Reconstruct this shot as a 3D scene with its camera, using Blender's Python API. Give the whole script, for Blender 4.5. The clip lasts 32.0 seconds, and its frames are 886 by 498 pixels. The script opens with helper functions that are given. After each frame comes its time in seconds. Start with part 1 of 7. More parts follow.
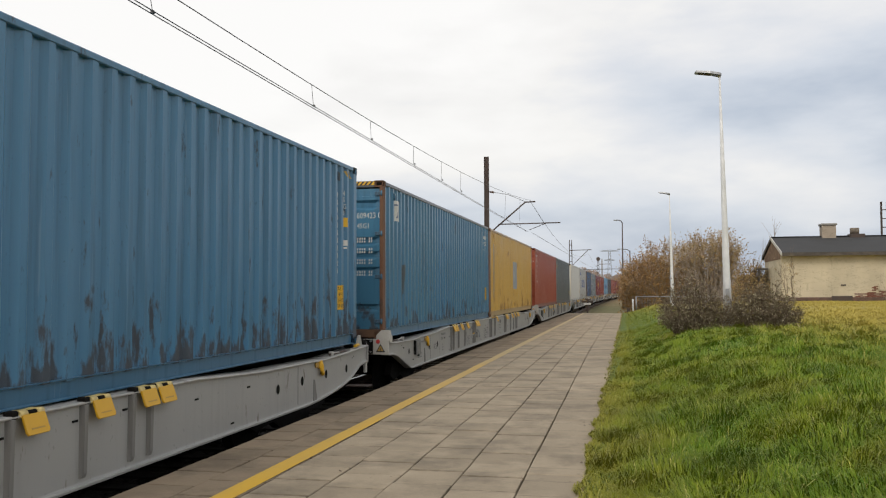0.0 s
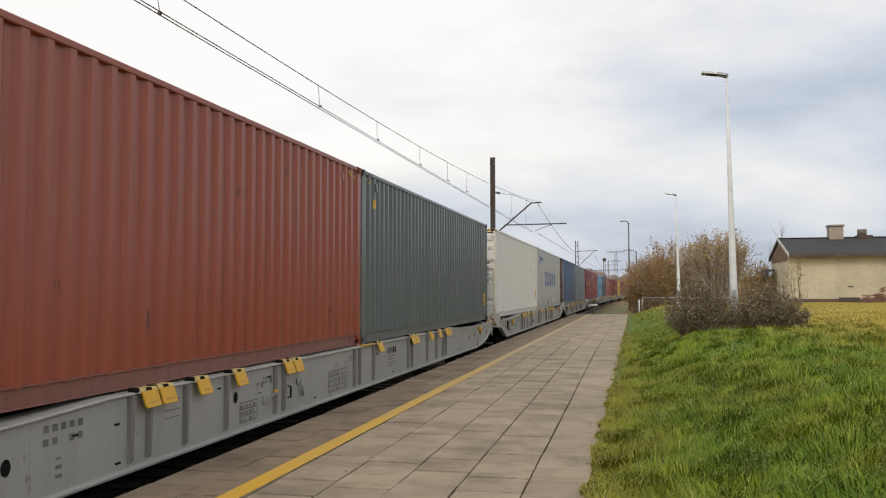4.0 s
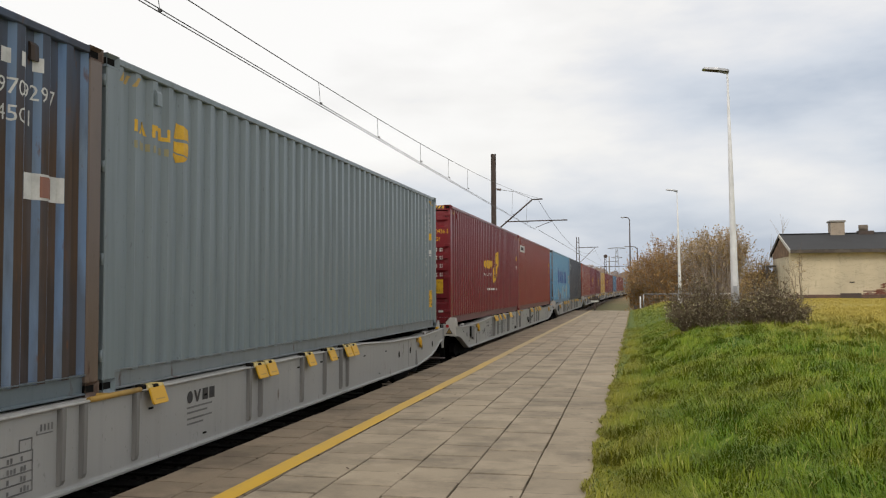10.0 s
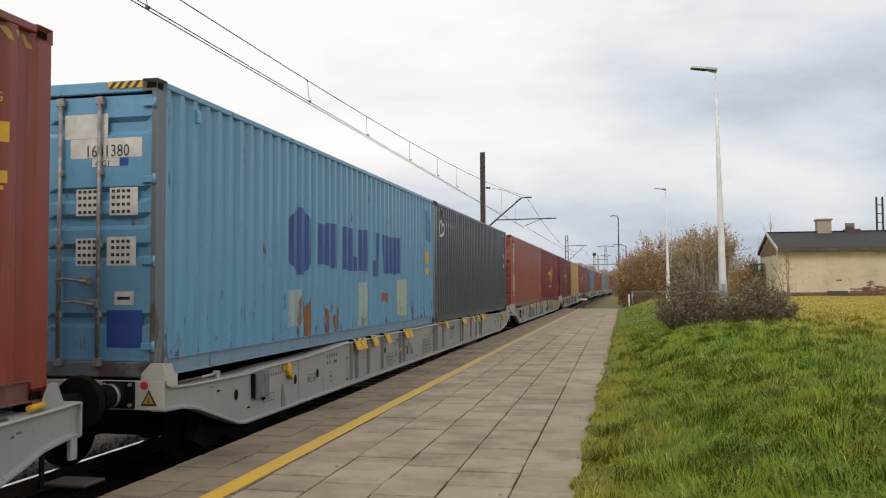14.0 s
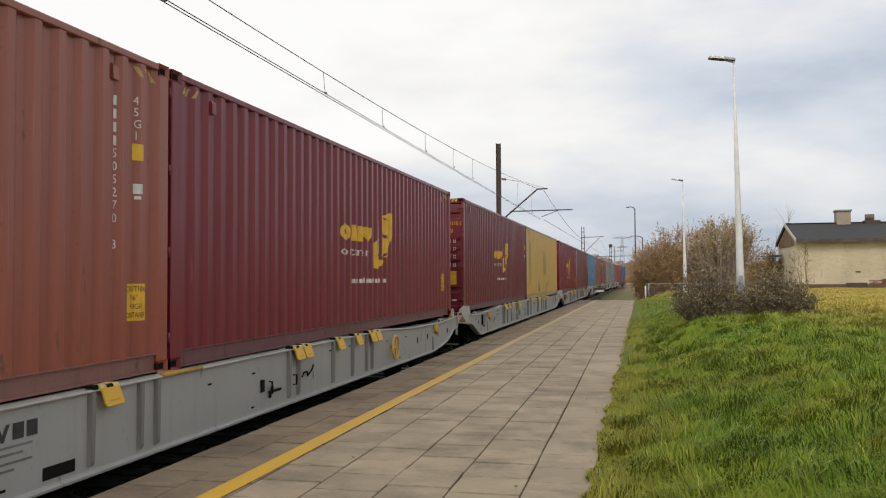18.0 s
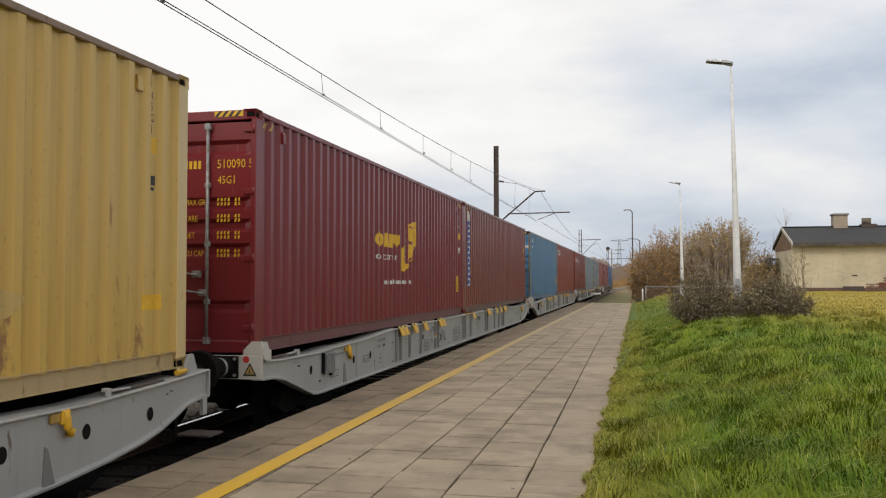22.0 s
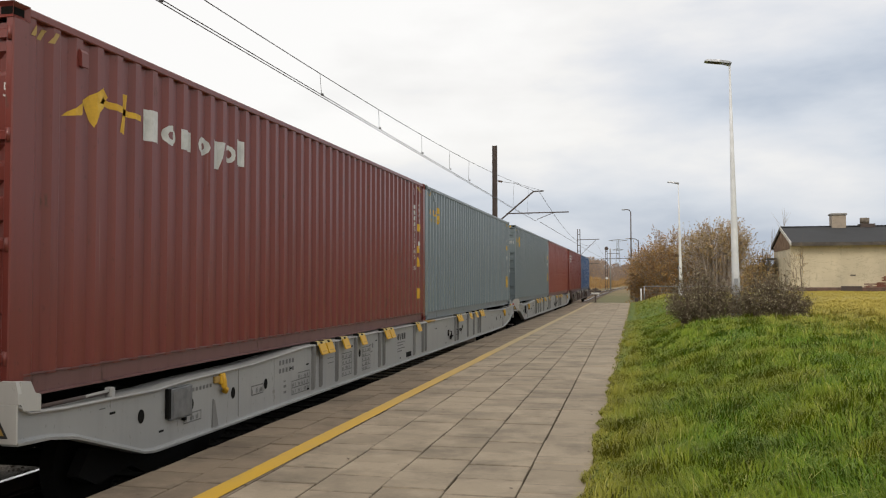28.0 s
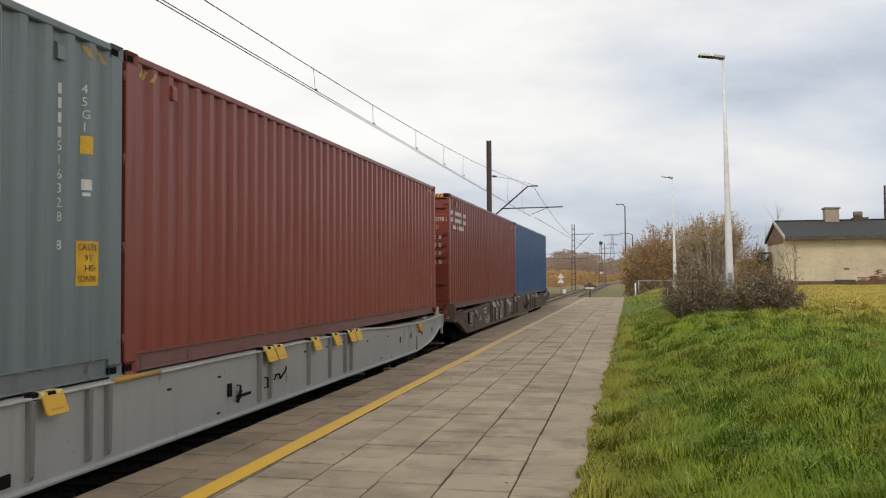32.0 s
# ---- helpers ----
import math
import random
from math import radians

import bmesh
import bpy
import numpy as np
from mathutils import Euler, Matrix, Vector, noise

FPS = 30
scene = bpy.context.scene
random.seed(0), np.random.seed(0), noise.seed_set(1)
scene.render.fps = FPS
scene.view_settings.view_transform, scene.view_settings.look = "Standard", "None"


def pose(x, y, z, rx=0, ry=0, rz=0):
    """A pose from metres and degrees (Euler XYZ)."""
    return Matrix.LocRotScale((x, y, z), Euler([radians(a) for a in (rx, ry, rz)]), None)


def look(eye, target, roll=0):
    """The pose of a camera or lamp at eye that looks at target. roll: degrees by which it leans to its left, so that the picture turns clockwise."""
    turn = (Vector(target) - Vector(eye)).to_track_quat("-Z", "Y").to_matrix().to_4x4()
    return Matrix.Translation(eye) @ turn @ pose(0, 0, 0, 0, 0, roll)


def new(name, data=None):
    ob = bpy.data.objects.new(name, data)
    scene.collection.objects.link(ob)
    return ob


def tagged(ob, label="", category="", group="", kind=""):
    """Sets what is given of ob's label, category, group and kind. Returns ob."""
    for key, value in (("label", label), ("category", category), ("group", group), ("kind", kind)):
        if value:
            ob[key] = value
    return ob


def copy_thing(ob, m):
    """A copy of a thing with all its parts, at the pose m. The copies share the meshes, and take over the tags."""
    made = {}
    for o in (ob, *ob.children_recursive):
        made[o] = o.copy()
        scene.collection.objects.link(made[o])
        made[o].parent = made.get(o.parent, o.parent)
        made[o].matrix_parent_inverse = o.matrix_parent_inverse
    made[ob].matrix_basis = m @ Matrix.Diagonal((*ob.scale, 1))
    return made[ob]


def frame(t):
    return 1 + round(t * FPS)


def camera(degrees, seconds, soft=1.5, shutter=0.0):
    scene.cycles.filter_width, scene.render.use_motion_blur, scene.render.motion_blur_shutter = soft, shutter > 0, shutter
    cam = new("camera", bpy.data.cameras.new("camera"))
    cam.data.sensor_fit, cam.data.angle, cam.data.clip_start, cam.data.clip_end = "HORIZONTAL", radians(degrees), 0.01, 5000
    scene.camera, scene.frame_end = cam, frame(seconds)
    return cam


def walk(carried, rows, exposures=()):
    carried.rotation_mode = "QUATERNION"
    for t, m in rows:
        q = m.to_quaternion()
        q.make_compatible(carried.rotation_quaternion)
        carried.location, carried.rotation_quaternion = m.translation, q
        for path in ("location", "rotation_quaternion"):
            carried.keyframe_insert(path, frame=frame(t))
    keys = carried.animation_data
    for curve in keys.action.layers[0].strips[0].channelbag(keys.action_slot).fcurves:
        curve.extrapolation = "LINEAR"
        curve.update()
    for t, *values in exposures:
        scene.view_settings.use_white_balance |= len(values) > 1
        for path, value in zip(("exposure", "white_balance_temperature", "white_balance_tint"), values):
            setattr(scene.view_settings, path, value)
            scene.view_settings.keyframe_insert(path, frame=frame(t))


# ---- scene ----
cam = camera(55.27, 32.0, soft=1.15)
EYE = (0.0, 0.0, 1.65)
# seconds, turn to the left, tilt up, lean to the left, in degrees
PATH = [
    (0, 12.314, 2.801, -0.233),
    (0.5, 12.304, 2.704, -0.223),
    (1, 12.372, 2.598, -0.204),
    (1.5, 12.395, 2.552, -0.180),
    (2, 12.494, 2.562, -0.156),
    (2.5, 12.595, 2.662, -0.135),
    (3, 12.661, 2.749, -0.119),
    (3.5, 12.732, 2.842, -0.116),
    (5.5, 12.602, 2.844, -0.120),
    (6, 12.559, 2.810, -0.128),
    (6.5, 12.716, 2.771, -0.142),
    (7, 12.847, 2.687, -0.164),
    (7.5, 12.905, 2.630, -0.193),
    (8, 12.871, 2.546, -0.223),
    (8.5, 12.827, 2.479, -0.249),
    (9, 12.872, 2.434, -0.265),
    (9.5, 12.851, 2.509, -0.271),
    (10, 12.791, 2.634, -0.271),
    (10.5, 12.678, 2.750, -0.269),
    (11, 12.496, 2.698, -0.270),
    (11.5, 12.397, 2.654, -0.270),
    (12, 12.263, 2.597, -0.274),
    (12.5, 12.100, 2.518, -0.283),
    (13, 12.010, 2.495, -0.295),
    (13.5, 12.037, 2.513, -0.311),
    (14, 12.060, 2.512, -0.329),
    (14.5, 12.078, 2.481, -0.342),
    (16.5, 12.726, 2.238, -0.343),
    (17, 12.921, 2.167, -0.335),
    (17.5, 13.065, 2.106, -0.321),
    (18, 13.132, 1.942, -0.304),
    (18.5, 13.063, 1.865, -0.285),
    (19, 13.045, 1.868, -0.264),
    (19.5, 12.969, 1.920, -0.239),
    (20, 12.978, 1.969, -0.210),
    (20.5, 12.955, 1.996, -0.178),
    (21, 12.958, 2.028, -0.146),
    (21.5, 12.944, 2.072, -0.113),
    (22, 12.953, 2.082, -0.086),
    (22.5, 12.984, 2.162, -0.060),
    (23, 12.950, 2.208, -0.040),
    (23.5, 12.951, 2.270, -0.031),
    (24, 12.974, 2.287, -0.028),
    (24.5, 12.985, 2.329, -0.029),
    (25, 12.965, 2.376, -0.034),
    (25.5, 12.933, 2.384, -0.047),
    (27.5, 12.848, 2.125, -0.066),
    (28, 12.858, 2.069, -0.093),
    (28.5, 12.768, 1.974, -0.125),
    (29, 12.742, 1.863, -0.162),
    (29.5, 12.636, 1.732, -0.203),
    (30, 12.499, 1.642, -0.241),
    (30.5, 12.379, 1.664, -0.272),
    (31, 12.431, 1.666, -0.297),
    (31.5, 12.472, 1.736, -0.315),
    (32, 12.490, 1.747, -0.328),
]
walk(cam, [(t, pose(*EYE) @ pose(0, 0, 0, 0, 0, yaw) @ pose(0, 0, 0, 90 + tilt) @ pose(0, 0, 0, 0, 0, lean)) for t, yaw, tilt, lean in PATH],
     exposures=[(0.0, -0.03, 7000, 10), (32.0, -0.03, 7000, 10)])

# ---------------------------------------------------------------- world and sun
SUN_EL, SUN_AZ = 38.0, 184.0  # degrees above the horizon; clockwise from +Y


def make_world():
    w = bpy.data.worlds.new("overcast_sky")
    w.use_nodes = True
    scene.world = w
    nt = w.node_tree
    nt.nodes.clear()
    nd, ln = nt.nodes.new, nt.links.new
    out, bg = nd("ShaderNodeOutputWorld"), nd("ShaderNodeBackground")
    sky = nd("ShaderNodeTexSky")
    sky.sky_type, sky.sun_disc = "NISHITA", False
    sky.sun_elevation, sky.sun_rotation = radians(SUN_EL), radians(SUN_AZ)
    sky.air_density, sky.dust_density = 1.2, 3.0
    dim = nd("ShaderNodeVectorMath")
    dim.operation = "SCALE"
    dim.inputs["Scale"].default_value = 0.10
    ln(sky.outputs[0], dim.inputs[0])
    tc, mp = nd("ShaderNodeTexCoord"), nd("ShaderNodeMapping")
    mp.inputs["Scale"].default_value = (1.0, 1.0, 3.0)
    mp.inputs["Location"].default_value = (3.1, 0.4, 0.55)
    ln(tc.outputs["Generated"], mp.inputs[0])
    n1, n2 = nd("ShaderNodeTexNoise"), nd("ShaderNodeTexNoise")
    n1.inputs["Scale"].default_value, n1.inputs["Detail"].default_value, n1.inputs["Roughness"].default_value = 2.1, 7, 0.5
    n2.inputs["Scale"].default_value, n2.inputs["Detail"].default_value = 6.5, 8
    ln(mp.outputs[0], n1.inputs["Vector"]), ln(mp.outputs[0], n2.inputs["Vector"])
    add = nd("ShaderNodeMath")
    add.operation = "MULTIPLY_ADD"
    add.inputs[1].default_value = 0.45
    ln(n2.outputs[0], add.inputs[0]), ln(n1.outputs[0], add.inputs[2])
    # the cloud sheet is thinner and whiter towards the hidden sun
    sep = nd("ShaderNodeSeparateXYZ")
    ln(tc.outputs["Generated"], sep.inputs[0])
    side = nd("ShaderNodeMapRange")
    side.inputs[1].default_value, side.inputs[2].default_value = 0.30, -0.70
    side.inputs[3].default_value, side.inputs[4].default_value = 0.00, 0.34
    ln(sep.outputs[0], side.inputs[0])
    # and denser towards the horizon
    rise = nd("ShaderNodeMapRange")
    rise.inputs[1].default_value, rise.inputs[2].default_value = 0.02, 0.34
    rise.inputs[3].default_value, rise.inputs[4].default_value = -0.34, 0.09
    ln(sep.outputs[2], rise.inputs[0])
    # the sun stands behind the sheet, towards -Y
    glow = nd("ShaderNodeMapRange")
    glow.inputs[1].default_value, glow.inputs[2].default_value = 0.35, -0.75
    glow.inputs[3].default_value, glow.inputs[4].default_value = 0.0, 0.33
    ln(sep.outputs[1], glow.inputs[0])
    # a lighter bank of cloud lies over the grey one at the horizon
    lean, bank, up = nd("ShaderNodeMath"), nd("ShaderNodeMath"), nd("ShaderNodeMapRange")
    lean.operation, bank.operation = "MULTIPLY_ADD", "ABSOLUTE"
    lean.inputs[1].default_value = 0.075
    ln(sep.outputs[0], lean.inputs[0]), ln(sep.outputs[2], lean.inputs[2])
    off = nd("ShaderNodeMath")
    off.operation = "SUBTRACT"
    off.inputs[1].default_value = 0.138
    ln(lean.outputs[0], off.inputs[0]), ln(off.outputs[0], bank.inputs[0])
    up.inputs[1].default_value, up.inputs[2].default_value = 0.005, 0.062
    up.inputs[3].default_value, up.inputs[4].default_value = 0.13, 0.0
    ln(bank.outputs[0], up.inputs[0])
    tot4 = nd("ShaderNodeMath")
    tot3 = nd("ShaderNodeMath")
    tot, tot2 = nd("ShaderNodeMath"), nd("ShaderNodeMath")
    ln(add.outputs[0], tot.inputs[0]), ln(side.outputs[0], tot.inputs[1])
    ln(tot.outputs[0], tot2.inputs[0]), ln(rise.outputs[0], tot2.inputs[1])
    ramp = nd("ShaderNodeValToRGB")
    e = ramp.color_ramp.elements
    e[0].position, e[0].color = 0.44, (0.49, 0.58, 0.735, 1)
    e[1].position, e[1].color = 1.0, (1.04, 1.07, 1.12, 1)
    for pos, col in ((0.60, (0.690, 0.765, 0.895, 1)), (0.73, (0.83, 0.875, 0.965, 1)), (0.84, (0.955, 0.980, 1.025, 1))):
        m = e.new(pos)
        m.color = col
    ln(tot2.outputs[0], tot3.inputs[0]), ln(glow.outputs[0], tot3.inputs[1])
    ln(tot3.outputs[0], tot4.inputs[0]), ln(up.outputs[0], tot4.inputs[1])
    ln(tot4.outputs[0], ramp.inputs[0])
    mix = nd("ShaderNodeMix")
    mix.data_type = "RGBA"
    mix.inputs[0].default_value = 0.90
    ln(dim.outputs[0], mix.inputs[6]), ln(ramp.outputs[0], mix.inputs[7])
    ln(mix.outputs[2], bg.inputs[0])
    bg.inputs[1].default_value = 1.0
    ln(bg.outputs[0], out.inputs[0])


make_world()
sun = new("sun", bpy.data.lights.new("sun", "SUN"))
sun.data.energy, sun.data.angle, sun.data.color = 1.25, radians(26), (1.0, 0.95, 0.88)
_d = Vector((math.sin(radians(SUN_AZ)) * math.cos(radians(SUN_EL)), math.cos(radians(SUN_AZ)) * math.cos(radians(SUN_EL)), math.sin(radians(SUN_EL))))
sun.matrix_world = look(_d * 60, (0, 0, 0))

# ---------------------------------------------------------------- materials


class Shade:
    """A small builder of procedural materials."""

    def __init__(self, name, rough=0.6, metal=0.0):
        self.m = bpy.data.materials.new(name)
        self.m.use_nodes = True
        self.t = self.m.node_tree
        self.b = self.t.nodes["Principled BSDF"]
        self.b.inputs["Roughness"].default_value, self.b.inputs["Metallic"].default_value = rough, metal
        self.tc = self.node("ShaderNodeTexCoord")
        self.co = self.tc.outputs["Object"]

    def node(self, kind):
        return self.t.nodes.new(kind)

    def link(self, a, b):
        self.t.links.new(a, b)

    def mapped(self, scale, shift=(0, 0, 0)):
        mp = self.node("ShaderNodeMapping")
        mp.inputs["Scale"].default_value, mp.inputs["Location"].default_value = scale, shift
        self.link(self.co, mp.inputs[0])
        return mp.outputs[0]

    def noise(self, scale, detail=5, stretch=(1, 1, 1), shift=(0, 0, 0), rough=0.55):
        n = self.node("ShaderNodeTexNoise")
        n.inputs["Scale"].default_value, n.inputs["Detail"].default_value, n.inputs["Roughness"].default_value = scale, detail, rough
        self.link(self.mapped(stretch, shift), n.inputs["Vector"])
        return n.outputs[0]

    def ramp(self, fac, a, b, lo=0.0, hi=1.0):
        r = self.node("ShaderNodeMapRange")
        r.inputs[1].default_value, r.inputs[2].default_value, r.inputs[3].default_value, r.inputs[4].default_value = a, b, lo, hi
        self.link(fac, r.inputs[0])
        return r.outputs[0]

    def mul(self, a, b, op="MULTIPLY"):
        n = self.node("ShaderNodeMath")
        n.operation = op
        for i, v in enumerate((a, b)):
            if isinstance(v, (int, float)):
                n.inputs[i].default_value = v
            else:
                self.link(v, n.inputs[i])
        return n.outputs[0]

    def mix(self, fac, a, b, kind="MIX"):
        n = self.node("ShaderNodeMix")
        n.data_type, n.blend_type = "RGBA", kind
        for i, v in ((0, fac), (6, a), (7, b)):
            if isinstance(v, (int, float)):
                n.inputs[i].default_value = v
            elif isinstance(v, tuple):
                n.inputs[i].default_value = (*v, 1)
            else:
                self.link(v, n.inputs[i])
        return n.outputs[2]

    def axis(self, i):
        s = self.node("ShaderNodeSeparateXYZ")
        self.link(self.co, s.inputs[0])
        return s.outputs[i]

    def bump(self, h, strength=0.3, dist=0.01):
        n = self.node("ShaderNodeBump")
        n.inputs["Strength"].default_value, n.inputs["Distance"].default_value = strength, dist
        self.link(h, n.inputs["Height"])
        self.link(n.outputs[0], self.b.inputs["Normal"])

    def done(self, colour=None, rough=None):
        if colour is not None:
            if isinstance(colour, tuple):
                self.b.inputs["Base Color"].default_value = (*colour, 1)
            else:
                self.link(colour, self.b.inputs["Base Color"])
        if rough is not None:
            self.link(rough, self.b.inputs["Roughness"])
        return self.m


def dull(c, f):
    return tuple(v * f for v in c)


def surface(name, col, col2=None, scale=8.0, rough=0.6, metal=0.0, bump=0.2, fine=60.0, stretch=(1, 1, 1)):
    """Two-scale mottled surface: a broad stain and a fine grain."""
    s = Shade(name, rough, metal)
    broad = s.ramp(s.noise(scale, 4, stretch), 0.35, 0.65)
    grain = s.noise(fine, 3)
    c = s.mix(broad, col, col2 or dull(col, 0.7))
    c = s.mix(s.ramp(grain, 0.3, 0.7, 0, 0.25), c, dull(col, 0.55))
    s.bump(grain, bump, 0.004)
    return s.done(c, s.ramp(broad, 0, 1, max(0.05, rough - 0.08), min(1, rough + 0.1)))


def paint(name, col, seed, fade=0.25, rust=0.0, streak=0.3, rough=0.30, rust_col=(0.045, 0.026, 0.018), fade_col=None):
    """Weathered enamel on container steel: fading, run-down dirt streaks, rust eaten in from scratches and low down."""
    s = Shade(name, rough)
    sh = (seed * 3.7, seed * 1.9, seed * 0.7)
    broad = s.ramp(s.noise(0.55, 4, (1, 1, 0.8), sh), 0.35, 0.68)
    c = s.mix(s.mul(broad, fade), col, fade_col or tuple(min(1, v * 0.88 + 0.04) for v in col))
    runs = s.ramp(s.noise(5.0, 4, (1, 1.6, 0.09), sh), 0.50, 0.75)
    c = s.mix(s.mul(runs, streak), c, dull(col, 0.42))
    specks = s.noise(26, 3, (1, 1, 0.6), sh)
    c = s.mix(s.ramp(specks, 0.66, 0.72, 0, 0.35), c, dull(col, 0.35))
    scratch = s.ramp(s.noise(8.0, 3, (1, 3.2, 0.10), (sh[2], sh[1], sh[0])), 0.67, 0.72, 0, 0.32)
    c = s.mix(scratch, c, tuple(min(1, v * 0.8 + 0.12) for v in col))
    s.b.inputs["Specular IOR Level"].default_value = 0.48
    if rust > 0:
        low = s.ramp(s.axis(2), 0.15, 1.05, 1.0, 0.0)
        spots = s.noise(3.4, 7, (1, 2.0, 0.55), (sh[1], sh[0], sh[2]), 0.65)
        eaten = s.ramp(s.mul(spots, s.mul(low, 0.12 * min(rust, 1.5)), "ADD"), 0.655 - 0.02 * rust, 0.73 - 0.02 * rust, 0, 0.85)
        scrape = s.ramp(s.noise(9, 4, (1, 2.5, 0.30), sh), 0.73, 0.77, 0, min(0.8, rust))
        both = s.mul(eaten, scrape, "MAXIMUM")
        c = s.mix(both, c, s.mix(s.noise(18, 3), rust_col, dull(rust_col, 2.4)))
        rg = s.ramp(both, 0, 1, rough, 0.85)
    else:
        rg = s.ramp(runs, 0, 1, rough, rough + 0.2)
    s.bump(s.noise(14, 4, (1, 1, 0.5)), 0.12, 0.006)
    return s.done(c, rg)


M = {}
M["galv"] = surface("galvanised_steel", (0.40, 0.41, 0.42), (0.30, 0.31, 0.33), 9, 0.42, 0.6)
M["white_pole"] = surface("pale_composite", (0.72, 0.73, 0.74), (0.58, 0.59, 0.60), 3, 0.5, 0.0, 0.1)
M["dark_steel"] = surface("dark_painted_steel", (0.055, 0.042, 0.038), (0.085, 0.058, 0.048), 6, 0.7, 0.1)
# greasy black; so dark that it also holds the shade under the train
M["black"] = surface("grime_shade_black", (0.006, 0.006, 0.006), (0.010, 0.009, 0.008), 7, 0.9)
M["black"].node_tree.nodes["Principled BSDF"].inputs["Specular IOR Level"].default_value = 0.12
M["wagon_grey"] = paint("wagon_grey_paint", (0.268, 0.274, 0.272), 4, 0.7, 0.14, 0.16, 0.42, fade_col=(0.318, 0.320, 0.312))
M["wagon_edge"] = paint("scuffed_flange_paint", (0.28, 0.28, 0.27), 11, 0.6, 0.45, 0.4, 0.5, fade_col=(0.40, 0.395, 0.38))
M["wagon_dark"] = paint("wagon_sooty_brown", (0.072, 0.042, 0.033), 8, 0.4, 0.3, 0.4, 0.65)
M["spigot_hinge"] = paint("spigot_hinge_grime", (0.36, 0.215, 0.04), 5, 0.5, 0.6, 0.5, 0.6, fade_col=(0.24, 0.18, 0.09))
M["spigot_pale"] = paint("worn_pale_yellow", (0.56, 0.44, 0.17), 6, 0.6, 0.5, 0.5, 0.5, fade_col=(0.60, 0.55, 0.42))
M["spigot"] = paint("spigot_yellow", (0.54, 0.30, 0.012), 5, 0.3, 0.3, 0.35, 0.5)
M["sill_mark"] = surface("faded_grey_print", (0.085, 0.085, 0.088), (0.17, 0.17, 0.17), 6, 0.6)
M["headstock"] = paint("headstock_beige", (0.43, 0.415, 0.385), 7, 0.5, 0.2, 0.2, 0.55)
# ribs, seams and gussets take a darker grey than the sill
M["wagon_rib"] = paint("darker_wagon_grey", (0.165, 0.163, 0.158), 6, 0.4, 0.0, 0.5, 0.6)
M["red_mark"] = surface("red_enamel", (0.45, 0.03, 0.03), None, 9, 0.5)
M["yellow_mark"] = surface("yellow_label", (0.72, 0.42, 0.02), (0.60, 0.33, 0.02), 8, 0.5)
M["white_mark"] = surface("white_label", (0.66, 0.66, 0.64), (0.5, 0.5, 0.48), 7, 0.55)
M["black_mark"] = surface("black_lettering", (0.025, 0.025, 0.028), None, 10, 0.55)
M["blue_mark"] = surface("blue_lettering", (0.02, 0.06, 0.28), (0.03, 0.08, 0.30), 5, 0.5)
M["grey_mark"] = surface("grey_patch_paint", (0.30, 0.33, 0.36), (0.25, 0.28, 0.31), 3, 0.5)
M["rod"] = surface("galvanised_rod", (0.33, 0.34, 0.35), (0.2, 0.17, 0.15), 12, 0.5, 0.4)
M["rail"] = surface("rolled_rail", (0.10, 0.07, 0.055), (0.14, 0.09, 0.06), 6, 0.6, 0.3)
M["rail_head"] = surface("polished_rail_head", (0.55, 0.55, 0.56), None, 8, 0.25, 1.0, 0.05)
M["concrete"] = surface("weathered_concrete", (0.30, 0.29, 0.27), (0.22, 0.21, 0.20), 2.5, 0.85)
M["wire"] = surface("tarnished_copper_wire", (0.10, 0.10, 0.105), None, 9, 0.6, 0.3)


def part(name, data, material, parent, label=""):
    """One mesh object under a thing or under a part; data is a bmesh or a mesh that alike parts share."""
    if isinstance(data, bmesh.types.BMesh):
        me = bpy.data.meshes.new(name)
        data.to_mesh(me)
        data.free()
        me.materials.append(material)
        ob = new(name, me)
    else:
        if not data.materials:
            data.materials.append(material)
        ob = new(name, data)
        if data.materials[0] != material:
            ob.material_slots[0].link = "OBJECT"
            ob.material_slots[0].material = material
    ob.parent = parent
    if label:
        ob["label"] = label
    return ob


def thing(name, label, category, group="", at=None):
    ob = new(name)
    tagged(ob, label, category, group)
    if at is not None:
        ob.matrix_basis = at
    return ob


def box(bm, x0, x1, y0, y1, z0, z1, bevel=0.0):
    vs = [bm.verts.new((x, y, z)) for z in (z0, z1) for y in (y0, y1) for x in (x0, x1)]
    fs = [bm.faces.new([vs[i] for i in f]) for f in ((0, 2, 3, 1), (4, 5, 7, 6), (0, 1, 5, 4), (1, 3, 7, 5), (3, 2, 6, 7), (2, 0, 4, 6))]
    if bevel:
        es = {e for f in fs for e in f.edges}
        bmesh.ops.bevel(bm, geom=list(es), offset=bevel, segments=1, affect="EDGES")
    return fs


def boxbm(*a, bevel=0.0):
    bm = bmesh.new()
    box(bm, *a, bevel=bevel)
    return bm


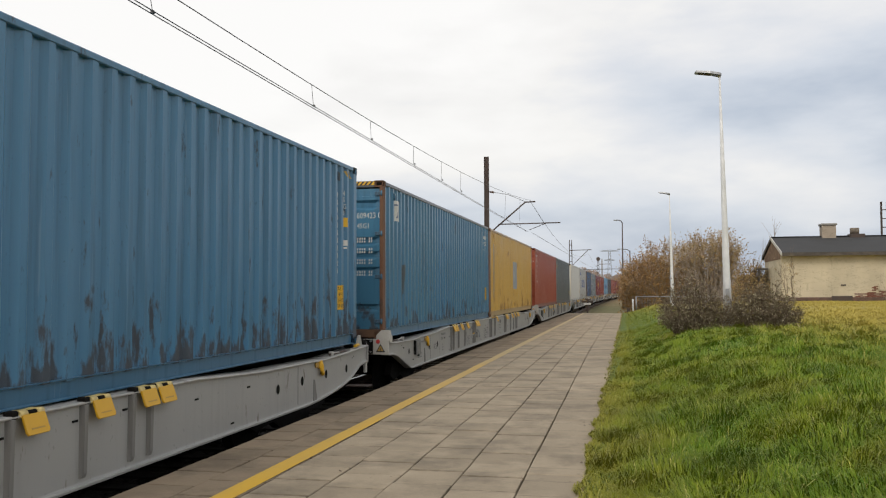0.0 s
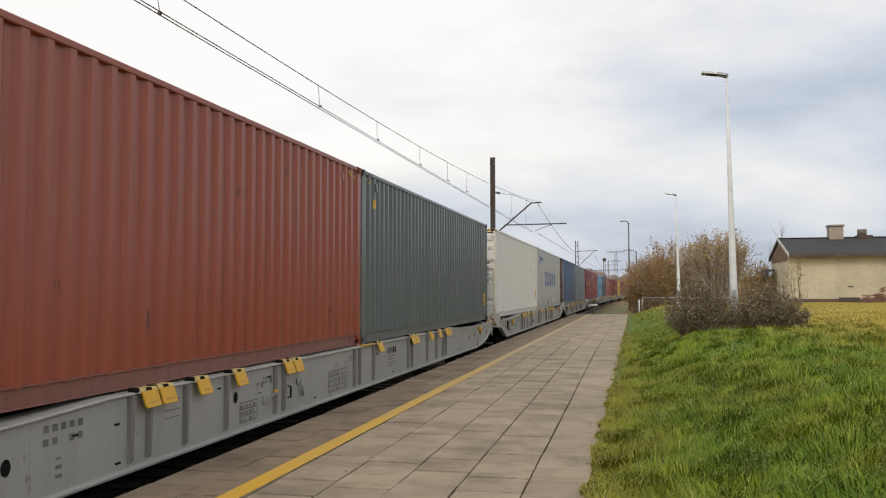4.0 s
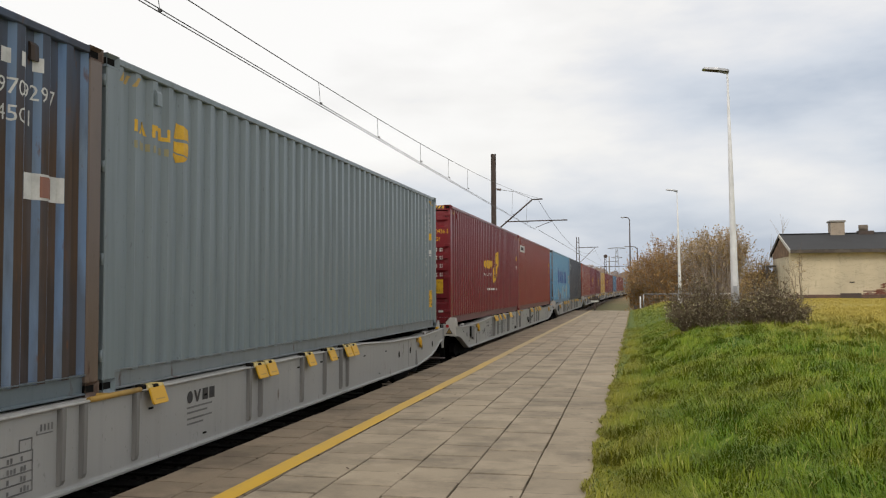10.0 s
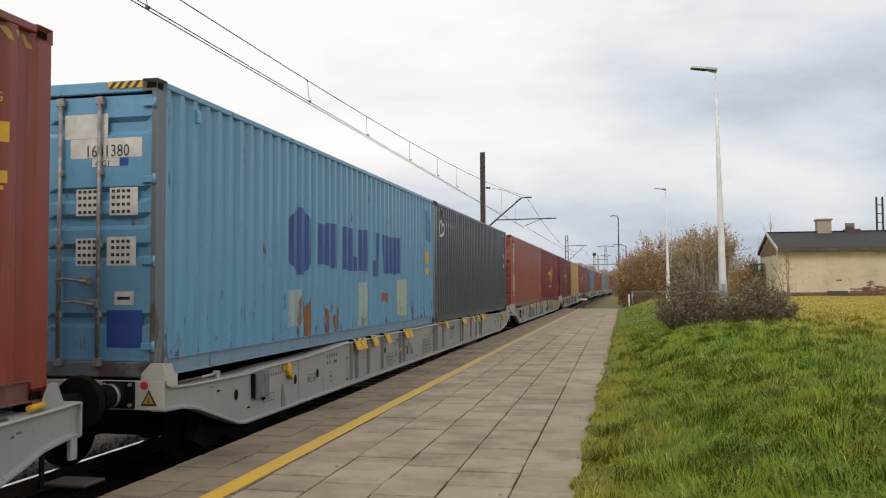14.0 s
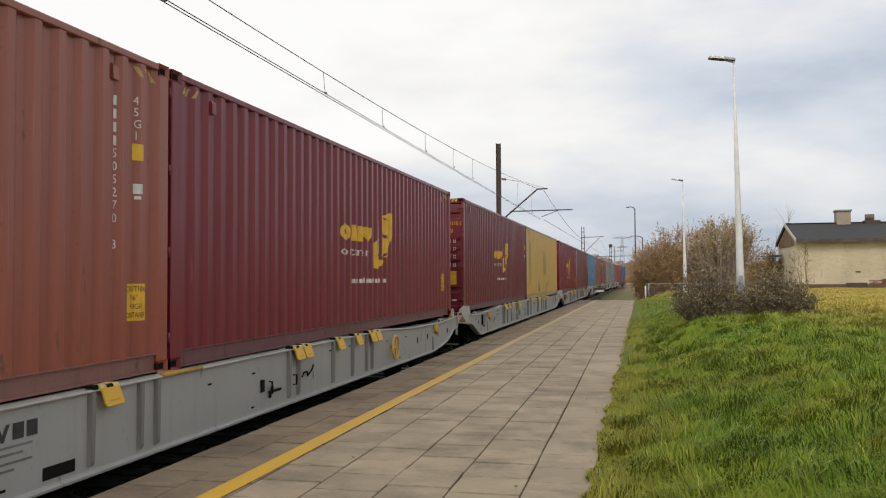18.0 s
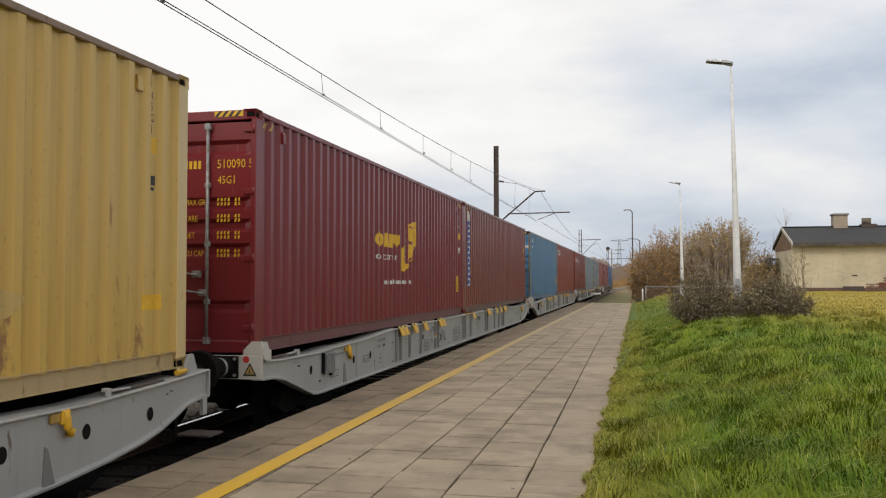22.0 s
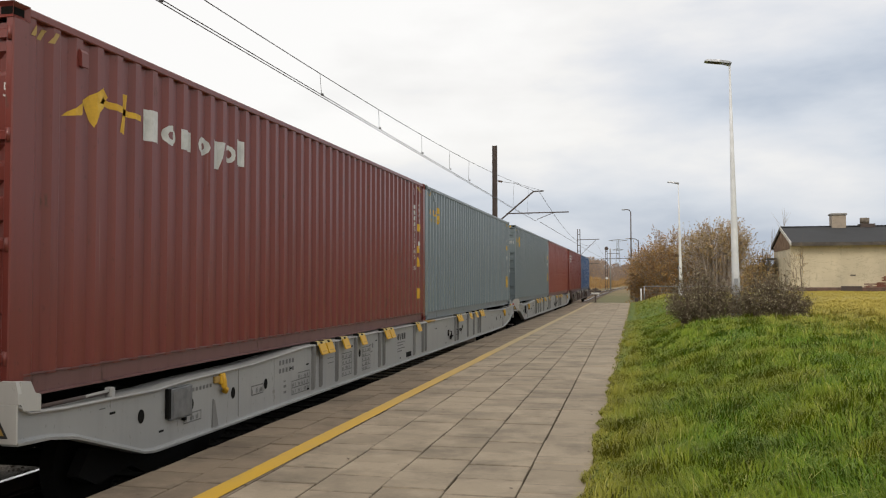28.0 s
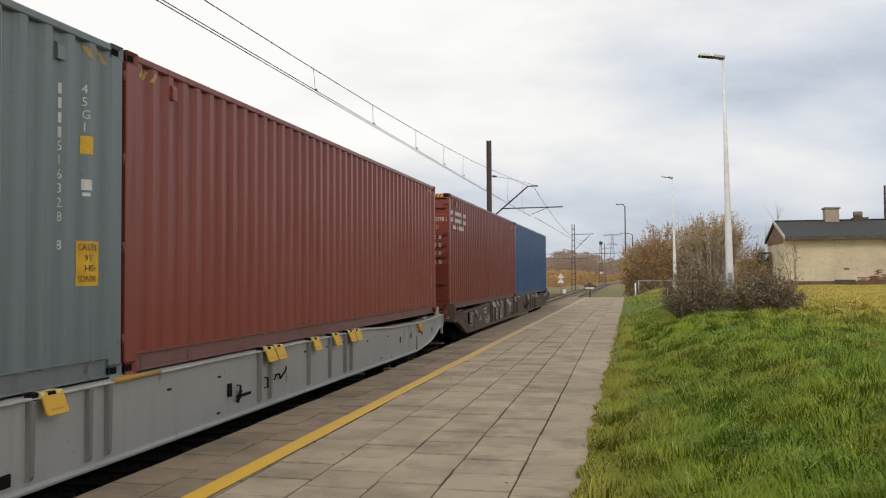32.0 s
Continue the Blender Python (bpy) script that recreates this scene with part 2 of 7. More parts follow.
def tube(bm, pts, r, n=8, r1=None, cap=True):
    """A round bar along points; it may taper from r to r1."""
    pts = [Vector(p) for p in pts]
    rings = []
    for i, p in enumerate(pts):
        d = (pts[min(i + 1, len(pts) - 1)] - pts[max(i - 1, 0)]).normalized()
        a = d.cross(Vector((0, 0, 1)) if abs(d.z) < 0.9 else Vector((1, 0, 0))).normalized()
        b = d.cross(a)
        rr = r if r1 is None else r + (r1 - r) * i / (len(pts) - 1)
        rings.append([bm.verts.new(p + (a * math.cos(k * math.tau / n) + b * math.sin(k * math.tau / n)) * rr) for k in range(n)])
    for u, v in zip(rings, rings[1:]):
        for k in range(n):
            f = bm.faces.new((u[k], u[(k + 1) % n], v[(k + 1) % n], v[k]))
            f.smooth = n > 5
    if cap:
        bm.faces.new(rings[0][::-1]), bm.faces.new(rings[-1])


def tubebm(pts, r, n=8, r1=None):
    bm = bmesh.new()
    tube(bm, pts, r, n, r1)
    return bm


def prism(bm, outline, x0, x1):
    """A plate: an outline in (y, z), from x0 to x1."""
    a = [bm.verts.new((x0, y, z)) for y, z in outline]
    b = [bm.verts.new((x1, y, z)) for y, z in outline]
    n = len(outline)
    bm.faces.new(a), bm.faces.new(b[::-1])
    for i in range(n):
        bm.faces.new((a[i], b[i], b[(i + 1) % n], a[(i + 1) % n]))
    bmesh.ops.recalc_face_normals(bm, faces=bm.faces)


def prismbm(outline, x0, x1):
    bm = bmesh.new()
    prism(bm, outline, x0, x1)
    return bm


def prism_xz(outline, y0, y1):
    bm = bmesh.new()
    a = [bm.verts.new((x, y0, z)) for x, z in outline]
    b = [bm.verts.new((x, y1, z)) for x, z in outline]
    bm.faces.new(a), bm.faces.new(b[::-1])
    for i in range(len(outline)):
        j = (i + 1) % len(outline)
        bm.faces.new((a[i], b[i], b[j], a[j]))
    bmesh.ops.recalc_face_normals(bm, faces=bm.faces)
    return bm


def mesh_of(name, bm):
    me = bpy.data.meshes.new(name)
    bm.to_mesh(me)
    bm.free()
    return me


def raw_mesh(name, verts, quads=None, tris=None):
    """A mesh from arrays, for things with very many faces."""
    me = bpy.data.meshes.new(name)
    q = np.zeros((0, 4), int) if quads is None else quads
    t = np.zeros((0, 3), int) if tris is None else tris
    me.vertices.add(len(verts))
    me.vertices.foreach_set("co", np.asarray(verts, float).ravel())
    loops = np.concatenate([q.ravel(), t.ravel()])
    me.loops.add(len(loops))
    me.loops.foreach_set("vertex_index", loops.astype(np.int32))
    me.polygons.add(len(q) + len(t))
    starts = np.concatenate([np.arange(len(q)) * 4, len(q) * 4 + np.arange(len(t)) * 3])
    me.polygons.foreach_set("loop_start", starts.astype(np.int32))
    me.update(calc_edges=True)
    me.validate()
    return me

# ---------------------------------------------------------------- the lie of the land
RAIL_Z = -0.40           # top of the rails; the platform is at 0
TRACK_X = -5.58          # middle of the track
EDGE_X, LAWN_X, PLAT_END = -4.10, -0.37, 61.5
CURVE_Y, CURVE_R = 100.0, 2160.0


def step(v, a, b):
    u = min(1.0, max(0.0, (v - a) / (b - a)))
    return u * u * (3 - 2 * u)


def track_pose(q, side=0.0, z=RAIL_Z):
    """The pose on the track q metres along it: straight, then a wide bend to the right."""
    if q <= CURVE_Y:
        return pose(TRACK_X + side, q, z)
    a = (q - CURVE_Y) / CURVE_R
    x, y = TRACK_X + CURVE_R * (1 - math.cos(a)), CURVE_Y + CURVE_R * math.sin(a)
    return pose(x + side * math.cos(a), y - side * math.sin(a), z, 0, 0, -math.degrees(a))


def ground_z(x, y):
    if x < EDGE_X + 0.02:
        return -0.68
    far = step(y, 61.0, 66.0)
    if x < LAWN_X:
        near = -0.35
    else:
        near = 0.015 + 0.60 * step(x, LAWN_X, 2.3) + 0.30 * step(x, 3.0, 10.0)
        near += 0.015 * math.sin(x * 1.7 + y * 0.6) * step(x, 0.3, 1.5)
    return near * (1 - far) - 0.50 * far


def lawn_material():
    s = Shade("lawn_soil_and_thatch", 0.9)
    s.co = s.tc.outputs["Object"]
    blade = s.noise(90, 3, (1, 0.5, 1))
    tuft = s.ramp(s.noise(2.2, 5), 0.35, 0.65)
    dry = s.ramp(s.mul(s.mul(s.axis(1), 0.008), s.mul(s.axis(0), 0.085), "ADD"), 0.45, 0.95)
    c = s.mix(tuft, (0.055, 0.115, 0.012), (0.100, 0.160, 0.020))
    c = s.mix(dry, c, (0.34, 0.27, 0.060))
    c = s.mix(s.ramp(blade, 0.35, 0.7, 0, 0.4), c, (0.075, 0.10, 0.016))
    s.bump(blade, 0.6, 0.03)
    return s.done(c)


def rough_ground_material():
    s = Shade("rough_railway_ground", 0.95)
    c = s.mix(s.ramp(s.noise(0.18, 5), 0.40, 0.62), (0.17, 0.135, 0.055), (0.25, 0.165, 0.085))
    grown = s.ramp(s.mul(s.axis(1), s.mul(s.noise(0.3, 4), 40), "ADD"), 120, 165, 0.85, 0.0)
    c = s.mix(grown, c, (0.105, 0.105, 0.030))
    c = s.mix(s.ramp(s.noise(7, 4), 0.3, 0.7, 0, 0.45), c, (0.09, 0.075, 0.035))
    s.bump(s.noise(12, 4), 0.5, 0.05)
    return s.done(c)


def build_ground():
    xs = [-900, -500, -300, -180, -110, -70, -45, -30, -20, -14, -10, -7.6, -6, -4.6, EDGE_X, EDGE_X + 0.03, -2, LAWN_X - 0.02, LAWN_X]
    xs += [LAWN_X + 0.18 * i for i in range(1, 30)] + [5.2 + 0.5 * i for i in range(1, 22)] + [18, 22, 30, 45, 70, 110, 180, 300, 500, 900]
    ys = [-200, -80, -40, -20, -10, -5, 0] + [0.6 * i for i in range(1, 60)] + [36 + 1.0 * i for i in range(1, 32)] + [72, 80, 90, 105, 125, 150, 190, 240, 320, 450, 700, 1100, 1800]
    bm = bmesh.new()
    grid = [[bm.verts.new((x, y, ground_z(x, y))) for x in xs] for y in ys]
    for j in range(len(ys) - 1):
        for i in range(len(xs) - 1):
            f = bm.faces.new((grid[j][i], grid[j][i + 1], grid[j + 1][i + 1], grid[j + 1][i]))
            f.smooth = True
            f.material_index = 0 if xs[i] >= LAWN_X - 0.03 and -40 <= ys[j] < 63 and xs[i] < 60 else 1
    me = mesh_of("ground", bm)
    me.materials.append(lawn_material())
    me.materials.append(rough_ground_material())
    tagged(new("ground", me), "autumn lawn and rough grass beside the railway", "ground", kind="structure")


build_ground()


# ---------------------------------------------------------------- platform
def slab_material(name, tint):
    s = Shade(name, 0.85)
    info = s.node("ShaderNodeObjectInfo")
    geo = s.node("ShaderNodeNewGeometry")
    s.co = geo.outputs["Position"]
    rnd = s.mul(info.outputs["Random"], geo.outputs["Random Per Island"], "ADD")
    rnd = s.mul(rnd, 0.5)
    c = s.mix(rnd, dull(tint, 0.72), dull(tint, 1.26))
    stain = s.ramp(s.noise(1.1, 8, rough=0.68), 0.46, 0.64)
    c = s.mix(s.mul(stain, 0.62), c, (tint[0] * 0.42, tint[1] * 0.43, tint[2] * 0.46))
    pale = s.ramp(s.noise(2.3, 6, shift=(7, 3, 0), rough=0.6), 0.52, 0.68, 0, 0.45)
    c = s.mix(pale, c, (tint[0] * 1.42, tint[1] * 1.42, tint[2] * 1.45))
    s.b.inputs["Specular IOR Level"].default_value = 0.25
    grit = s.noise(160, 2)
    c = s.mix(s.ramp(grit, 0.4, 0.7, 0, 0.35), c, dull(tint, 0.6))
    # grime washed into the cross joints
    s.co = s.tc.outputs["Object"]
    off = s.mul(s.axis(1), s.axis(1))
    s.co = geo.outputs["Position"]
    grime = s.ramp(s.mul(off, s.mul(s.noise(9, 4), 0.045), "ADD"), 0.086, 0.100, 0, 0.5)
    near = s.ramp(off, 0.0765, 0.0768, 1, 0)
    c = s.mix(s.mul(grime, near), c, dull(tint, 0.22))
    c = s.mix(s.ramp(s.noise(38, 2), 0.70, 0.74, 0, 0.6), c, dull(tint, 0.3))
    s.bump(grit, 0.35, 0.003)
    return s.done(c)


M["slab"] = slab_material("platform_slab_concrete", (0.312, 0.257, 0.188))
M["edge_slab"] = slab_material("platform_edge_concrete", (0.218, 0.171, 0.122))


def line_paint():
    s = Shade("worn_yellow_line_paint", 0.7)
    worn = s.ramp(s.noise(5, 6, (1, 0.35, 1)), 0.52, 0.72)
    c = s.mix(s.mul(worn, 0.38), (0.60, 0.35, 0.018), (0.33, 0.24, 0.11))
    c = s.mix(s.ramp(s.noise(0.8, 3), 0.35, 0.7, 0, 0.35), c, (0.42, 0.30, 0.10))
    trodden = s.ramp(s.mul(s.axis(1), s.mul(s.noise(0.25, 3), 14), "ADD"), 13, 31, 0, 0.85)
    c = s.mix(trodden, c, (0.36, 0.29, 0.18))
    s.bump(s.noise(150, 2), 0.3, 0.002)
    return s.done(c)


# columns of slabs: edges in x, length of a slab, a joint's place in y
COLS = [(-4.100, -3.630, 0.552, 6.10), (-3.616, -3.085, 0.552, 6.35), (-3.071, -2.556, 0.552, 6.52), (-2.542, -2.012, 0.547, 6.87), (-1.998, -1.486, 0.563, 7.66), (-1.472, -0.922, 0.546, 6.96), (-0.908, LAWN_X, 1.082, 7.68)]


def skew(y):
    """The joints run slightly askew of the track."""
    return -0.0085 * (min(y, 24.0) - 7.0)


def build_platform():
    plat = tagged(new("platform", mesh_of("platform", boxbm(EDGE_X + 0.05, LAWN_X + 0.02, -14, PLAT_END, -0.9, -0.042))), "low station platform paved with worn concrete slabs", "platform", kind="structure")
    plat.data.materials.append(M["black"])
    rng = random.Random(3)
    shared, rest = {}, {0: bmesh.new(), 1: bmesh.new()}
    for ci, (x0, x1, ln, first) in enumerate(COLS):
        for i in range(-int((first + 14) / ln), int((PLAT_END - first) / ln)):
            y = first + i * ln
            dz, tilt = rng.uniform(-0.006, 0.003), rng.uniform(-0.45, 0.45)
            dx = skew(y + ln / 2)
            xa, xb = x0 + dx, x1 + (dx if x1 < LAWN_X else 0.0)
            w = xb - xa
            if 5.0 < y < 25.0 and (ci or y < 20):
                key = (ci, rng.randrange(4), round(w, 2))
                if key not in shared:
                    g = (0.004, 0.007, 0.012, 0.020)[key[1]]
                    shared[key] = mesh_of("slab", boxbm(-w / 2, w / 2, -ln / 2 + 0.003, ln / 2 - g, -0.05, 0, bevel=0.006))
                ob = part("slab", shared[key], M["slab"] if ci > 1 else M["edge_slab"], plat)
                ob.matrix_basis = pose((xa + xb) / 2 + rng.uniform(-0.004, 0.004), y + ln / 2, dz, tilt * 0.5, tilt * 0.4, tilt * 0.5 + 0.45)
            else:
                box(rest[0 if ci > 1 else 1], xa, xb, y + 0.005, y + ln - rng.choice((0.007, 0.011, 0.016)), -0.05, dz)
    tagged(part("far_slabs", rest[0], M["slab"], plat), kind="stuff")
    tagged(part("far_edge_slabs", rest[1], M["edge_slab"], plat), kind="stuff")
    bm = bmesh.new()
    for i in range(76):
        y = -14 + i
        if y < PLAT_END - 1:
            xo = -3.285 + 0.10 * step(y, 12, 60) + rng.uniform(-0.006, 0.006)
            vs = [bm.verts.new(p) for p in ((xo, y, 0.0065), (xo + 0.185, y, 0.0065), (xo + 0.185, y + 1, 0.0065), (xo, y + 1, 0.0065))]
            bm.faces.new(vs)
    bmesh.ops.remove_doubles(bm, verts=bm.verts, dist=0.014)
    part("yellow_line", bm, line_paint(), plat, "worn yellow safety line")
    bm = bmesh.new()
    for i in range(90):
        box(bm, LAWN_X + 0.004, LAWN_X + 0.055, -14 + i * 0.84, -14 + i * 0.84 + 0.83, -0.2, -0.006 + rng.uniform(-0.006, 0.004))
    part("kerb", bm, M["concrete"], plat, "narrow concrete edging beside the grass")


build_platform()


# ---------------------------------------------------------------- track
# near sleepers: the shade under the train put into a near-black colour
M["sleeper"] = surface("shade_black_sleeper", (0.012, 0.010, 0.009), (0.007, 0.006, 0.006), 3, 0.95)
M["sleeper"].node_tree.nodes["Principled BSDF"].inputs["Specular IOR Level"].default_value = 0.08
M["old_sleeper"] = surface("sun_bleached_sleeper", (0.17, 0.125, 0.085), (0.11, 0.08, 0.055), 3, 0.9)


def build_track():
    track = tagged(new("railway_track"), "single railway track on grey stone ballast", "railway track", kind="structure")
    qs = [-40 + 5 * i for i in range(29)] + [105 + 10 * i for i in range(36)]
    prof = [(-0.075, -0.172), (0.075, -0.172), (0.07, -0.155), (0.01, -0.14), (0.01, -0.045), (0.036, -0.035), (0.036, -0.004), (0.03, 0), (-0.03, 0), (-0.036, -0.004), (-0.036, -0.035), (-0.01, -0.045), (-0.01, -0.14), (-0.07, -0.155)]
    for side in (-0.7535, 0.7535):
        bm = bmesh.new()
        rings = []
        for q in qs:
            m = track_pose(q, side)
            rings.append([bm.verts.new(m @ Vector((x, 0, z))) for x, z in prof])
        n = len(prof)
        for a, b in zip(rings, rings[1:]):
            for k in range(n):
                f = bm.faces.new((a[k], a[(k + 1) % n], b[(k + 1) % n], b[k]))
                f.material_index = 1 if k in (6, 7, 8) else 0
        bmesh.ops.recalc_face_normals(bm, faces=bm.faces)
        ob = part("rail", bm, M["rail"], track)
        ob.data.materials.append(M["rail_head"])
    tie = mesh_of("sleeper", boxbm(-1.28, 1.28, -0.13, 0.13, -0.20, 0, bevel=0.02))
    rest = bmesh.new()
    for i in range(420):
        q = -20 + 0.6 * i
        m = track_pose(q, 0, RAIL_Z - 0.175)
        if 55 < q < 110 or 4 < q < 18:
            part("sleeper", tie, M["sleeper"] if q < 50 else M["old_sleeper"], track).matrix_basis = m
        else:
            bmesh.ops.transform(rest, matrix=m, verts=[f for fs in [box(rest, -1.28, 1.28, -0.13, 0.13, -0.20, 0)] for f in {v for g in fs for v in g.verts}])
    tagged(part("far_sleepers", rest, M["old_sleeper"], track), kind="stuff")
    # ballast bed with uneven stones
    s = Shade("ballast_stone", 0.9)
    cell = s.node("ShaderNodeTexVoronoi")
    cell.inputs["Scale"].default_value = 22
    s.link(s.co, cell.inputs["Vector"])
    geo = s.node("ShaderNodeNewGeometry")
    c = s.mix(geo.outputs["Random Per Island"], (0.10, 0.088, 0.075), (0.24, 0.21, 0.175))
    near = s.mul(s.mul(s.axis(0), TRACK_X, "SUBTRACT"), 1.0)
    # near-black along the track centre: under-train shade put into the ballast colour
    under_shade = s.ramp(s.mul(s.mul(near, near), s.mul(s.noise(1.2, 3), 2.0), "ADD"), 3.4, 6.0, 1.0, 0.0)
    under_shade = s.mul(under_shade, s.ramp(s.axis(1), 50, 75, 1.0, 0.15))
    c = s.mix(under_shade, c, (0.010, 0.009, 0.008))
    c = s.mix(s.ramp(s.axis(1), 55, 80, 0, 0.7), c, (0.20, 0.145, 0.095))
    c = s.mix(s.ramp(cell.outputs["Distance"], 0.2, 0.7, 0, 0.7), c, (0.02, 0.017, 0.015))
    s.bump(cell.outputs["Distance"], 0.8, 0.04)
    s.b.inputs["Specular IOR Level"].default_value = 0.08
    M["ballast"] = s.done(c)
    bm = bmesh.new()
    rings = []
    for q in [-40 + 2.0 * i for i in range(70)] + [100 + 8 * i for i in range(45)]:
        m = track_pose(q, 0, 0)
        rings.append([bm.verts.new(m @ Vector((x, 0, z + 0.012 * math.sin(q * 3.1 + x * 7)))) for x, z in ((-9.0 + 5.0 * step(q, 40, 60), -0.74), (-5.5 + 2.8 * step(q, 40, 60), -0.62 - 0.09 * step(q, 40, 60)), (-1.75, RAIL_Z - 0.21), (-0.4, RAIL_Z - 0.20), (0.4, RAIL_Z - 0.20), (1.52, RAIL_Z - 0.21), (1.56, -0.80))])
    for a, b in zip(rings, rings[1:]):
        for k in range(6):
            bm.faces.new((a[k], a[k + 1], b[k + 1], b[k])).smooth = True
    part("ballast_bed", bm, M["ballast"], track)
    rs = np.random.RandomState(5)
    n = 12000
    base = np.array([(1, 0, 0), (0, 1, 0), (-1, 0, 0), (0, -1, 0), (0, 0, 1), (0, 0, -0.5)], float)
    tri = np.array([(0, 1, 4), (1, 2, 4), (2, 3, 4), (3, 0, 4), (1, 0, 5), (2, 1, 5), (3, 2, 5), (0, 3, 5)])
    y = np.concatenate([rs.uniform(3, 22, n // 2), rs.uniform(55, 100, n - n // 2)])
    x = TRACK_X + rs.uniform(-4.2, 1.5, n)
    r = rs.uniform(0.02, 0.042, n)
    v = base[None] * rs.uniform(0.6, 1.2, (n, 6, 1)) * r[:, None, None]
    a = rs.uniform(0, 6.28, n)
    ca, sa = np.cos(a)[:, None], np.sin(a)[:, None]
    v = np.stack([v[:, :, 0] * ca - v[:, :, 1] * sa, v[:, :, 0] * sa + v[:, :, 1] * ca, v[:, :, 2]], 2)
    v += np.stack([x, y, np.where(x < TRACK_X - 1.8, RAIL_Z - 0.22 + (x - TRACK_X + 1.8) * 0.004, RAIL_Z - 0.20)], 1)[:, None]
    t = tri[None] + 6 * np.arange(n)[:, None, None]
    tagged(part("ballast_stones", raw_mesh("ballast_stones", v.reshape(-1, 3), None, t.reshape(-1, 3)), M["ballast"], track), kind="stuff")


build_track()

# ---------------------------------------------------------------- the container train
PITCH = 25.978
HALF, CW, CH = 6.096, 1.219, 2.896      # half length, half width and height of a high-cube container
DECK = 1.176                            # container base above the rails


def run(t):
    """How far the train has come at t seconds."""
    return -1.0874 + 10.0085 * t - 0.013793 * t * t


M["hazard"] = paint("faded_hazard_yellow", (0.42, 0.27, 0.07), 5, 0.5, 0.6, 0.4, 0.6)
# wall corrugation: (offset along the wall, depth)
PERIOD, WALL_END = 0.2755, 5.925
WAVE = [(0.0, 0.0), (0.082, 0.0), (0.138, 0.042), (0.2195, 0.042), (0.2755, 0.0)]
BREAKS = []
_k = 0
while -WALL_END + _k * PERIOD < WALL_END - 0.05:
    BREAKS += [(-WALL_END + _k * PERIOD + o, d) for o, d in WAVE[:-1]]
    _k += 1
BREAKS = [b for b in BREAKS if b[0] < WALL_END] + [(WALL_END, 0.0)]


def wave_x(y):
    """Depth of the corrugated wall at y."""
    if y <= BREAKS[0][0] or y >= BREAKS[-1][0]:
        return 0.0
    for (a, da), (b, db) in zip(BREAKS, BREAKS[1:]):
        if a <= y <= b:
            return da + (db - da) * (y - a) / (b - a)
    return 0.0


def wall_mesh(sgn):
    bm = bmesh.new()
    rows = []
    for z in (0.165, 2.84):
        rows.append([bm.verts.new((sgn * (CW - 0.012 - d), y, z)) for y, d in BREAKS])
    for a, b in zip(rows, rows[1:]):
        for i in range(len(a) - 1):
            q = (a[i], a[i + 1], b[i + 1], b[i])
            bm.faces.new(q if sgn > 0 else q[::-1])
    return mesh_of("side_wall", bm)


def casting_mesh():
    bm = bmesh.new()
    box(bm, -0.081, 0.081, -0.089, 0.089, -0.059, 0.059, bevel=0.0)
    bm.normal_update()
    outer = [f for f in bm.faces if abs(f.normal.x) > 0.9 or abs(f.normal.y) > 0.9]
    bmesh.ops.inset_individual(bm, faces=outer, thickness=0.043)
    for f in outer:
        n = f.normal.copy()
        for v in f.verts:
            v.co -= n * 0.03
        # hole floor coloured black for the dark inside of the casting
        f.material_index = 1
    me = mesh_of("corner_casting", bm)
    me.materials.append(M["galv"])
    me.materials.append(M["black"])
    return me


def door_mesh(side):
    """A door leaf with five pressed panels; side -1 or 1."""
    bm = bmesh.new()
    x0, x1 = sorted((side * 0.012, side * 1.150))
    y = -HALF
    rows = [(0.17, 0.030)]
    for low, top in ((0.49, 0.635), (1.14, 1.31), (1.44, 1.60), (1.70, 1.86), (2.36, 2.54)):
        rows += [(low, 0.030), (low + 0.045, 0.080), (top - 0.045, 0.080), (top, 0.030)]
    rows += [(2.61, 0.030), (2.612, 0.038), (2.75, 0.038)]
    m = 0.10
    cols = [x0, x0 + m, x1 - m, x1]
    vs = [[bm.verts.new((x, y + (d if x in cols[1:3] else min(d, 0.038)), z)) for x in cols] for z, d in rows]
    for a, b in zip(vs, vs[1:]):
        for i in range(3):
            bm.faces.new((a[i], a[i + 1], b[i + 1], b[i]))
    return mesh_of("door", bm)


def hinge_bm():
    bm = bmesh.new()
    box(bm, -0.09, 0.03, -0.012, 0.012, -0.035, 0.035, bevel=0.006)
    tube(bm, [(0.04, -0.01, -0.05), (0.04, -0.01, 0.05)], 0.018, 6)
    return bm


def rod_bm():
    bm = bmesh.new()
    tube(bm, [(0, 0, 0.12), (0, 0, 2.74)], 0.021, 8)
    for z in (0.16, 2.70):
        box(bm, -0.04, 0.04, -0.02, 0.035, z - 0.04, z + 0.04, bevel=0.006)
    for z in (0.62, 1.30, 2.0):
        box(bm, -0.035, 0.035, -0.012, 0.03, z - 0.03, z + 0.03, bevel=0.006)
    return bm


def lever_bm():
    bm = bmesh.new()
    tube(bm, [(0, -0.03, 0), (0.12, -0.05, 0.01), (0.34, -0.05, -0.02)], 0.014, 6)
    box(bm, 0.26, 0.36, -0.045, 0.02, -0.05, 0.03, bevel=0.006)
    return bm


def rear_mesh():
    bm = bmesh.new()
    n = 9
    rows = [[bm.verts.new((-1.06 + 2.12 * i / (4 * n), HALF - 0.03 - (0.045 if i % 4 in (2, 3) else 0), z)) for i in range(4 * n + 1)] for z in (0.17, 2.75)]
    for i in range(4 * n):
        bm.faces.new((rows[0][i + 1], rows[0][i], rows[1][i], rows[1][i + 1]))
    return mesh_of("end_wall", bm)


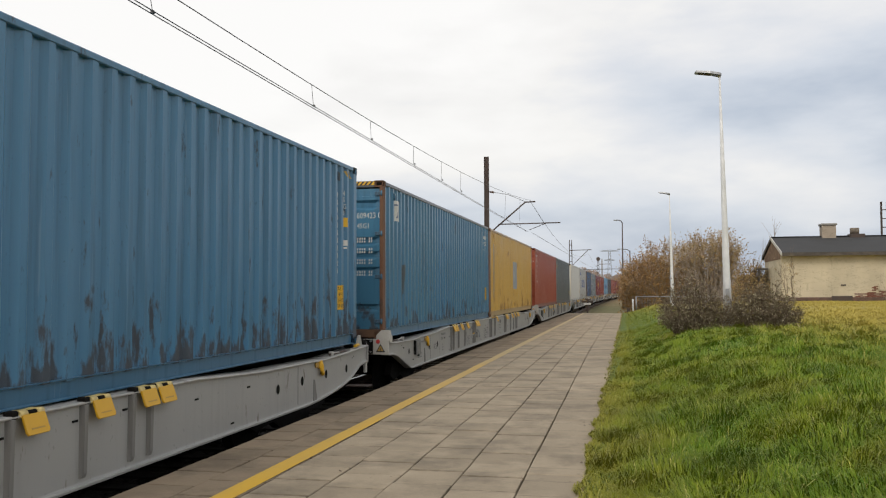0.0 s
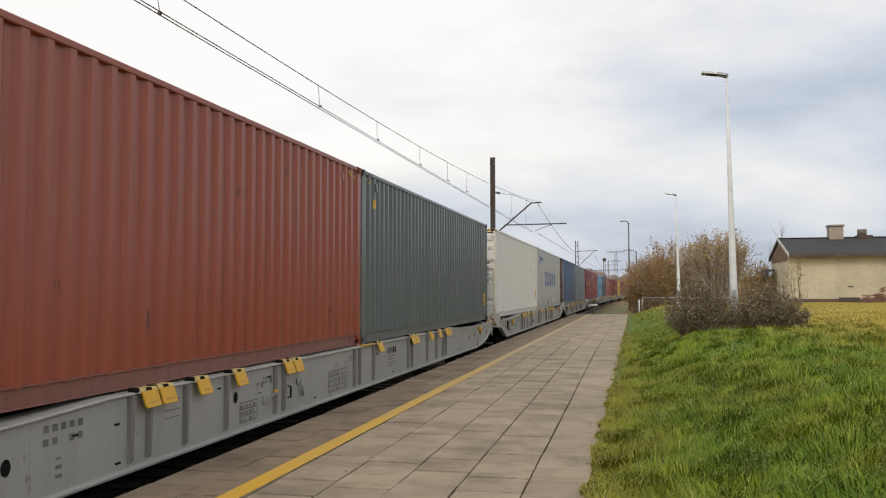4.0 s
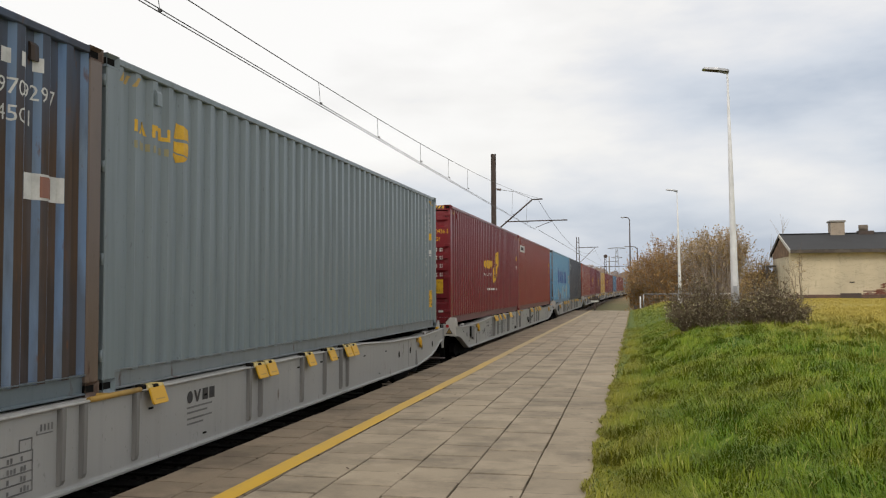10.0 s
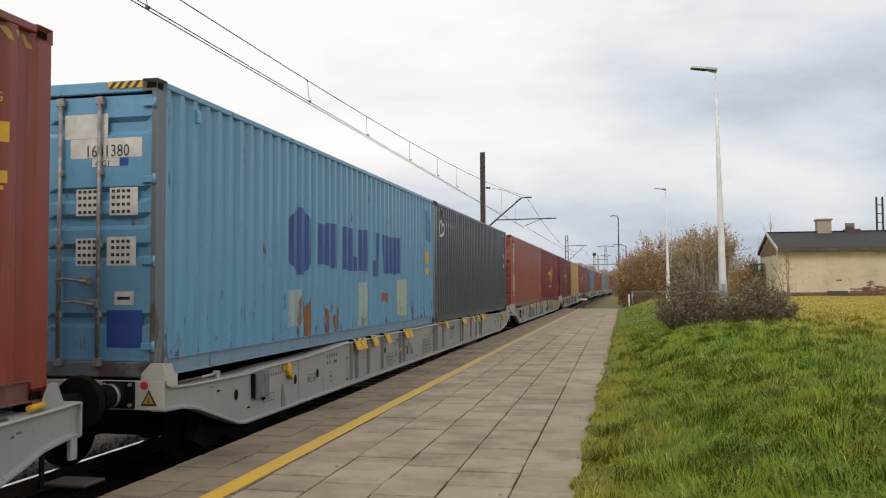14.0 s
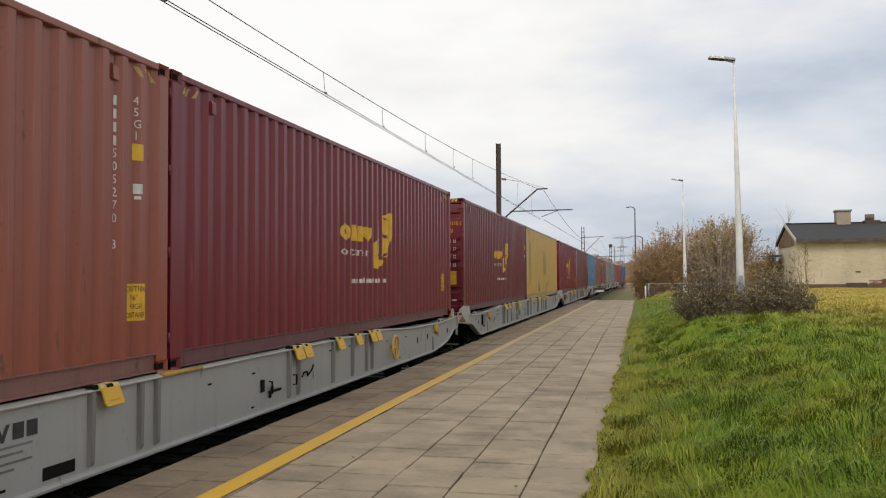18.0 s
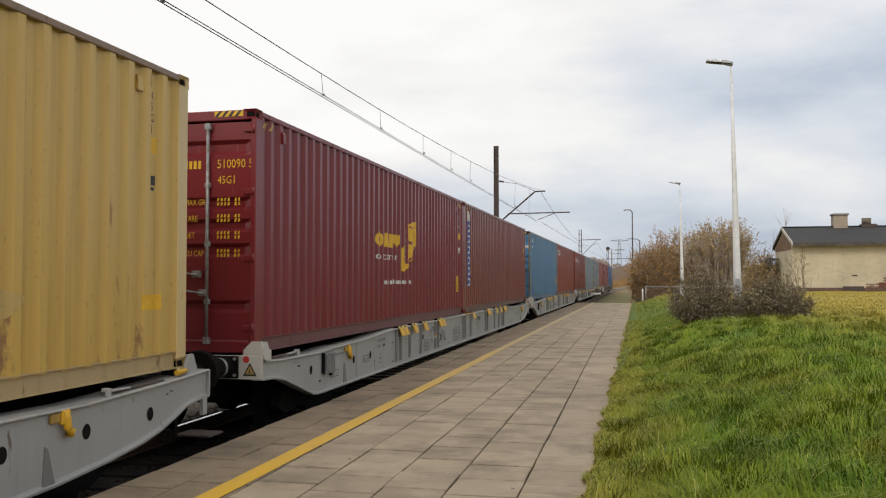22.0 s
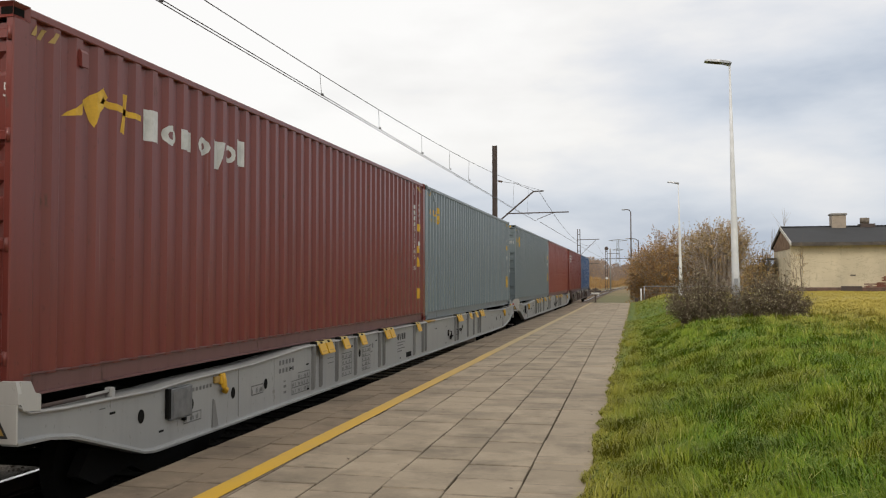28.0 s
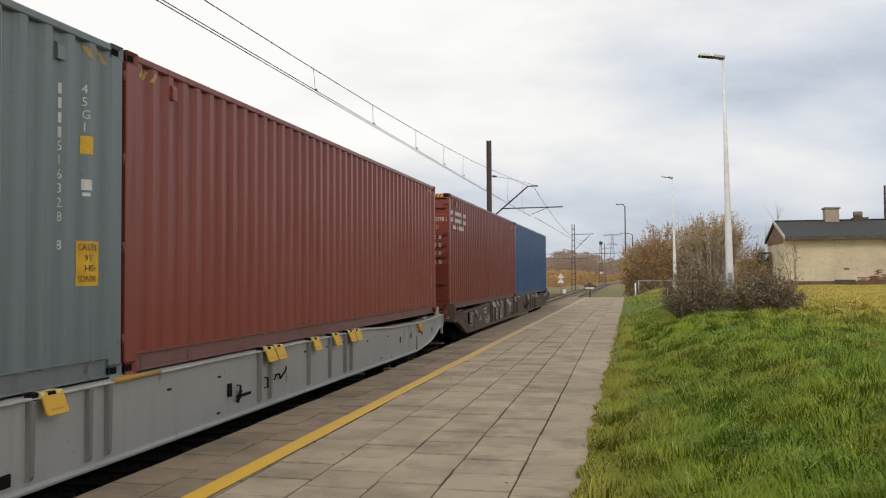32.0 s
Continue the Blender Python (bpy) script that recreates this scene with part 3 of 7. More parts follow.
def stripe_bm():
    """Slanted black bars on a yellow height band."""
    bm = bmesh.new()
    for i in range(4):
        x = -0.165 + i * 0.085
        bm.faces.new([bm.verts.new(p) for p in ((x, -HALF + 0.002, 2.816), (x + 0.040, -HALF + 0.002, 2.816), (x + 0.095, -HALF + 0.002, 2.881), (x + 0.055, -HALF + 0.002, 2.881))])
    return bm


SHARE = {
    "near": wall_mesh(1), "off": wall_mesh(-1), "casting": casting_mesh(), "door_l": door_mesh(-1), "door_r": door_mesh(1), "rod": mesh_of("locking_rod", rod_bm()),
    "hinge": mesh_of("hinge", hinge_bm()), "lever": mesh_of("lever", lever_bm()), "end": rear_mesh(), "stripes": mesh_of("hazard_pattern", stripe_bm()),
    "band": mesh_of("height_band", boxbm(-0.17, 0.20, -HALF + 0.004, -HALF + 0.0115, 2.815, 2.882)),
    "roof": mesh_of("roof", boxbm(-1.17, 1.17, -6.0, 6.0, 2.82, 2.875, bevel=0.01)), "floor": mesh_of("floor_frame", boxbm(-1.16, 1.16, -6.0, 6.0, 0.03, 0.16)),
    "post": mesh_of("corner_post", boxbm(0.012, 0.079, -0.084, 0.084, 0.11, 2.79, bevel=0.010)),
    "top_rail": mesh_of("top_rail", boxbm(-0.03, 0.03, -5.93, 5.93, 2.826, 2.890, bevel=0.008)),
    "header": mesh_of("header", boxbm(-1.07, 1.07, -HALF + 0.012, -HALF + 0.14, 2.772, 2.892, bevel=0.010)),
    "door_sill": mesh_of("door_sill", boxbm(-1.14, 1.14, -HALF + 0.012, -HALF + 0.14, 0.015, 0.165, bevel=0.012)),
}


def rail_mesh():
    bm = bmesh.new()
    prof = [(-0.075, 0.0), (0.030, 0.0), (0.030, 0.010), (-0.004, 0.016), (0.000, 0.148), (0.028, 0.158), (0.028, 0.166), (-0.075, 0.166)]
    a = [bm.verts.new((x, -5.93, z + 0.02)) for x, z in prof]
    b = [bm.verts.new((x, 5.93, z + 0.02)) for x, z in prof]
    for i in range(len(prof)):
        j = (i + 1) % len(prof)
        bm.faces.new((a[i], a[j], b[j], b[i]))
    bm.faces.new(a[::-1]), bm.faces.new(b)
    bmesh.ops.recalc_face_normals(bm, faces=bm.faces)
    return mesh_of("bottom_rail", bm)


SHARE["bottom_rail"] = rail_mesh()


def vent_mesh():
    """A shallow hooded box, open below."""
    bm = bmesh.new()
    a = [(-0.010, 0.075), (0.010, 0.075), (0.026, 0.050), (0.030, -0.065), (0.014, -0.065), (-0.010, -0.045)]
    va = [[bm.verts.new((x, y, z)) for x, z in a] for y in (-0.042, 0.042)]
    bm.faces.new(va[0]), bm.faces.new(va[1][::-1])
    for i in range(len(a)):
        j = (i + 1) % len(a)
        bm.faces.new((va[0][i], va[1][i], va[1][j], va[0][j]))
    bmesh.ops.recalc_face_normals(bm, faces=bm.faces)
    return mesh_of("ventilator", bm)


SHARE["vent"] = vent_mesh()


def clip_poly(poly, a, b):
    """The piece of a flat polygon in (y, z) with a <= y <= b."""
    for bound, sign in ((a, 1), (b, -1)):
        out = []
        for i, p in enumerate(poly):
            q = poly[(i + 1) % len(poly)]
            ip, iq = sign * (p[0] - bound) >= 0, sign * (q[0] - bound) >= 0
            if ip:
                out.append(p)
            if ip != iq:
                f = (bound - p[0]) / (q[0] - p[0])
                out.append((bound, p[1] + f * (q[1] - p[1])))
        poly = out
        if len(poly) < 3:
            return []
    return poly


def on_wall(polys, lift=0.003):
    """Flat shapes in (y, z) laid as paint over the corrugated wall that faces the platform."""
    bm = bmesh.new()
    cuts = [b[0] for b in BREAKS]
    for poly in polys:
        lo, hi = min(p[0] for p in poly), max(p[0] for p in poly)
        for a, b in zip(cuts, cuts[1:]):
            if b <= lo + 1e-6 or a >= hi - 1e-6:
                continue
            c = clip_poly(poly, a, b)
            if len(c) >= 3:
                e = 1e-5
                vs = [bm.verts.new((CW - 0.012 - wave_x(min(max(y, a + e), b - e)) + lift, y, z)) for y, z in c]
                try:
                    bm.faces.new(vs)
                except ValueError:
                    pass
    bmesh.ops.recalc_face_normals(bm, faces=bm.faces)
    for f in bm.faces:
        if f.normal.x < 0:
            f.normal_flip()
    return bm


def on_door(polys, lift=0.0):
    """Flat shapes in (x, z) on the outer face of the doors."""
    bm = bmesh.new()
    for poly in polys:
        f = bm.faces.new([bm.verts.new((x, -HALF + 0.032 - lift, z)) for x, z in poly])
        f.normal_update()
        if f.normal.y > 0:
            f.normal_flip()
    return bm


def rect(a, b, c, d):
    return [(a, c), (b, c), (b, d), (a, d)]


def oval(cy, cz, ry, rz, n=20, a0=0.0, a1=math.tau):
    return [(cy + ry * math.cos(a0 + (a1 - a0) * i / n), cz + rz * math.sin(a0 + (a1 - a0) * i / n)) for i in range(n)]


def ring(cy, cz, ry, rz, w, n=16, a0=0.0, a1=math.tau):
    """A band round an oval, as quads."""
    out = []
    for i in range(n):
        a, b = a0 + (a1 - a0) * i / n, a0 + (a1 - a0) * (i + 1) / n
        out.append([(cy + ry * math.cos(a), cz + rz * math.sin(a)), (cy + ry * math.cos(b), cz + rz * math.sin(b)),
                    (cy + (ry - w) * math.cos(b), cz + (rz - w) * math.sin(b)), (cy + (ry - w) * math.cos(a), cz + (rz - w) * math.sin(a))])
    return out


GLYPHS = {}


def letters(text, size, squeeze=0.72):
    """The triangles of a line of text in the built-in font, from (0, 0), in (x, z)."""
    if (text, size, squeeze) not in GLYPHS:
        cu = bpy.data.curves.new("lettering", "FONT")
        cu.body, cu.size, cu.resolution_u = text, size, 2
        ob = bpy.data.objects.new("lettering", cu)
        scene.collection.objects.link(ob)
        dg = bpy.context.evaluated_depsgraph_get()
        me = bpy.data.meshes.new_from_object(ob.evaluated_get(dg))
        me.calc_loop_triangles()
        co = [v.co for v in me.vertices]
        GLYPHS[(text, size, squeeze)] = [[(co[i].x * squeeze, co[i].y) for i in t.vertices] for t in me.loop_triangles]
        bpy.data.objects.remove(ob)
        bpy.data.curves.remove(cu)
        bpy.data.meshes.remove(me)
    return GLYPHS[(text, size, squeeze)]


def moved(polys, dx, dz):
    return [[(x + dx, z + dz) for x, z in p] for p in polys]


def column(y, z_top, n, w=0.05, h=0.07, gap=0.02, rng=None):
    """A column of small plain bars, for a vertical line of marks."""
    return [rect(y, y + w, z_top - (i + 1) * (h + gap), z_top - i * (h + gap) - gap) for i in range(n)]


MARKS = {"w": "white_mark", "k": "black_mark", "y": "yellow_mark", "b": "blue_mark", "g": "grey_mark"}


def container(label, mat, post_mat=None, rail_mat=None, base_mat=None, doors=True, stripes=True, side=(), door=(), rod="rod"):
    """A 40-foot high-cube container; its doors face the way the train runs. side and door: (name, colour, shapes, label)."""
    c = thing("shipping_container", label, "shipping container", "containers on the train")
    pm = post_mat or mat
    if base_mat is None and mat.name in TINT:
        g = sum(TINT[mat.name]) / 3
        base_mat = paint(mat.name + "_dusty_rail", tuple(0.62 * v + 0.38 * (0.75 * g + 0.055) for v in TINT[mat.name]), 7, 0.5, 0.35, 0.4, 0.5)
    part("side_wall", SHARE["near"], mat, c)
    part("side_wall", SHARE["off"], mat, c)
    part("roof", SHARE["roof"], mat, c)
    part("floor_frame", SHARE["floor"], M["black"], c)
    for sx in (-1, 1):
        part("top_rail", SHARE["top_rail"], rail_mat or mat, c).location = (sx * (CW - 0.032), 0, 0)
        r = part("bottom_rail", SHARE["bottom_rail"], base_mat or mat, c)
        r.matrix_basis = pose(sx * (CW - 0.034), 0, 0, 0, 0, 0 if sx > 0 else 180)
        for sy in (-1, 1):
            post = part("corner_post", SHARE["post"], pm, c)
            post.matrix_basis = pose(sx * (CW - 0.080), sy * (HALF - 0.086), 0, 0, 0, 0 if sx > 0 else 180)
            for z in (0.059, CH - 0.059):
                k = part("corner_casting", SHARE["casting"], pm, post)
                k.location = (-0.001, 0, z)
    part("end_wall", SHARE["end"], mat, c)
    part("header", SHARE["header"], rail_mat or mat, c)
    part("door_sill", SHARE["door_sill"], pm, c)
    if doors:
        for s, nm in ((-1, "door_l"), (1, "door_r")):
            d = part("door", SHARE[nm], mat, c)
            for x in (0.175, 0.605):
                part("locking_rod", SHARE["rod"], M[rod] if isinstance(rod, str) else rod, d).location = (s * x, -HALF - 0.012, 0)
            for z in (0.315, 1.13, 1.92, 2.66):
                part("hinge", SHARE["hinge"], mat, d).matrix_basis = pose(s * 1.150, -HALF + 0.010, z, 0, 0 if s > 0 else 180, 0)
            for x, z in ((0.175, 0.955), (0.260, 0.735)):
                part("lever", SHARE["lever"], M["rod"], d).matrix_basis = pose(x if s > 0 else -x - 0.36, -HALF - 0.02, z, 0, 0, 0)
        if stripes:
            b = part("height_band", SHARE["band"], M["yellow_mark"], c, "yellow and black height warning band")
            b.location = (0.85, 0, 0)
            part("hazard_pattern", SHARE["stripes"], M["black_mark"], b)
        for nm, col, shapes, lab in door:
            p = part(nm, on_door(shapes, 0.008 if "print" in nm else 0.004), M[MARKS[col]], c, lab)
            if len(shapes) > 1:
                p["kind"] = "stuff"
    if post_mat is None and stripes:
        for sy in (-1, 1):
            bars = [[(sy * 5.905 - sy * 0.11 * i, 2.70), (sy * 5.86 - sy * 0.11 * i, 2.70), (sy * 5.80 - sy * 0.11 * i, 2.79), (sy * 5.845 - sy * 0.11 * i, 2.79)] for i in range(3)]
            part("hazard_corner", on_wall(bars, 0.003), M["hazard"], c, "yellow warning bars under the top rail")["kind"] = "stuff"
    for u in (-5.30, 5.30):
        part("ventilator", SHARE["vent"], mat, c, "small pressed air vent").location = (CW - 0.012 - wave_x(u), u, 2.665)
    for nm, col, shapes, lab in side:
        p = part(nm, on_wall(shapes, 0.006 if "print" in nm else 0.003), M[MARKS[col]] if isinstance(col, str) else col, c, lab)
        if len(shapes) > 1 or min(q[0] for q in shapes[0]) + 0.15 < max(q[0] for q in shapes[0]):
            p["kind"] = "stuff"
    return c

# ---------------------------------------------------------------- paint of each container
BLUE, DKBLUE, LTBLUE = (0.042, 0.150, 0.265), (0.022, 0.045, 0.095), (0.105, 0.270, 0.425)
OCHRE, ORANGE, RED, MAROON = (0.475, 0.290, 0.062), (0.255, 0.056, 0.029), (0.200, 0.033, 0.020), (0.148, 0.012, 0.017)
GREEN_GREY, DK_GREY, SLATE, WHITE, PALE = (0.152, 0.188, 0.206), (0.085, 0.103, 0.108), (0.042, 0.052, 0.068), (0.575, 0.57, 0.54), (0.355, 0.358, 0.345)
BROWN = paint("rust_brown_posts", (0.140, 0.060, 0.030), 3, 0.5, 0.8, 0.35, 0.7, fade_col=(0.11, 0.075, 0.045))


def rusty_blue():
    """Old blue paint that has rusted brown on the flats and stayed blue on the slopes of the corrugation."""
    s = Shade("rust_streaked_blue_steel", 0.62)
    depth = s.ramp(s.axis(0), CW - 0.012 - max(d for _, d in BREAKS), CW - 0.012)
    flat = s.mul(s.mul(depth, 0.5, "SUBTRACT"), 2.0)
    flat = s.ramp(s.mul(flat, flat), 0.72, 0.95)
    along = s.mul(s.axis(1), 0.055)
    high = s.ramp(s.mul(s.mul(s.axis(2), along, "ADD"), s.mul(s.noise(1.6, 5, (1, 1, 0.5)), 1.1), "ADD"), 2.70, 3.45)
    wear = s.ramp(s.noise(3.0, 5, (1, 1.5, 0.2)), 0.30, 0.55, 0.80, 1.0)
    streak = s.ramp(s.noise(5.0, 5, (1, 2.2, 0.14), (2, 1, 0)), 0.40, 0.68)
    brown = s.mix(streak, (0.088, 0.052, 0.031), (0.048, 0.033, 0.025))
    brown = s.mix(s.mul(high, 0.8), brown, (0.052, 0.070, 0.105))
    # low dark band: a shadow on the lower wall put into the brown
    dusky = s.ramp(s.mul(s.axis(2), s.mul(s.mul(s.noise(0.6, 4), 2.4), along, "SUBTRACT"), "ADD"), 1.75, 2.05, 0.55, 0.0)
    brown = s.mix(dusky, brown, (0.036, 0.032, 0.032))
    s.b.inputs["Specular IOR Level"].default_value = 0.22
    pale = s.ramp(s.mul(s.noise(1.1, 4, (1, 1, 0.3), (4, 0, 2)), s.mul(along, 0.35), "ADD"), 0.42, 0.66)
    blue = s.mix(pale, (0.100, 0.195, 0.380), (0.17, 0.225, 0.30))
    # the blue turns greyer and darker towards the bottom, with uneven streaks
    low_dark = s.ramp(s.mul(s.noise(2.6, 6, (1, 2.0, 0.35), (6, 1, 3)), s.mul(s.axis(2), -0.07), "ADD"), 0.36, 0.52, 0, 0.6)
    blue = s.mix(low_dark, blue, (0.070, 0.075, 0.090))
    c = s.mix(s.mul(flat, wear), blue, brown)
    c = s.mix(s.ramp(s.noise(9, 4, (1, 1.5, 0.4)), 0.64, 0.72, 0, 0.7), c, (0.12, 0.055, 0.028))
    s.bump(s.noise(20, 4), 0.2, 0.006)
    return s.done(c)


def emblem_marks(k):
    """Yellow and white emblem and line of marks, as plain shapes."""
    text = ring(-1.12, 1.585, 0.185, 0.140, 0.085, 18)
    text += [[(-0.94, 1.463), (-0.61, 1.463), (-0.68, 1.715), (-0.82, 1.715)], [(-0.57, 1.463), (-0.28, 1.463), (-0.30, 1.60), (-0.32, 1.69), (-0.40, 1.712), (-0.57, 1.712)]]
    text += [[(-0.215, 1.714), (0.13, 1.712), (0.13, 1.56), (0.05, 1.465), (-0.09, 1.465), (-0.20, 1.56)]]
    row = moved(letters("containers", 0.200, 1.62), -1.30, 1.235)
    url = [rect(-0.90 + 0.075 * i, -0.90 + 0.075 * i + 0.052, 0.795, 0.862 + (0.02 if i in (9, 16) else 0)) for i in range(25) if i not in (4, 21)]
    emblem = [[(0.432, 1.534), (0.283, 1.402), (0.241, 1.218), (0.29, 1.048), (0.50, 1.025), (0.761, 1.118), (0.791, 1.190), (0.606, 1.185), (0.437, 1.262)],
              [(0.693, 1.968), (1.072, 1.867), (1.076, 1.625), (0.699, 1.649)], [(0.711, 1.584), (1.077, 1.568), (1.07, 1.338), (0.686, 1.253)],
              [(0.83, 1.955), (1.092, 2.031), (1.324, 2.037), (1.162, 1.875)], [(1.165, 1.875), (1.327, 2.037), (1.373, 1.948), (1.378, 1.65), (1.215, 1.52), (1.165, 1.55)],
              [(1.09, 1.33), (1.165, 1.546), (1.213, 1.517), (1.19, 1.42)], [(0.885, 1.239), (1.085, 1.322), (1.12, 1.325), (1.0, 1.24)]]
    slab = [[(0.474, 1.843), (0.602, 1.945), (0.608, 1.63), (0.47, 1.585)], [(0.47, 1.559), (0.608, 1.586), (0.595, 1.254), (0.456, 1.291)]]
    return [("yellow_lettering", "y", text, "yellow painted word"), ("white_lettering", "w", row, "white painted line of letters"), ("web_line", "w", url, ""), ("emblem", "y", emblem, "yellow painted emblem"), ("emblem_panel", "w", slab, "")]


def caution(y=5.22, z=0.58, w=0.36, h=0.38):
    txt = []
    for i, t in enumerate(("CAUTION", "9'6\"", "HIGH", "CONTAINER")):
        txt += moved(letters(t, h * 0.21, (0.62 if i == 3 else 0.80) * w / 0.36), y + w * (0.10 if i in (0, 3) else 0.28), z + h * (0.79 - 0.235 * i))
    return [("caution_label", "y", [rect(y, y + w, z, z + h)], "yellow height caution label"), ("caution_print", "k", txt, "")]


def stacked(text, y, z, size):
    """Characters set one below the other."""
    out = []
    for i, ch in enumerate(text):
        if ch != " ":
            out += moved(letters(ch, size, 0.8), y, z - (i + 1) * size * 0.98)
    return out


def serial(y=5.22, z=2.45, col="w", n=11, text=None):
    first = column(y + 0.055, z, 4, 0.032, 0.085, 0.032) + stacked(text, y + 0.05, z - 0.46, 0.115) if text else column(y + 0.055, z, n, 0.032, 0.085, 0.034)
    return [("serial_code", col, first, ""), ("size_code", col, stacked("45G1", y + 0.35, z + 0.05, 0.108), ""),
            ("small_label", "y", [rect(y + 0.33, y + 0.45, z - 0.56, z - 0.41)], "small yellow label"), ("data_label", col, [rect(y + 0.35, y + 0.44, z - 0.86, z - 0.77), rect(y + 0.36, y + 0.42, z - 0.91, z - 0.88)], "")]


def door_print(number, col, caution_at=None, words=True):
    a = moved(letters(number, 0.150, 0.83), 0.705, 2.205) + moved(letters("45G1", 0.135, 0.80), 0.715, 2.02)
    a += [rect(0.285 + 0.058 * i, 0.325 + 0.058 * i, 2.205, 2.300) for i in range(4)]
    out = [("number_print", col, a, "stencilled container number and size code")]
    if words:
        out.append(("data_lettering", col, moved(letters("MAX GR", 0.10), 0.285, 1.77) + moved(letters("TARE", 0.10), 0.285, 1.575) + moved(letters("NET", 0.10), 0.285, 1.375) + moved(letters("CU CAP", 0.10), 0.285, 1.16), "stencilled weight and volume words"))
    out.append(("data_print", "w" if col == "y" and not words else col, [[(0.71 + 0.045 * i, z + o), (0.732 + 0.045 * i + 0.006 * (i % 2), z + o), (0.740 + 0.045 * i, z + o + 0.038), (0.718 + 0.045 * i, z + o + 0.038)] for z in (1.76, 1.565, 1.365, 1.15) for o in (0, 0.052) for i in range(7) if i != 4], ""))
    if number in ("990436 8", "990110 0", "944642 6", "505270 3"):
        out.append(("maker_plate", "w", [rect(0.90, 1.02, 0.28, 0.33)], "small white label"))
    if caution_at:
        x, z = caution_at
        x, z = x + 0.12, z + 0.08
        out.append(("caution_plate", "y", [rect(x, x + 0.34, z, z + 0.34)], "yellow height caution plate"))
        txt = []
        for i, s in enumerate(("CAUTION", "9'6\"", "HIGH")):
            txt += moved(letters(s, 0.080, 0.8), x + 0.03 + 0.045 * (1.6 if i else 0), z + 0.24 - 0.098 * i)
        out.append(("caution_lettering", "k", txt, ""))
    return out


TINT = {}   # colour of each container paint by its name
CARGO = []  # one pair a wagon: front and rear container


def pnt(n, col, seed, **kw):
    TINT[n] = col
    return paint(n, tuple(min(0.8, v * 1.10) for v in col), seed, **kw)


def build_cargo():
    letters5 = []
    for i, (y, w) in enumerate(((-2.62, 0.82), (-1.55, 0.84), (-0.44, 0.76), (0.81, 0.76), (2.03, 0.78))):
        c = y + w / 2
        letters5 += ring(c, 1.485, w / 2, 0.380, 0.205, 30)
    blobs = [oval(-2.34, 1.51, 0.46, 0.475, 18), [(-1.65, 1.82), (-1.40, 1.80), (-1.25, 1.84), (-0.79, 1.855), (-0.785, 1.17), (-1.10, 1.15), (-1.30, 1.21), (-1.62, 1.205), (-1.67, 1.50)],
             [(-0.56, 1.83), (-0.30, 1.85), (-0.06, 1.82), (-0.04, 1.42), (0.17, 1.36), (0.15, 1.14), (-0.20, 1.13), (-0.50, 1.16)], [(0.26, 1.84), (0.55, 1.85), (0.90, 1.865), (0.905, 1.11), (0.60, 1.15), (0.27, 1.14)],
             [(1.25, 1.84), (1.50, 1.85), (1.475, 1.05), (1.13, 1.06), (1.12, 1.30), (1.24, 1.35)], [(1.75, 1.84), (2.16, 1.83), (2.12, 1.12), (1.78, 1.105)], [(2.26, 1.82), (2.98, 1.835), (2.96, 1.14), (2.60, 1.10), (2.24, 1.13)]]
    wheat = [("corner_mark", "y", [rect(-5.66, -5.62, 2.30, 2.41), [(-5.60, 2.29), (-5.55, 2.29), (-5.48, 2.41), (-5.53, 2.41)], [(-5.47, 2.29), (-5.42, 2.29), (-5.49, 2.41), (-5.53, 2.41)], rect(-5.38, -5.33, 2.29, 2.41), rect(-5.33, -5.26, 2.36, 2.41), rect(-5.22, -5.17, 2.29, 2.41), rect(-5.17, -5.11, 2.29, 2.33), rect(-5.11, -5.07, 2.29, 2.41), [(-4.94, 2.36), (-4.90, 2.52), (-4.66, 2.44), (-4.66, 2.36)], [(-4.94, 2.33), (-4.66, 2.33), (-4.66, 2.24), (-4.72, 2.19), (-4.94, 2.23)], [(-4.96, 2.20), (-4.90, 2.12), (-4.80, 2.14), (-4.74, 2.18), (-4.94, 2.215)]], "yellow painted mark"), ("faint_word", pnt("faint_yellow", (0.24, 0.21, 0.10), 3), [rect(-5.66 + 0.075 * i, -5.62 + 0.075 * i, 2.15, 2.22) for i in range(8)], "")]
    white_tag = [("name_plate", "w", [rect(-5.60, -4.05, 2.28, 2.54)], "white name plate"), ("plate_print", "k", [rect(-5.2 + 0.25 * i, -5.05 + 0.25 * i, 2.35, 2.47) for i in range(4)], ""), ("small_label", "y", [rect(-5.62, -5.42, 0.58, 0.80)], "")]
    panel_marks = [("name_panel", "w", [rect(-5.36, -4.89, 0.46, 2.57)], "white vertical name panel"), ("panel_print", pnt("panel_red", (0.16, 0.05, 0.045), 2), ring(-5.12, 2.25, 0.18, 0.24, 0.085, 16) + [[(-5.31, 1.78), (-4.94, 1.78), (-5.08, 1.30), (-5.17, 1.30)]] + ring(-5.12, 0.78, 0.18, 0.24, 0.085, 16), "")]
    strip = [("name_strip", "b", [rect(-5.64, -5.20, 0.70, 2.42)], "blue vertical name strip"), ("strip_print", "w", [p for i in range(6) for p in ring(-5.42, 2.24 - 0.285 * i, 0.13, 0.105, 0.05, 12)], ""), ("strip_emblem", "w", [rect(-5.64, -5.20, 2.43, 2.70)], "")]
    column_marks = [("name_column", "w", [p for i in range(6) for p in (rect(-5.36, -5.02, 2.52 - 0.25 * i, 2.59 - 0.25 * i), rect(-5.24, -5.12, 2.40 - 0.25 * i, 2.52 - 0.25 * i))], "white vertical column of letters")]
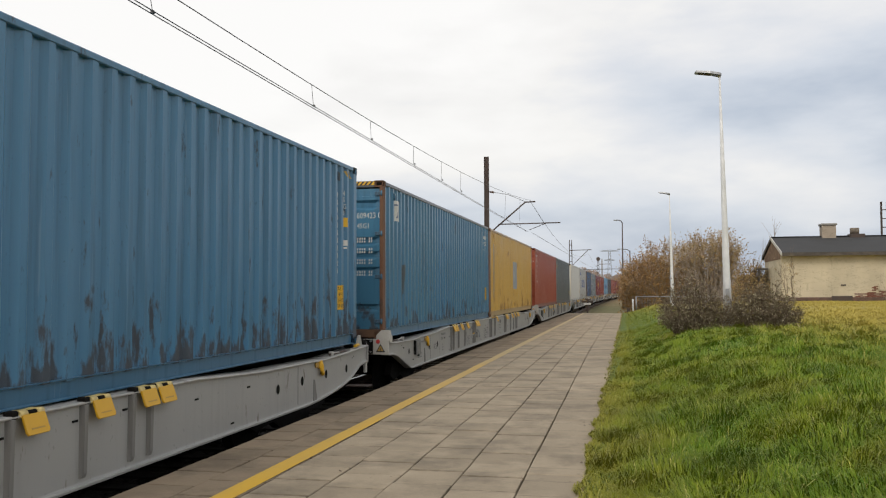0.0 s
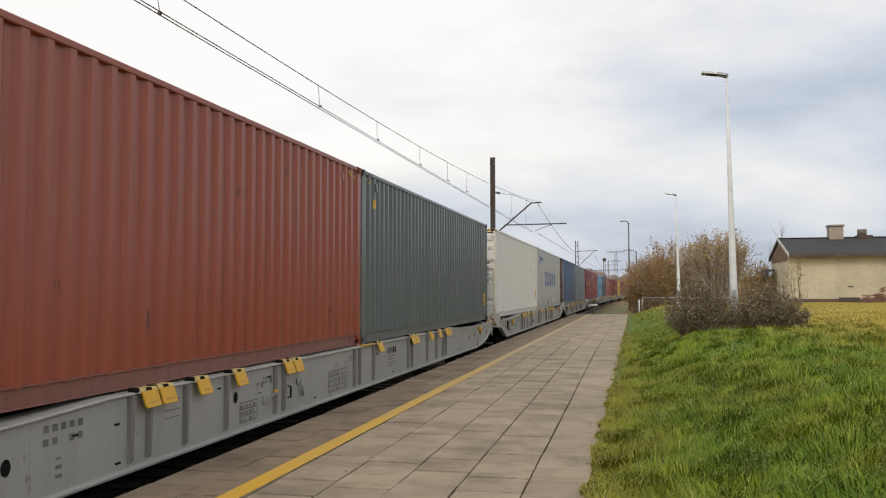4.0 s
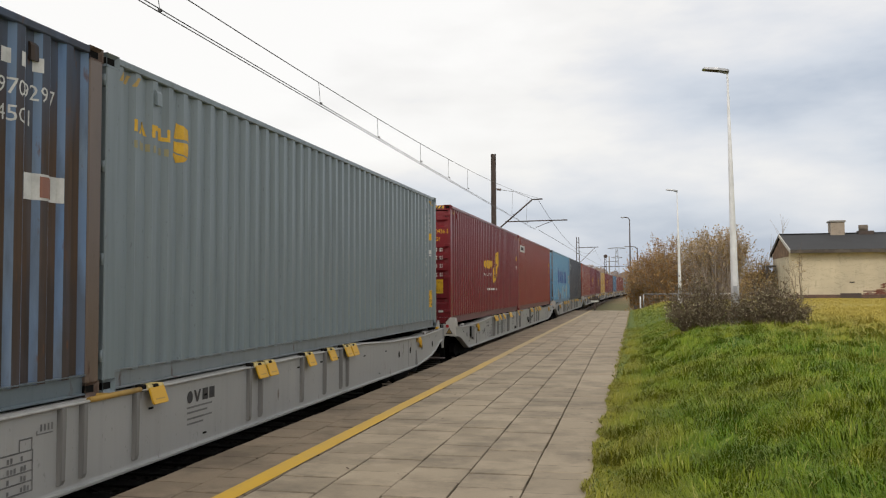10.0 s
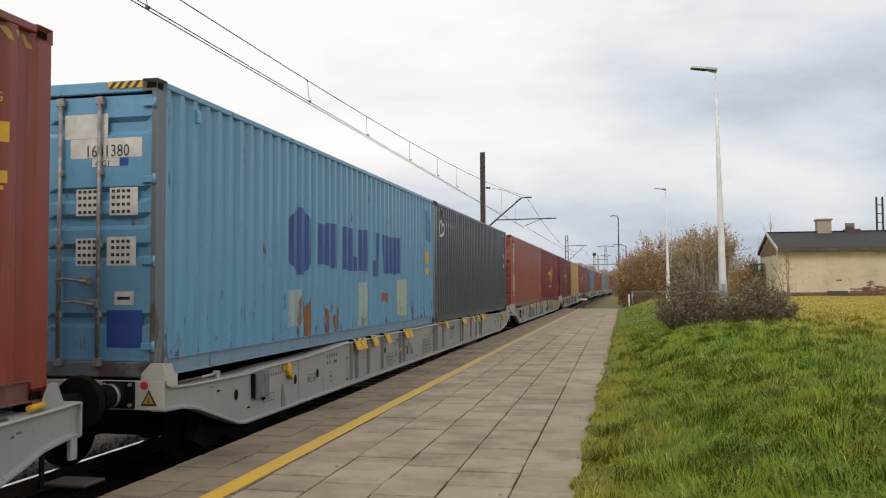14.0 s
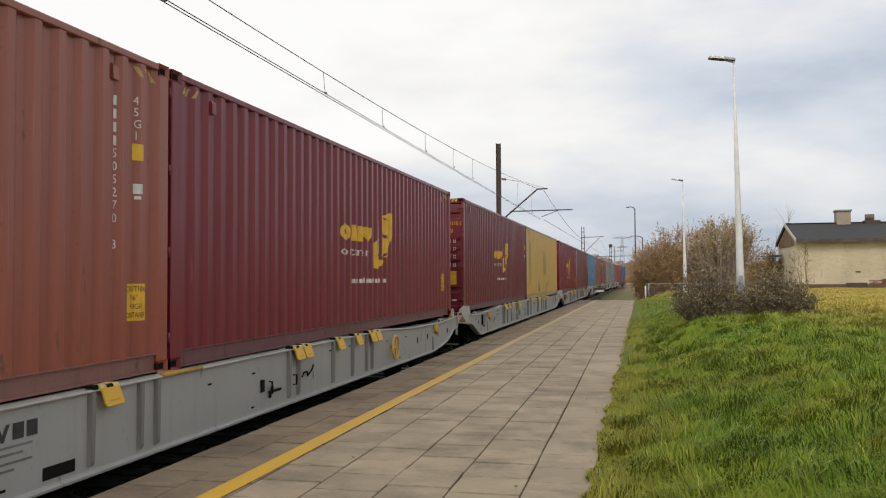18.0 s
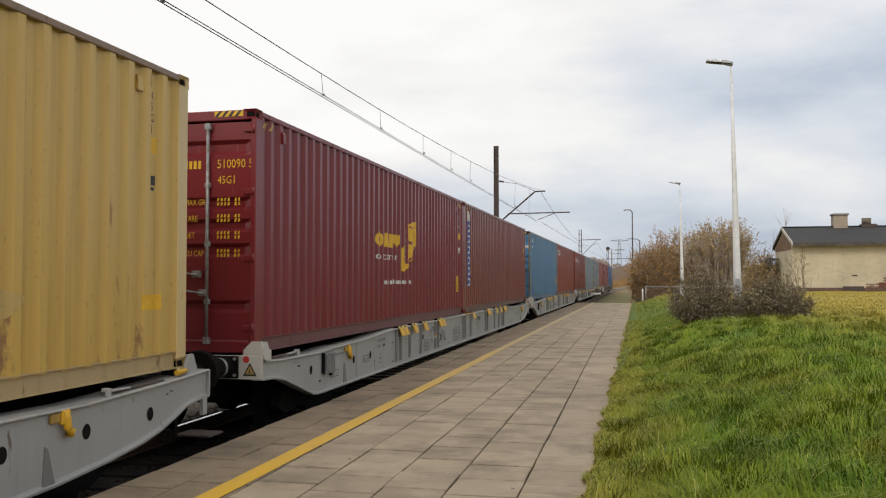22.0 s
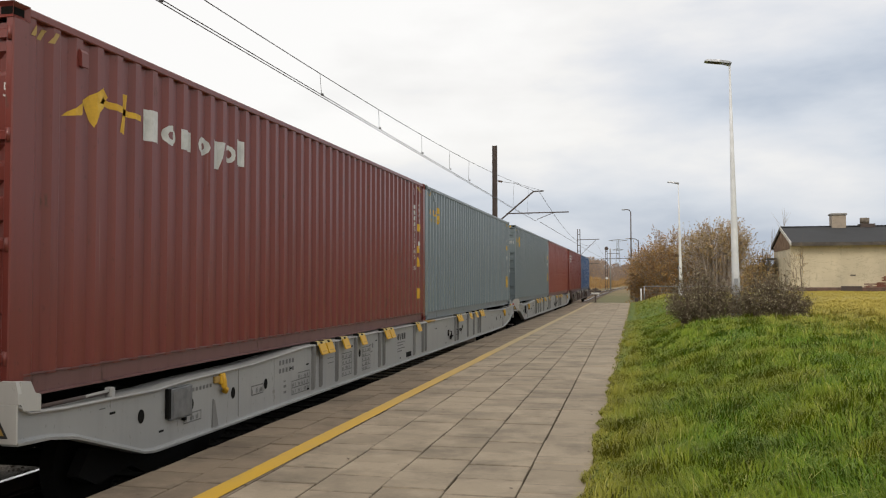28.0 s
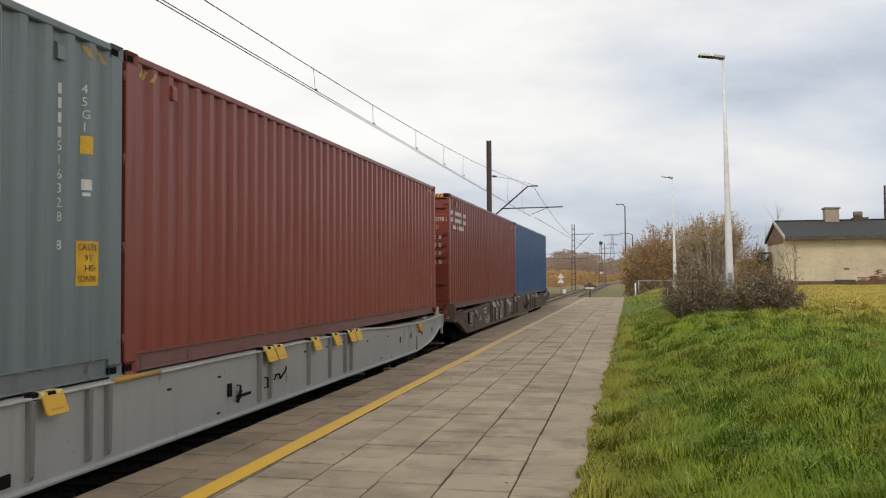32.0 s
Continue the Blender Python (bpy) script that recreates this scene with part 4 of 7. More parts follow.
    star_marks = [("star_mark", "y", [[(-5.50, 2.17), (-5.25, 2.34), (-5.30, 2.21)], [(-5.25, 2.34), (-4.98, 2.52), (-4.90, 2.44), (-5.06, 2.28), (-5.12, 2.14)], [(-5.06, 2.36), (-4.45, 2.31), (-4.43, 2.36), (-5.02, 2.42)], [(-4.78, 2.16), (-4.66, 2.16), (-4.62, 2.52), (-4.70, 2.52)]], "yellow painted star"),
           ("white_word", "w", [rect(-4.36, -4.12, 2.16, 2.45)] + ring(-3.93, 2.27, 0.13, 0.10, 0.06, 12) + [rect(-3.74, -3.51, 2.17, 2.37)] + ring(-3.30, 2.27, 0.13, 0.10, 0.06, 12) + [[(-3.10, 2.37), (-2.84, 2.37), (-2.94, 2.07), (-3.02, 2.07)]] + ring(-2.70, 2.27, 0.10, 0.10, 0.05, 12) + [rect(-2.56, -2.36, 2.17, 2.46)], "white painted word")]
    blue_word = [("company_word", "b", letters5, "five large blue painted letters"), ("company_emblem", "b", ring(-5.05, 2.40, 0.26, 0.17, 0.03, 16) + [[(-5.32, 2.22), (-4.80, 2.20), (-4.85, 2.13), (-5.25, 2.14)], [(-5.14, 2.24), (-4.98, 2.55), (-4.92, 2.24)]] + [rect(-4.62 + 0.32 * i, -4.38 + 0.32 * i, 2.30, 2.52) for i in range(4)], "blue emblem and four characters")]
    P = [
        (None, container("faded blue steel container with rust along its base", pnt("blue_a", BLUE, 1, rust=1.5, fade=0.55, streak=0.6, rust_col=(0.026, 0.024, 0.024)), None, None, pnt("blue_rail", (0.036, 0.115, 0.20), 6, fade=0.3, streak=0.4), side=caution() + serial())),
        (container("blue steel container with rusty brown corner posts", pnt("blue_b", BLUE, 2, rust=1.35, fade=0.5, streak=0.6, rust_col=(0.026, 0.024, 0.024), fade_col=(0.06, 0.17, 0.23)), BROWN, pnt("slate_rail", (0.07, 0.08, 0.09), 4, rust=0.5), pnt("clean_blue_rail", (0.038, 0.125, 0.225), 9, fade=0.3, streak=0.4), side=[("white_label", "w", [rect(-5.28, -4.86, 2.22, 2.62)], "white square label"), ("label_print", pnt("label_ink", (0.10, 0.13, 0.20), 3), [[(-5.12, 2.28), (-5.02, 2.28), (-4.96, 2.40), (-5.06, 2.40)], [(-4.98, 2.28), (-4.93, 2.28), (-4.88, 2.40), (-4.93, 2.40)], rect(-5.20, -4.92, 2.52, 2.55)], ""), ("rust_stain", pnt("rust_run", (0.036, 0.028, 0.022), 5, rust=0.8, fade=0.5, fade_col=(0.05, 0.12, 0.16)), [[(-4.68, 1.39), (-4.46, 1.38), (-4.48, 1.24), (-4.55, 1.05), (-4.57, 0.80), (-4.60, 0.80), (-4.62, 1.10)]], "brown rust run")] + caution() + [("serial_code", "w", [rect(4.95 + 0.12 * i, 5.01 + 0.12 * i, 2.46, 2.57) for i in (0, 1, 3, 4)] + moved(letters("60 94 23 0", 0.15, 1.05), 4.92, 2.28) + moved(letters("45 G1", 0.15, 1.05), 4.92, 2.10), "")], door=door_print("609423 0", "w")),
         container("ochre yellow container with grey painted-out blocks", pnt("ochre_c", OCHRE, 3, rust=1.15, rust_col=(0.09, 0.045, 0.02)), pnt("ochre_rust_posts", (0.155, 0.085, 0.048), 3, rust=1.2, rust_col=(0.07, 0.035, 0.02)), pnt("ochre_rail", (0.33, 0.20, 0.07), 4, rust=0.8), side=[("painted_out_block", "g", [rect(-5.30, -5.12, 0.62, 2.42), rect(-5.05, -4.95, 0.85, 2.25), rect(-0.40, 0.70, 0.92, 1.98)], "grey painted-out blocks")] + serial(5.2, 2.5, "k", 9))),
        (container("orange-red container with a white vertical name", pnt("orange_d", ORANGE, 4, rust=0.35), None, side=column_marks, door=door_print("944642 6", "w", (0.56, 0.62), False), rod="rod"),
         container("dark grey-green plain steel container", pnt("grey_e", DK_GREY, 5), None, side=caution(5.53, 0.45, 0.27, 0.36) + serial(5.32) + [("corner_mark", "y", [rect(-5.4, -5.2, 2.3, 2.45)], "")])),
        (container("white container with rusty corner posts and black stencils", pnt("white_f", WHITE, 6, rust=0.22, streak=0.2, rough=0.45), pnt("white_rust_posts", (0.58, 0.54, 0.46), 6, rust=1.5, rust_col=(0.15, 0.075, 0.035)), side=caution(5.3, 0.55, 0.24, 0.36) + serial(5.10, 2.4, "k", 10, "496123 2"), door=door_print("496123 2", "k") + [("warning_triangle", "y", [[(0.74, 1.07), (0.98, 1.07), (0.86, 0.88)]], "yellow warning triangle")]),
         container("pale grey container with five large blue letters", pnt("pale_g", PALE, 7, rust=1.05, rust_col=(0.11, 0.065, 0.035)), pnt("pale_posts", (0.30, 0.26, 0.20), 7, rust=1.2), side=blue_word + serial(5.2, 2.6, "k", 3) + [("small_label", "y", [rect(5.45, 5.65, 1.50, 1.72)], "")])),
        (container("dark blue container with rust-brown corrugation", rusty_blue(), pnt("dark_posts", (0.12, 0.085, 0.065), 4, rust=1.2), None, pnt("slate_base", (0.10, 0.13, 0.15), 4, rust=0.4), side=[("white_strip", "w", [rect(-5.30, -5.08, 0.45, 2.65)], "faded white vertical strip"), ("strip_patch", pnt("strip_rust", (0.30, 0.10, 0.06), 6), [rect(-5.24, -5.10, 0.55, 1.45), rect(-5.30, -5.16, 1.55, 2.05), rect(-5.22, -5.08, 2.15, 2.5)], ""), ("white_label", "w", [rect(5.22, 5.64, 1.55, 1.75)], ""), ("pale_patch", pnt("pale_blue_patch", (0.14, 0.22, 0.27), 6), [rect(-2.03, -1.70, 0.97, 1.36)], "pale scuffed patch"), ("label_print", pnt("label_rust", (0.22, 0.08, 0.045), 6), [rect(5.36, 5.52, 1.57, 1.73)], ""), ("serial_code", "w", [rect(4.98 + 0.16 * i, 5.06 + 0.16 * i, 2.52, 2.63) for i in range(3)] + moved(letters("970929 7", 0.17, 0.95), 4.95, 2.30) + moved(letters("45G1", 0.17, 0.95), 4.95, 2.10), "")], door=door_print("970929 7", "w", None, False) + [("white_disc", "w", [oval(0.74, 1.92, 0.10, 0.085, 16)], "white oval sticker")]),
         container("grey-green container with a small yellow mark", pnt("grey_i", GREEN_GREY, 8), None, side=wheat + caution(5.47, 0.455, 0.32, 0.365) + serial(5.24, 2.48, "w", 11, "520294 4"))),
        (container("maroon container with a yellow and white emblem", pnt("maroon_j", MAROON, 9, fade=0.15), None, side=emblem_marks(0) + serial(5.22, 2.45, "w", 11, "990436 8"), door=door_print("990436 8", "y", (0.56, 0.66), False)),
         container("brick-red container with a white name plate", pnt("red_k", RED, 10, fade=0.2), None, side=white_tag + serial(5.2, 2.5, "y", 8))),
        (container("light blue rust-stained container with blue painted-out letters", pnt("sky_l", LTBLUE, 11, rust=0.75, fade=0.4), pnt("sky_posts", (0.105, 0.125, 0.14), 3, rust=1.0), side=[("painted_out_letters", pnt("ink_blue", (0.025, 0.075, 0.24), 7, streak=0.5), blobs, "dark blue painted-out letters"), ("yellow_patch", pnt("cream_patch", (0.33, 0.39, 0.33), 4, rust=1.2, fade=0.9, fade_col=(0.20, 0.36, 0.46), rust_col=(0.10, 0.05, 0.02)), [[(-2.78, 0.83), (-2.34, 0.84), (-2.33, 0.33), (-2.60, 0.36), (-2.77, 0.30)], [(0.21, 0.93), (0.72, 0.95), (0.78, 0.19), (0.50, 0.23), (0.25, 0.19)], [(2.73, 1.0), (3.44, 1.02), (3.48, 0.30), (3.10, 0.22), (2.78, 0.35)]], "pale yellow patches")] + [("rust_patch", pnt("orange_rust", (0.20, 0.085, 0.035), 9, rust=1.5, rust_col=(0.10, 0.045, 0.02), streak=0.6), [[(-2.31, 0.72), (-2.24, 0.30), (-2.28, 0.18), (-1.97, 0.17), (-1.98, 0.74), (-2.12, 0.60), (-2.20, 0.50)], [(-1.32, 0.58), (-1.25, 0.20), (-1.20, 0.24), (-1.22, 0.50)], [(-1.0, 0.42), (-0.97, 0.18), (-0.92, 0.18), (-0.93, 0.46)], [(-0.80, 0.66), (-0.82, 0.19), (-0.74, 0.18), (-0.72, 0.50)], [(1.72, 0.76), (1.70, 0.55), (1.80, 0.64), (2.05, 0.56), (2.06, 0.74)]], "patches of bare orange rust"), ("touch_up", pnt("sky_touch_up", (0.045, 0.165, 0.34), 4), [[(5.07, 2.60), (5.55, 2.62), (5.75, 2.10), (5.70, 1.90), (5.20, 1.95)]], "darker blue touch-up patch"), ("yellow_plate", "y", [rect(5.14, 5.55, 1.39, 1.65)], "yellow label"), ("small_label", "y", [rect(5.14, 5.55, 1.14, 1.28)], "small yellow label")],
                   door=[("paper_patch", "w", [rect(0.19, 0.67, 2.34, 2.58), rect(0.26, 1.04, 2.145, 2.336), rect(0.50, 0.795, 2.06, 2.141), rect(0.33, 0.59, 1.58, 1.84), rect(0.695, 1.00, 1.58, 1.85), rect(0.33, 0.58, 1.09, 1.36), rect(0.67, 0.985, 1.09, 1.37), rect(0.76, 0.965, 0.71, 0.84)], "white paper patches"), ("patch_print", "k", [rect(x + 0.055 * i, x + 0.055 * i + 0.034, z + o, z + o + 0.030) for x, n in ((0.72, 4), (0.355, 4)) for z in (1.60, 1.11) for o in (0.0, 0.07, 0.14, 0.20) for i in range(n)] + [rect(0.79, 0.93, 0.76, 0.79)] + moved(letters("45G1", 0.085, 0.9), 0.53, 2.062), ""), ("code_print", "k", moved(letters("1641380", 0.17, 0.82), 0.42, 2.155), "faded container number"), ("touch_up", "b", [rect(0.68, 1.06, 0.30, 0.66), rect(0.80, 0.895, 2.06, 2.14)], "dark blue touch-up patch")]),
         container("slate-grey container with a white mark", pnt("slate_m", SLATE, 12, streak=0.2), None, side=[("white_word", "w", ring(-5.33, 2.28, 0.33, 0.21, 0.07, 16) + [[(-5.38, 2.50), (-5.30, 2.50), (-5.20, 2.06), (-5.28, 2.06)]] + [rect(-4.80 + 0.28 * i, -4.62 + 0.28 * i, 2.35 + 0.01 * (i % 2), 2.49) for i in range(5)], "white painted mark")] + serial())),
        (container("orange-red container with a white vertical name panel", pnt("orange_n", (0.240, 0.063, 0.041), 13, rust=0.2, fade=0.35), None, side=panel_marks + caution(5.47, 0.505, 0.31, 0.33) + serial(5.24, 2.50, "w", 11, "505270 3"), door=door_print("505270 3", "w", None, False)),
         container("deep maroon container with a yellow and white emblem", pnt("maroon_o", (0.150, 0.013, 0.022), 14, fade=0.12), None, side=emblem_marks(1) + caution() + serial(5.15, 2.6, "w", 10))),
        (container("dark maroon container with a yellow and white emblem", pnt("maroon_p", (0.122, 0.015, 0.021), 15, fade=0.2), None, side=emblem_marks(2) + serial(5.2, 2.5, "w", 11, "990110 0"), door=door_print("990110 0", "y", (0.56, 0.62), False)),
         container("pale ochre container with faint grey blocks", pnt("ochre_q", (0.46, 0.295, 0.072), 16, rust=0.75, fade=0.5, streak=0.4, rust_col=(0.12, 0.06, 0.03)), pnt("cream_posts", (0.48, 0.36, 0.18), 5, rust=0.6), pnt("ochre_dark_rail", (0.17, 0.105, 0.06), 4, rust=0.5), side=[("painted_out_block", pnt("thin_grey", (0.255, 0.215, 0.125), 5, fade=0.9, streak=0.6, fade_col=(0.38, 0.275, 0.09)), [[(-5.36, 0.50), (-5.08, 0.52), (-5.06, 2.40), (-5.20, 2.44), (-5.34, 2.42)], [(-5.04, 0.72), (-4.80, 0.74), (-4.75, 1.3), (-4.75, 2.20), (-4.82, 2.30), (-4.97, 2.34), (-5.02, 2.30)], rect(-0.40, 0.70, 0.97, 2.06)], "faint grey painted-out blocks"), ("scuff", pnt("grey_scuff", (0.44, 0.295, 0.092), 8, rust=1.4, streak=0.7, fade_col=(0.41, 0.32, 0.15), fade=0.9), [[(-2.56, 0.60), (-2.20, 0.28), (-1.60, 0.24), (-1.22, 0.30), (-1.35, 0.75), (-2.0, 0.82)], rect(-2.48, -2.38, 0.85, 1.25), [(-0.45, 0.36), (0.40, 0.40), (0.50, 0.62), (-0.2, 0.60)], [(0.9, 0.42), (1.96, 0.50), (1.80, 0.72), (1.1, 0.66)], [(2.6, 0.45), (3.4, 0.42), (3.9, 0.75), (3.3, 0.88), (2.8, 0.70)]], "pale grey scuffed smears")] + serial(5.15, 2.62, "k", 11) + [("caution_label", "y", [rect(5.35, 5.65, 0.60, 0.74)], "yellow height caution label")])),
        (container("maroon container with yellow emblem and caution label", pnt("maroon_r", MAROON, 17, fade=0.15), None, side=emblem_marks(3) + caution() + serial(5.22, 2.45, "w", 11, "510090 5"), door=door_print("510090 5", "y", None, True)),
         container("red-brown container with a blue vertical name strip", pnt("red_s", (0.150, 0.034, 0.026), 18, fade=0.25), None, side=strip + serial(5.2, 2.5, "y", 8))),
        (container("blue container with rusty posts and a white label", pnt("blue_t", (0.046, 0.150, 0.290), 19, rust=0.9, fade=0.6, streak=0.5, fade_col=(0.11, 0.21, 0.26), rust_col=(0.030, 0.032, 0.030)), pnt("olive_posts", (0.125, 0.088, 0.052), 6, rust=0.9, fade=0.6, fade_col=(0.17, 0.16, 0.11)), pnt("grey_rail", (0.10, 0.095, 0.09), 4, rust=0.5), side=[("white_label", "w", [rect(-5.20, -4.93, 2.24, 2.64)], "white square label"), ("blue_patch", pnt("fresh_blue", (0.03, 0.12, 0.30), 4), [[(-5.60, 0.24), (-5.0, 0.22), (-4.85, 0.42), (-5.15, 0.62), (-5.45, 0.55)]], "fresh blue touch-up patch"), ("label_print", "b", [rect(-5.15, -5.03, 2.34, 2.46)], "")] + caution(5.35, 0.62, 0.22, 0.34), door=[("number_patch", "w", [rect(0.69, 1.145, 2.20, 2.31), rect(0.275, 0.51, 2.20, 2.31)], "white number patches"), ("number_print", "k", moved(letters("227311 4", 0.125, 0.82), 0.705, 2.205) + [rect(0.295 + 0.053 * i, 0.325 + 0.053 * i, 2.215, 2.295) for i in range(4)], "black container number"), ("size_print", "w", moved(letters("45G1", 0.135, 0.80), 0.715, 2.03), "")] + door_print("227311 4", "w")[1:] + [("touch_up", "b", [rect(0.78, 0.935, 0.946, 1.08)], "fresh blue square"), ("oval_label", "w", [oval(0.84, 0.737, 0.13, 0.045, 18)], "white oval label"), ("small_label", "w", [rect(0.92, 0.99, 0.285, 0.325)], "")]),
         container("brick-red container with a white name plate", pnt("red_u", (0.19, 0.045, 0.030), 20, fade=0.25), None, side=white_tag + serial(5.2, 2.5, "y", 8))),
        (container("brick-red container with a yellow star and white word", pnt("red_v", (0.162, 0.033, 0.025), 21, fade=0.2, rust=0.1), None, side=star_marks + serial(5.27, 2.43, "w", 6, "512185 5") + [("caution_label", "y", [rect(5.51, 5.71, 0.485, 0.695)], "yellow height caution label"), ("triangle_label", "y", [[(5.53, 1.14), (5.73, 1.14), (5.61, 1.35)]], "yellow warning triangle"), ("square_label", "y", [rect(5.555, 5.66, 1.425, 1.57)], "small yellow label")], door=door_print("512185 5", "w", None, False)),
         container("grey-green container with a small yellow mark", pnt("grey_w", GREEN_GREY, 22), None, side=wheat + caution(5.36, 0.60) + serial())),
        (container("grey-green container with a hazard-striped header", pnt("grey_x", (0.132, 0.163, 0.176), 23, rust=0.05), None, side=wheat + caution(5.53, 0.80, 0.30, 0.37) + serial(5.24, 2.45, "w", 11, "516328 8"), door=door_print("516328 8", "w", None, False)),
         container("plain brick-red container without any name", pnt("red_y", (0.205, 0.042, 0.028), 24, fade=0.25), None, side=[("small_label", "y", [rect(5.7, 5.85, 0.55, 0.85)], "")])),
        (container("dull red container with three white lines of print", pnt("red_z", (0.165, 0.030, 0.021), 25, fade=0.25), None, side=[("white_lines", "w", [rect(-5.8 + 0.22 * i, -5.65 + 0.22 * i, z, z + 0.10) for z in (2.40, 2.22) for i in range(9)] + [rect(-5.5 + 0.22 * i, -5.35 + 0.22 * i, 2.04, 2.14) for i in range(6)], "three white lines of print")], door=door_print("700338 2", "w", None, False)),
         container("plain deep blue container at the end of the train", pnt("blue_last", (0.020, 0.075, 0.190), 26, fade=0.2), None)),
    ]
    CARGO.extend(P)


build_cargo()


# ---------------------------------------------------------------- flat wagon
def loft(bm, rails):
    """A bar along matching lists of points, one list a corner of its section."""
    rows = [[bm.verts.new(p) for p in r] for r in rails]
    for a, b in zip(rows, rows[1:] + rows[:1]):
        for i in range(len(a) - 1):
            bm.faces.new((a[i], a[i + 1], b[i + 1], b[i]))
    bm.faces.new([r[0] for r in rows])
    bm.faces.new([r[-1] for r in rows][::-1])
    bmesh.ops.recalc_face_normals(bm, faces=bm.faces)


SILL_TOP = [(-12.25, 1.150), (-12.12, 1.085), (-11.75, 1.062), (-10.46, 1.040), (-9.95, 1.062), (-8.5, 1.078), (-7.45, 1.125), (-6.95, 1.150),
            (6.75, 1.150), (7.25, 1.125), (8.3, 1.078), (9.8, 1.062), (10.5, 1.050), (11.6, 1.085), (12.2, 1.110), (12.47, 1.125)]
SILL_LOW = [(-12.25, 0.895), (-11.9, 0.88), (-11.6, 0.83), (-11.1, 0.67), (-10.66, 0.53), (-10.50, 0.508), (-10.3, 0.505), (9.7, 0.505), (10.2, 0.52), (10.8, 0.565),
            (11.3, 0.625), (11.6, 0.685), (11.85, 0.765), (12.05, 0.84), (12.32, 0.88), (12.47, 0.88)]
SPIGOTS = (-6.39, -6.11, -5.43, -4.62, -3.28, -2.99, 2.80, 3.09, 4.33, 5.15, 5.84, 6.13)
RIBS = (-6.62, -6.34, -5.70, -4.86, -3.60, -3.34, -0.62, -0.36, 2.58, 2.88, 4.13, 4.96, 5.63, 5.92)


def wagon(paint_mat, label, dark=False, yellow=None, turned=False):
    """A two-bogie container flat. turned: the other long side faces the platform, with its data table amidships."""
    yellow = yellow or M["spigot"]
    w = thing("container_wagon", label, "freight wagon", "wagons of the train")
    for sx in (1, -1):
        sill = part("side_sill", prismbm(SILL_TOP + SILL_LOW[::-1], *sorted((sx * 1.288, sx * 1.300))), paint_mat, w, "long grey side sill" if not dark else "sooty side sill")
        bm = bmesh.new()
        loft(bm, [[(sx * x, y, z + dz) for y, z in SILL_TOP] for x, dz in ((1.04, 0.0), (1.327, 0.0), (1.336, 0.008), (1.336, 0.016), (1.327, 0.024), (1.04, 0.024))])
        part("top_flange", bm, M["wagon_edge"] if not dark else paint_mat, sill, "scuffed pale upper flange")
        bm = bmesh.new()
        loft(bm, [[(sx * x, y, z + dz) for y, z in SILL_LOW] for x, dz in ((1.20, -0.014), (1.332, -0.014), (1.336, 0.006), (1.306, 0.012), (1.3005, 0.030), (1.20, 0.0))])
        part("bottom_flange", bm, paint_mat, sill)
        # tapered gussets that stand out from the web under the flange
        bm = bmesh.new()
        a = [(0.0, 0.065), (0.026, 0.065), (0.040, 0.10), (0.046, 0.50), (0.046, 0.645), (0.0, 0.645)]
        va = [[bm.verts.new((x, y * (0.62 if x > 0.02 else 1.0), z)) for x, z in a] for y in (-0.034, 0.034)]
        bm.faces.new(va[0]), bm.faces.new(va[1][::-1])
        for i in range(len(a)):
            j = (i + 1) % len(a)
            bm.faces.new((va[0][i], va[1][i], va[1][j], va[0][j]))
        bmesh.ops.recalc_face_normals(bm, faces=bm.faces)
        rib = mesh_of("rib", bm)
        for u in RIBS + ((0.36,) if turned else (-1.30,)):
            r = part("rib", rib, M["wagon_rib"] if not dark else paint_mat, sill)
            r.matrix_basis = pose(sx * 1.298, u, 0.506, 0, 0, 0 if sx > 0 else 180)
    # container spigots, folded out over the sill: knuckles on a bar, a slotted plate that hangs from them
    plate = bmesh.new()
    prism(plate, [(-0.118, 0.005), (0.118, 0.005), (0.122, -0.128), (0.108, -0.150), (-0.108, -0.150), (-0.122, -0.128)], -0.010, 0.010)
    bmesh.ops.bevel(plate, geom=list(plate.edges), offset=0.003, segments=1, affect="EDGES")
    plate = mesh_of("spigot_plate", plate)
    slot = bmesh.new()
    box(slot, 0.0102, 0.0118, -0.070, 0.070, -0.112, -0.100)
    slot = mesh_of("plate_slot", slot)
    hinge = bmesh.new()
    for a, b in ((-0.125, -0.050), (0.050, 0.125)):
        tube(hinge, [(0, a, 0), (0, b, 0)], 0.027, 10)
    for a, b in ((-0.122, -0.052), (0.052, 0.122)):
        box(hinge, -0.085, 0.010, a, b, -0.022, 0.024, bevel=0.006)
    box(hinge, -0.085, -0.035, -0.120, 0.120, -0.020, 0.020)
    hinge = mesh_of("spigot_hinge", hinge)
    pin = mesh_of("hinge_pin", tubebm([(0, -0.052, 0), (0, 0.052, 0)], 0.021, 10))
    for u in SPIGOTS + ((0.63,) if turned else (-1.10,)):
        h = part("spigot_hinge", hinge, M["spigot_pale"] if not dark else yellow, w, "folding yellow container spigot")
        h.location = (1.322, u, 1.176)
        part("hinge_pin", pin, M["black"], h, "greasy hinge pin")
        part("spigot_plate", plate, yellow, h).matrix_basis = pose(0.026, 0, -0.010, 0, -20, 0)
        part("plate_slot", slot, M["spigot_hinge"], h).matrix_basis = pose(0.026, 0, -0.010, 0, -20, 0)
        shoe = part("spigot_shoe", SHOE, M["black"], w, "black grimy shoe beside the spigot")
        shoe.location = (1.318, u - 0.165, 1.178)
    bar = bmesh.new()
    tube(bar, [(1.318, -0.30, 1.170), (1.318, 0.42, 1.170)], 0.024, 8)
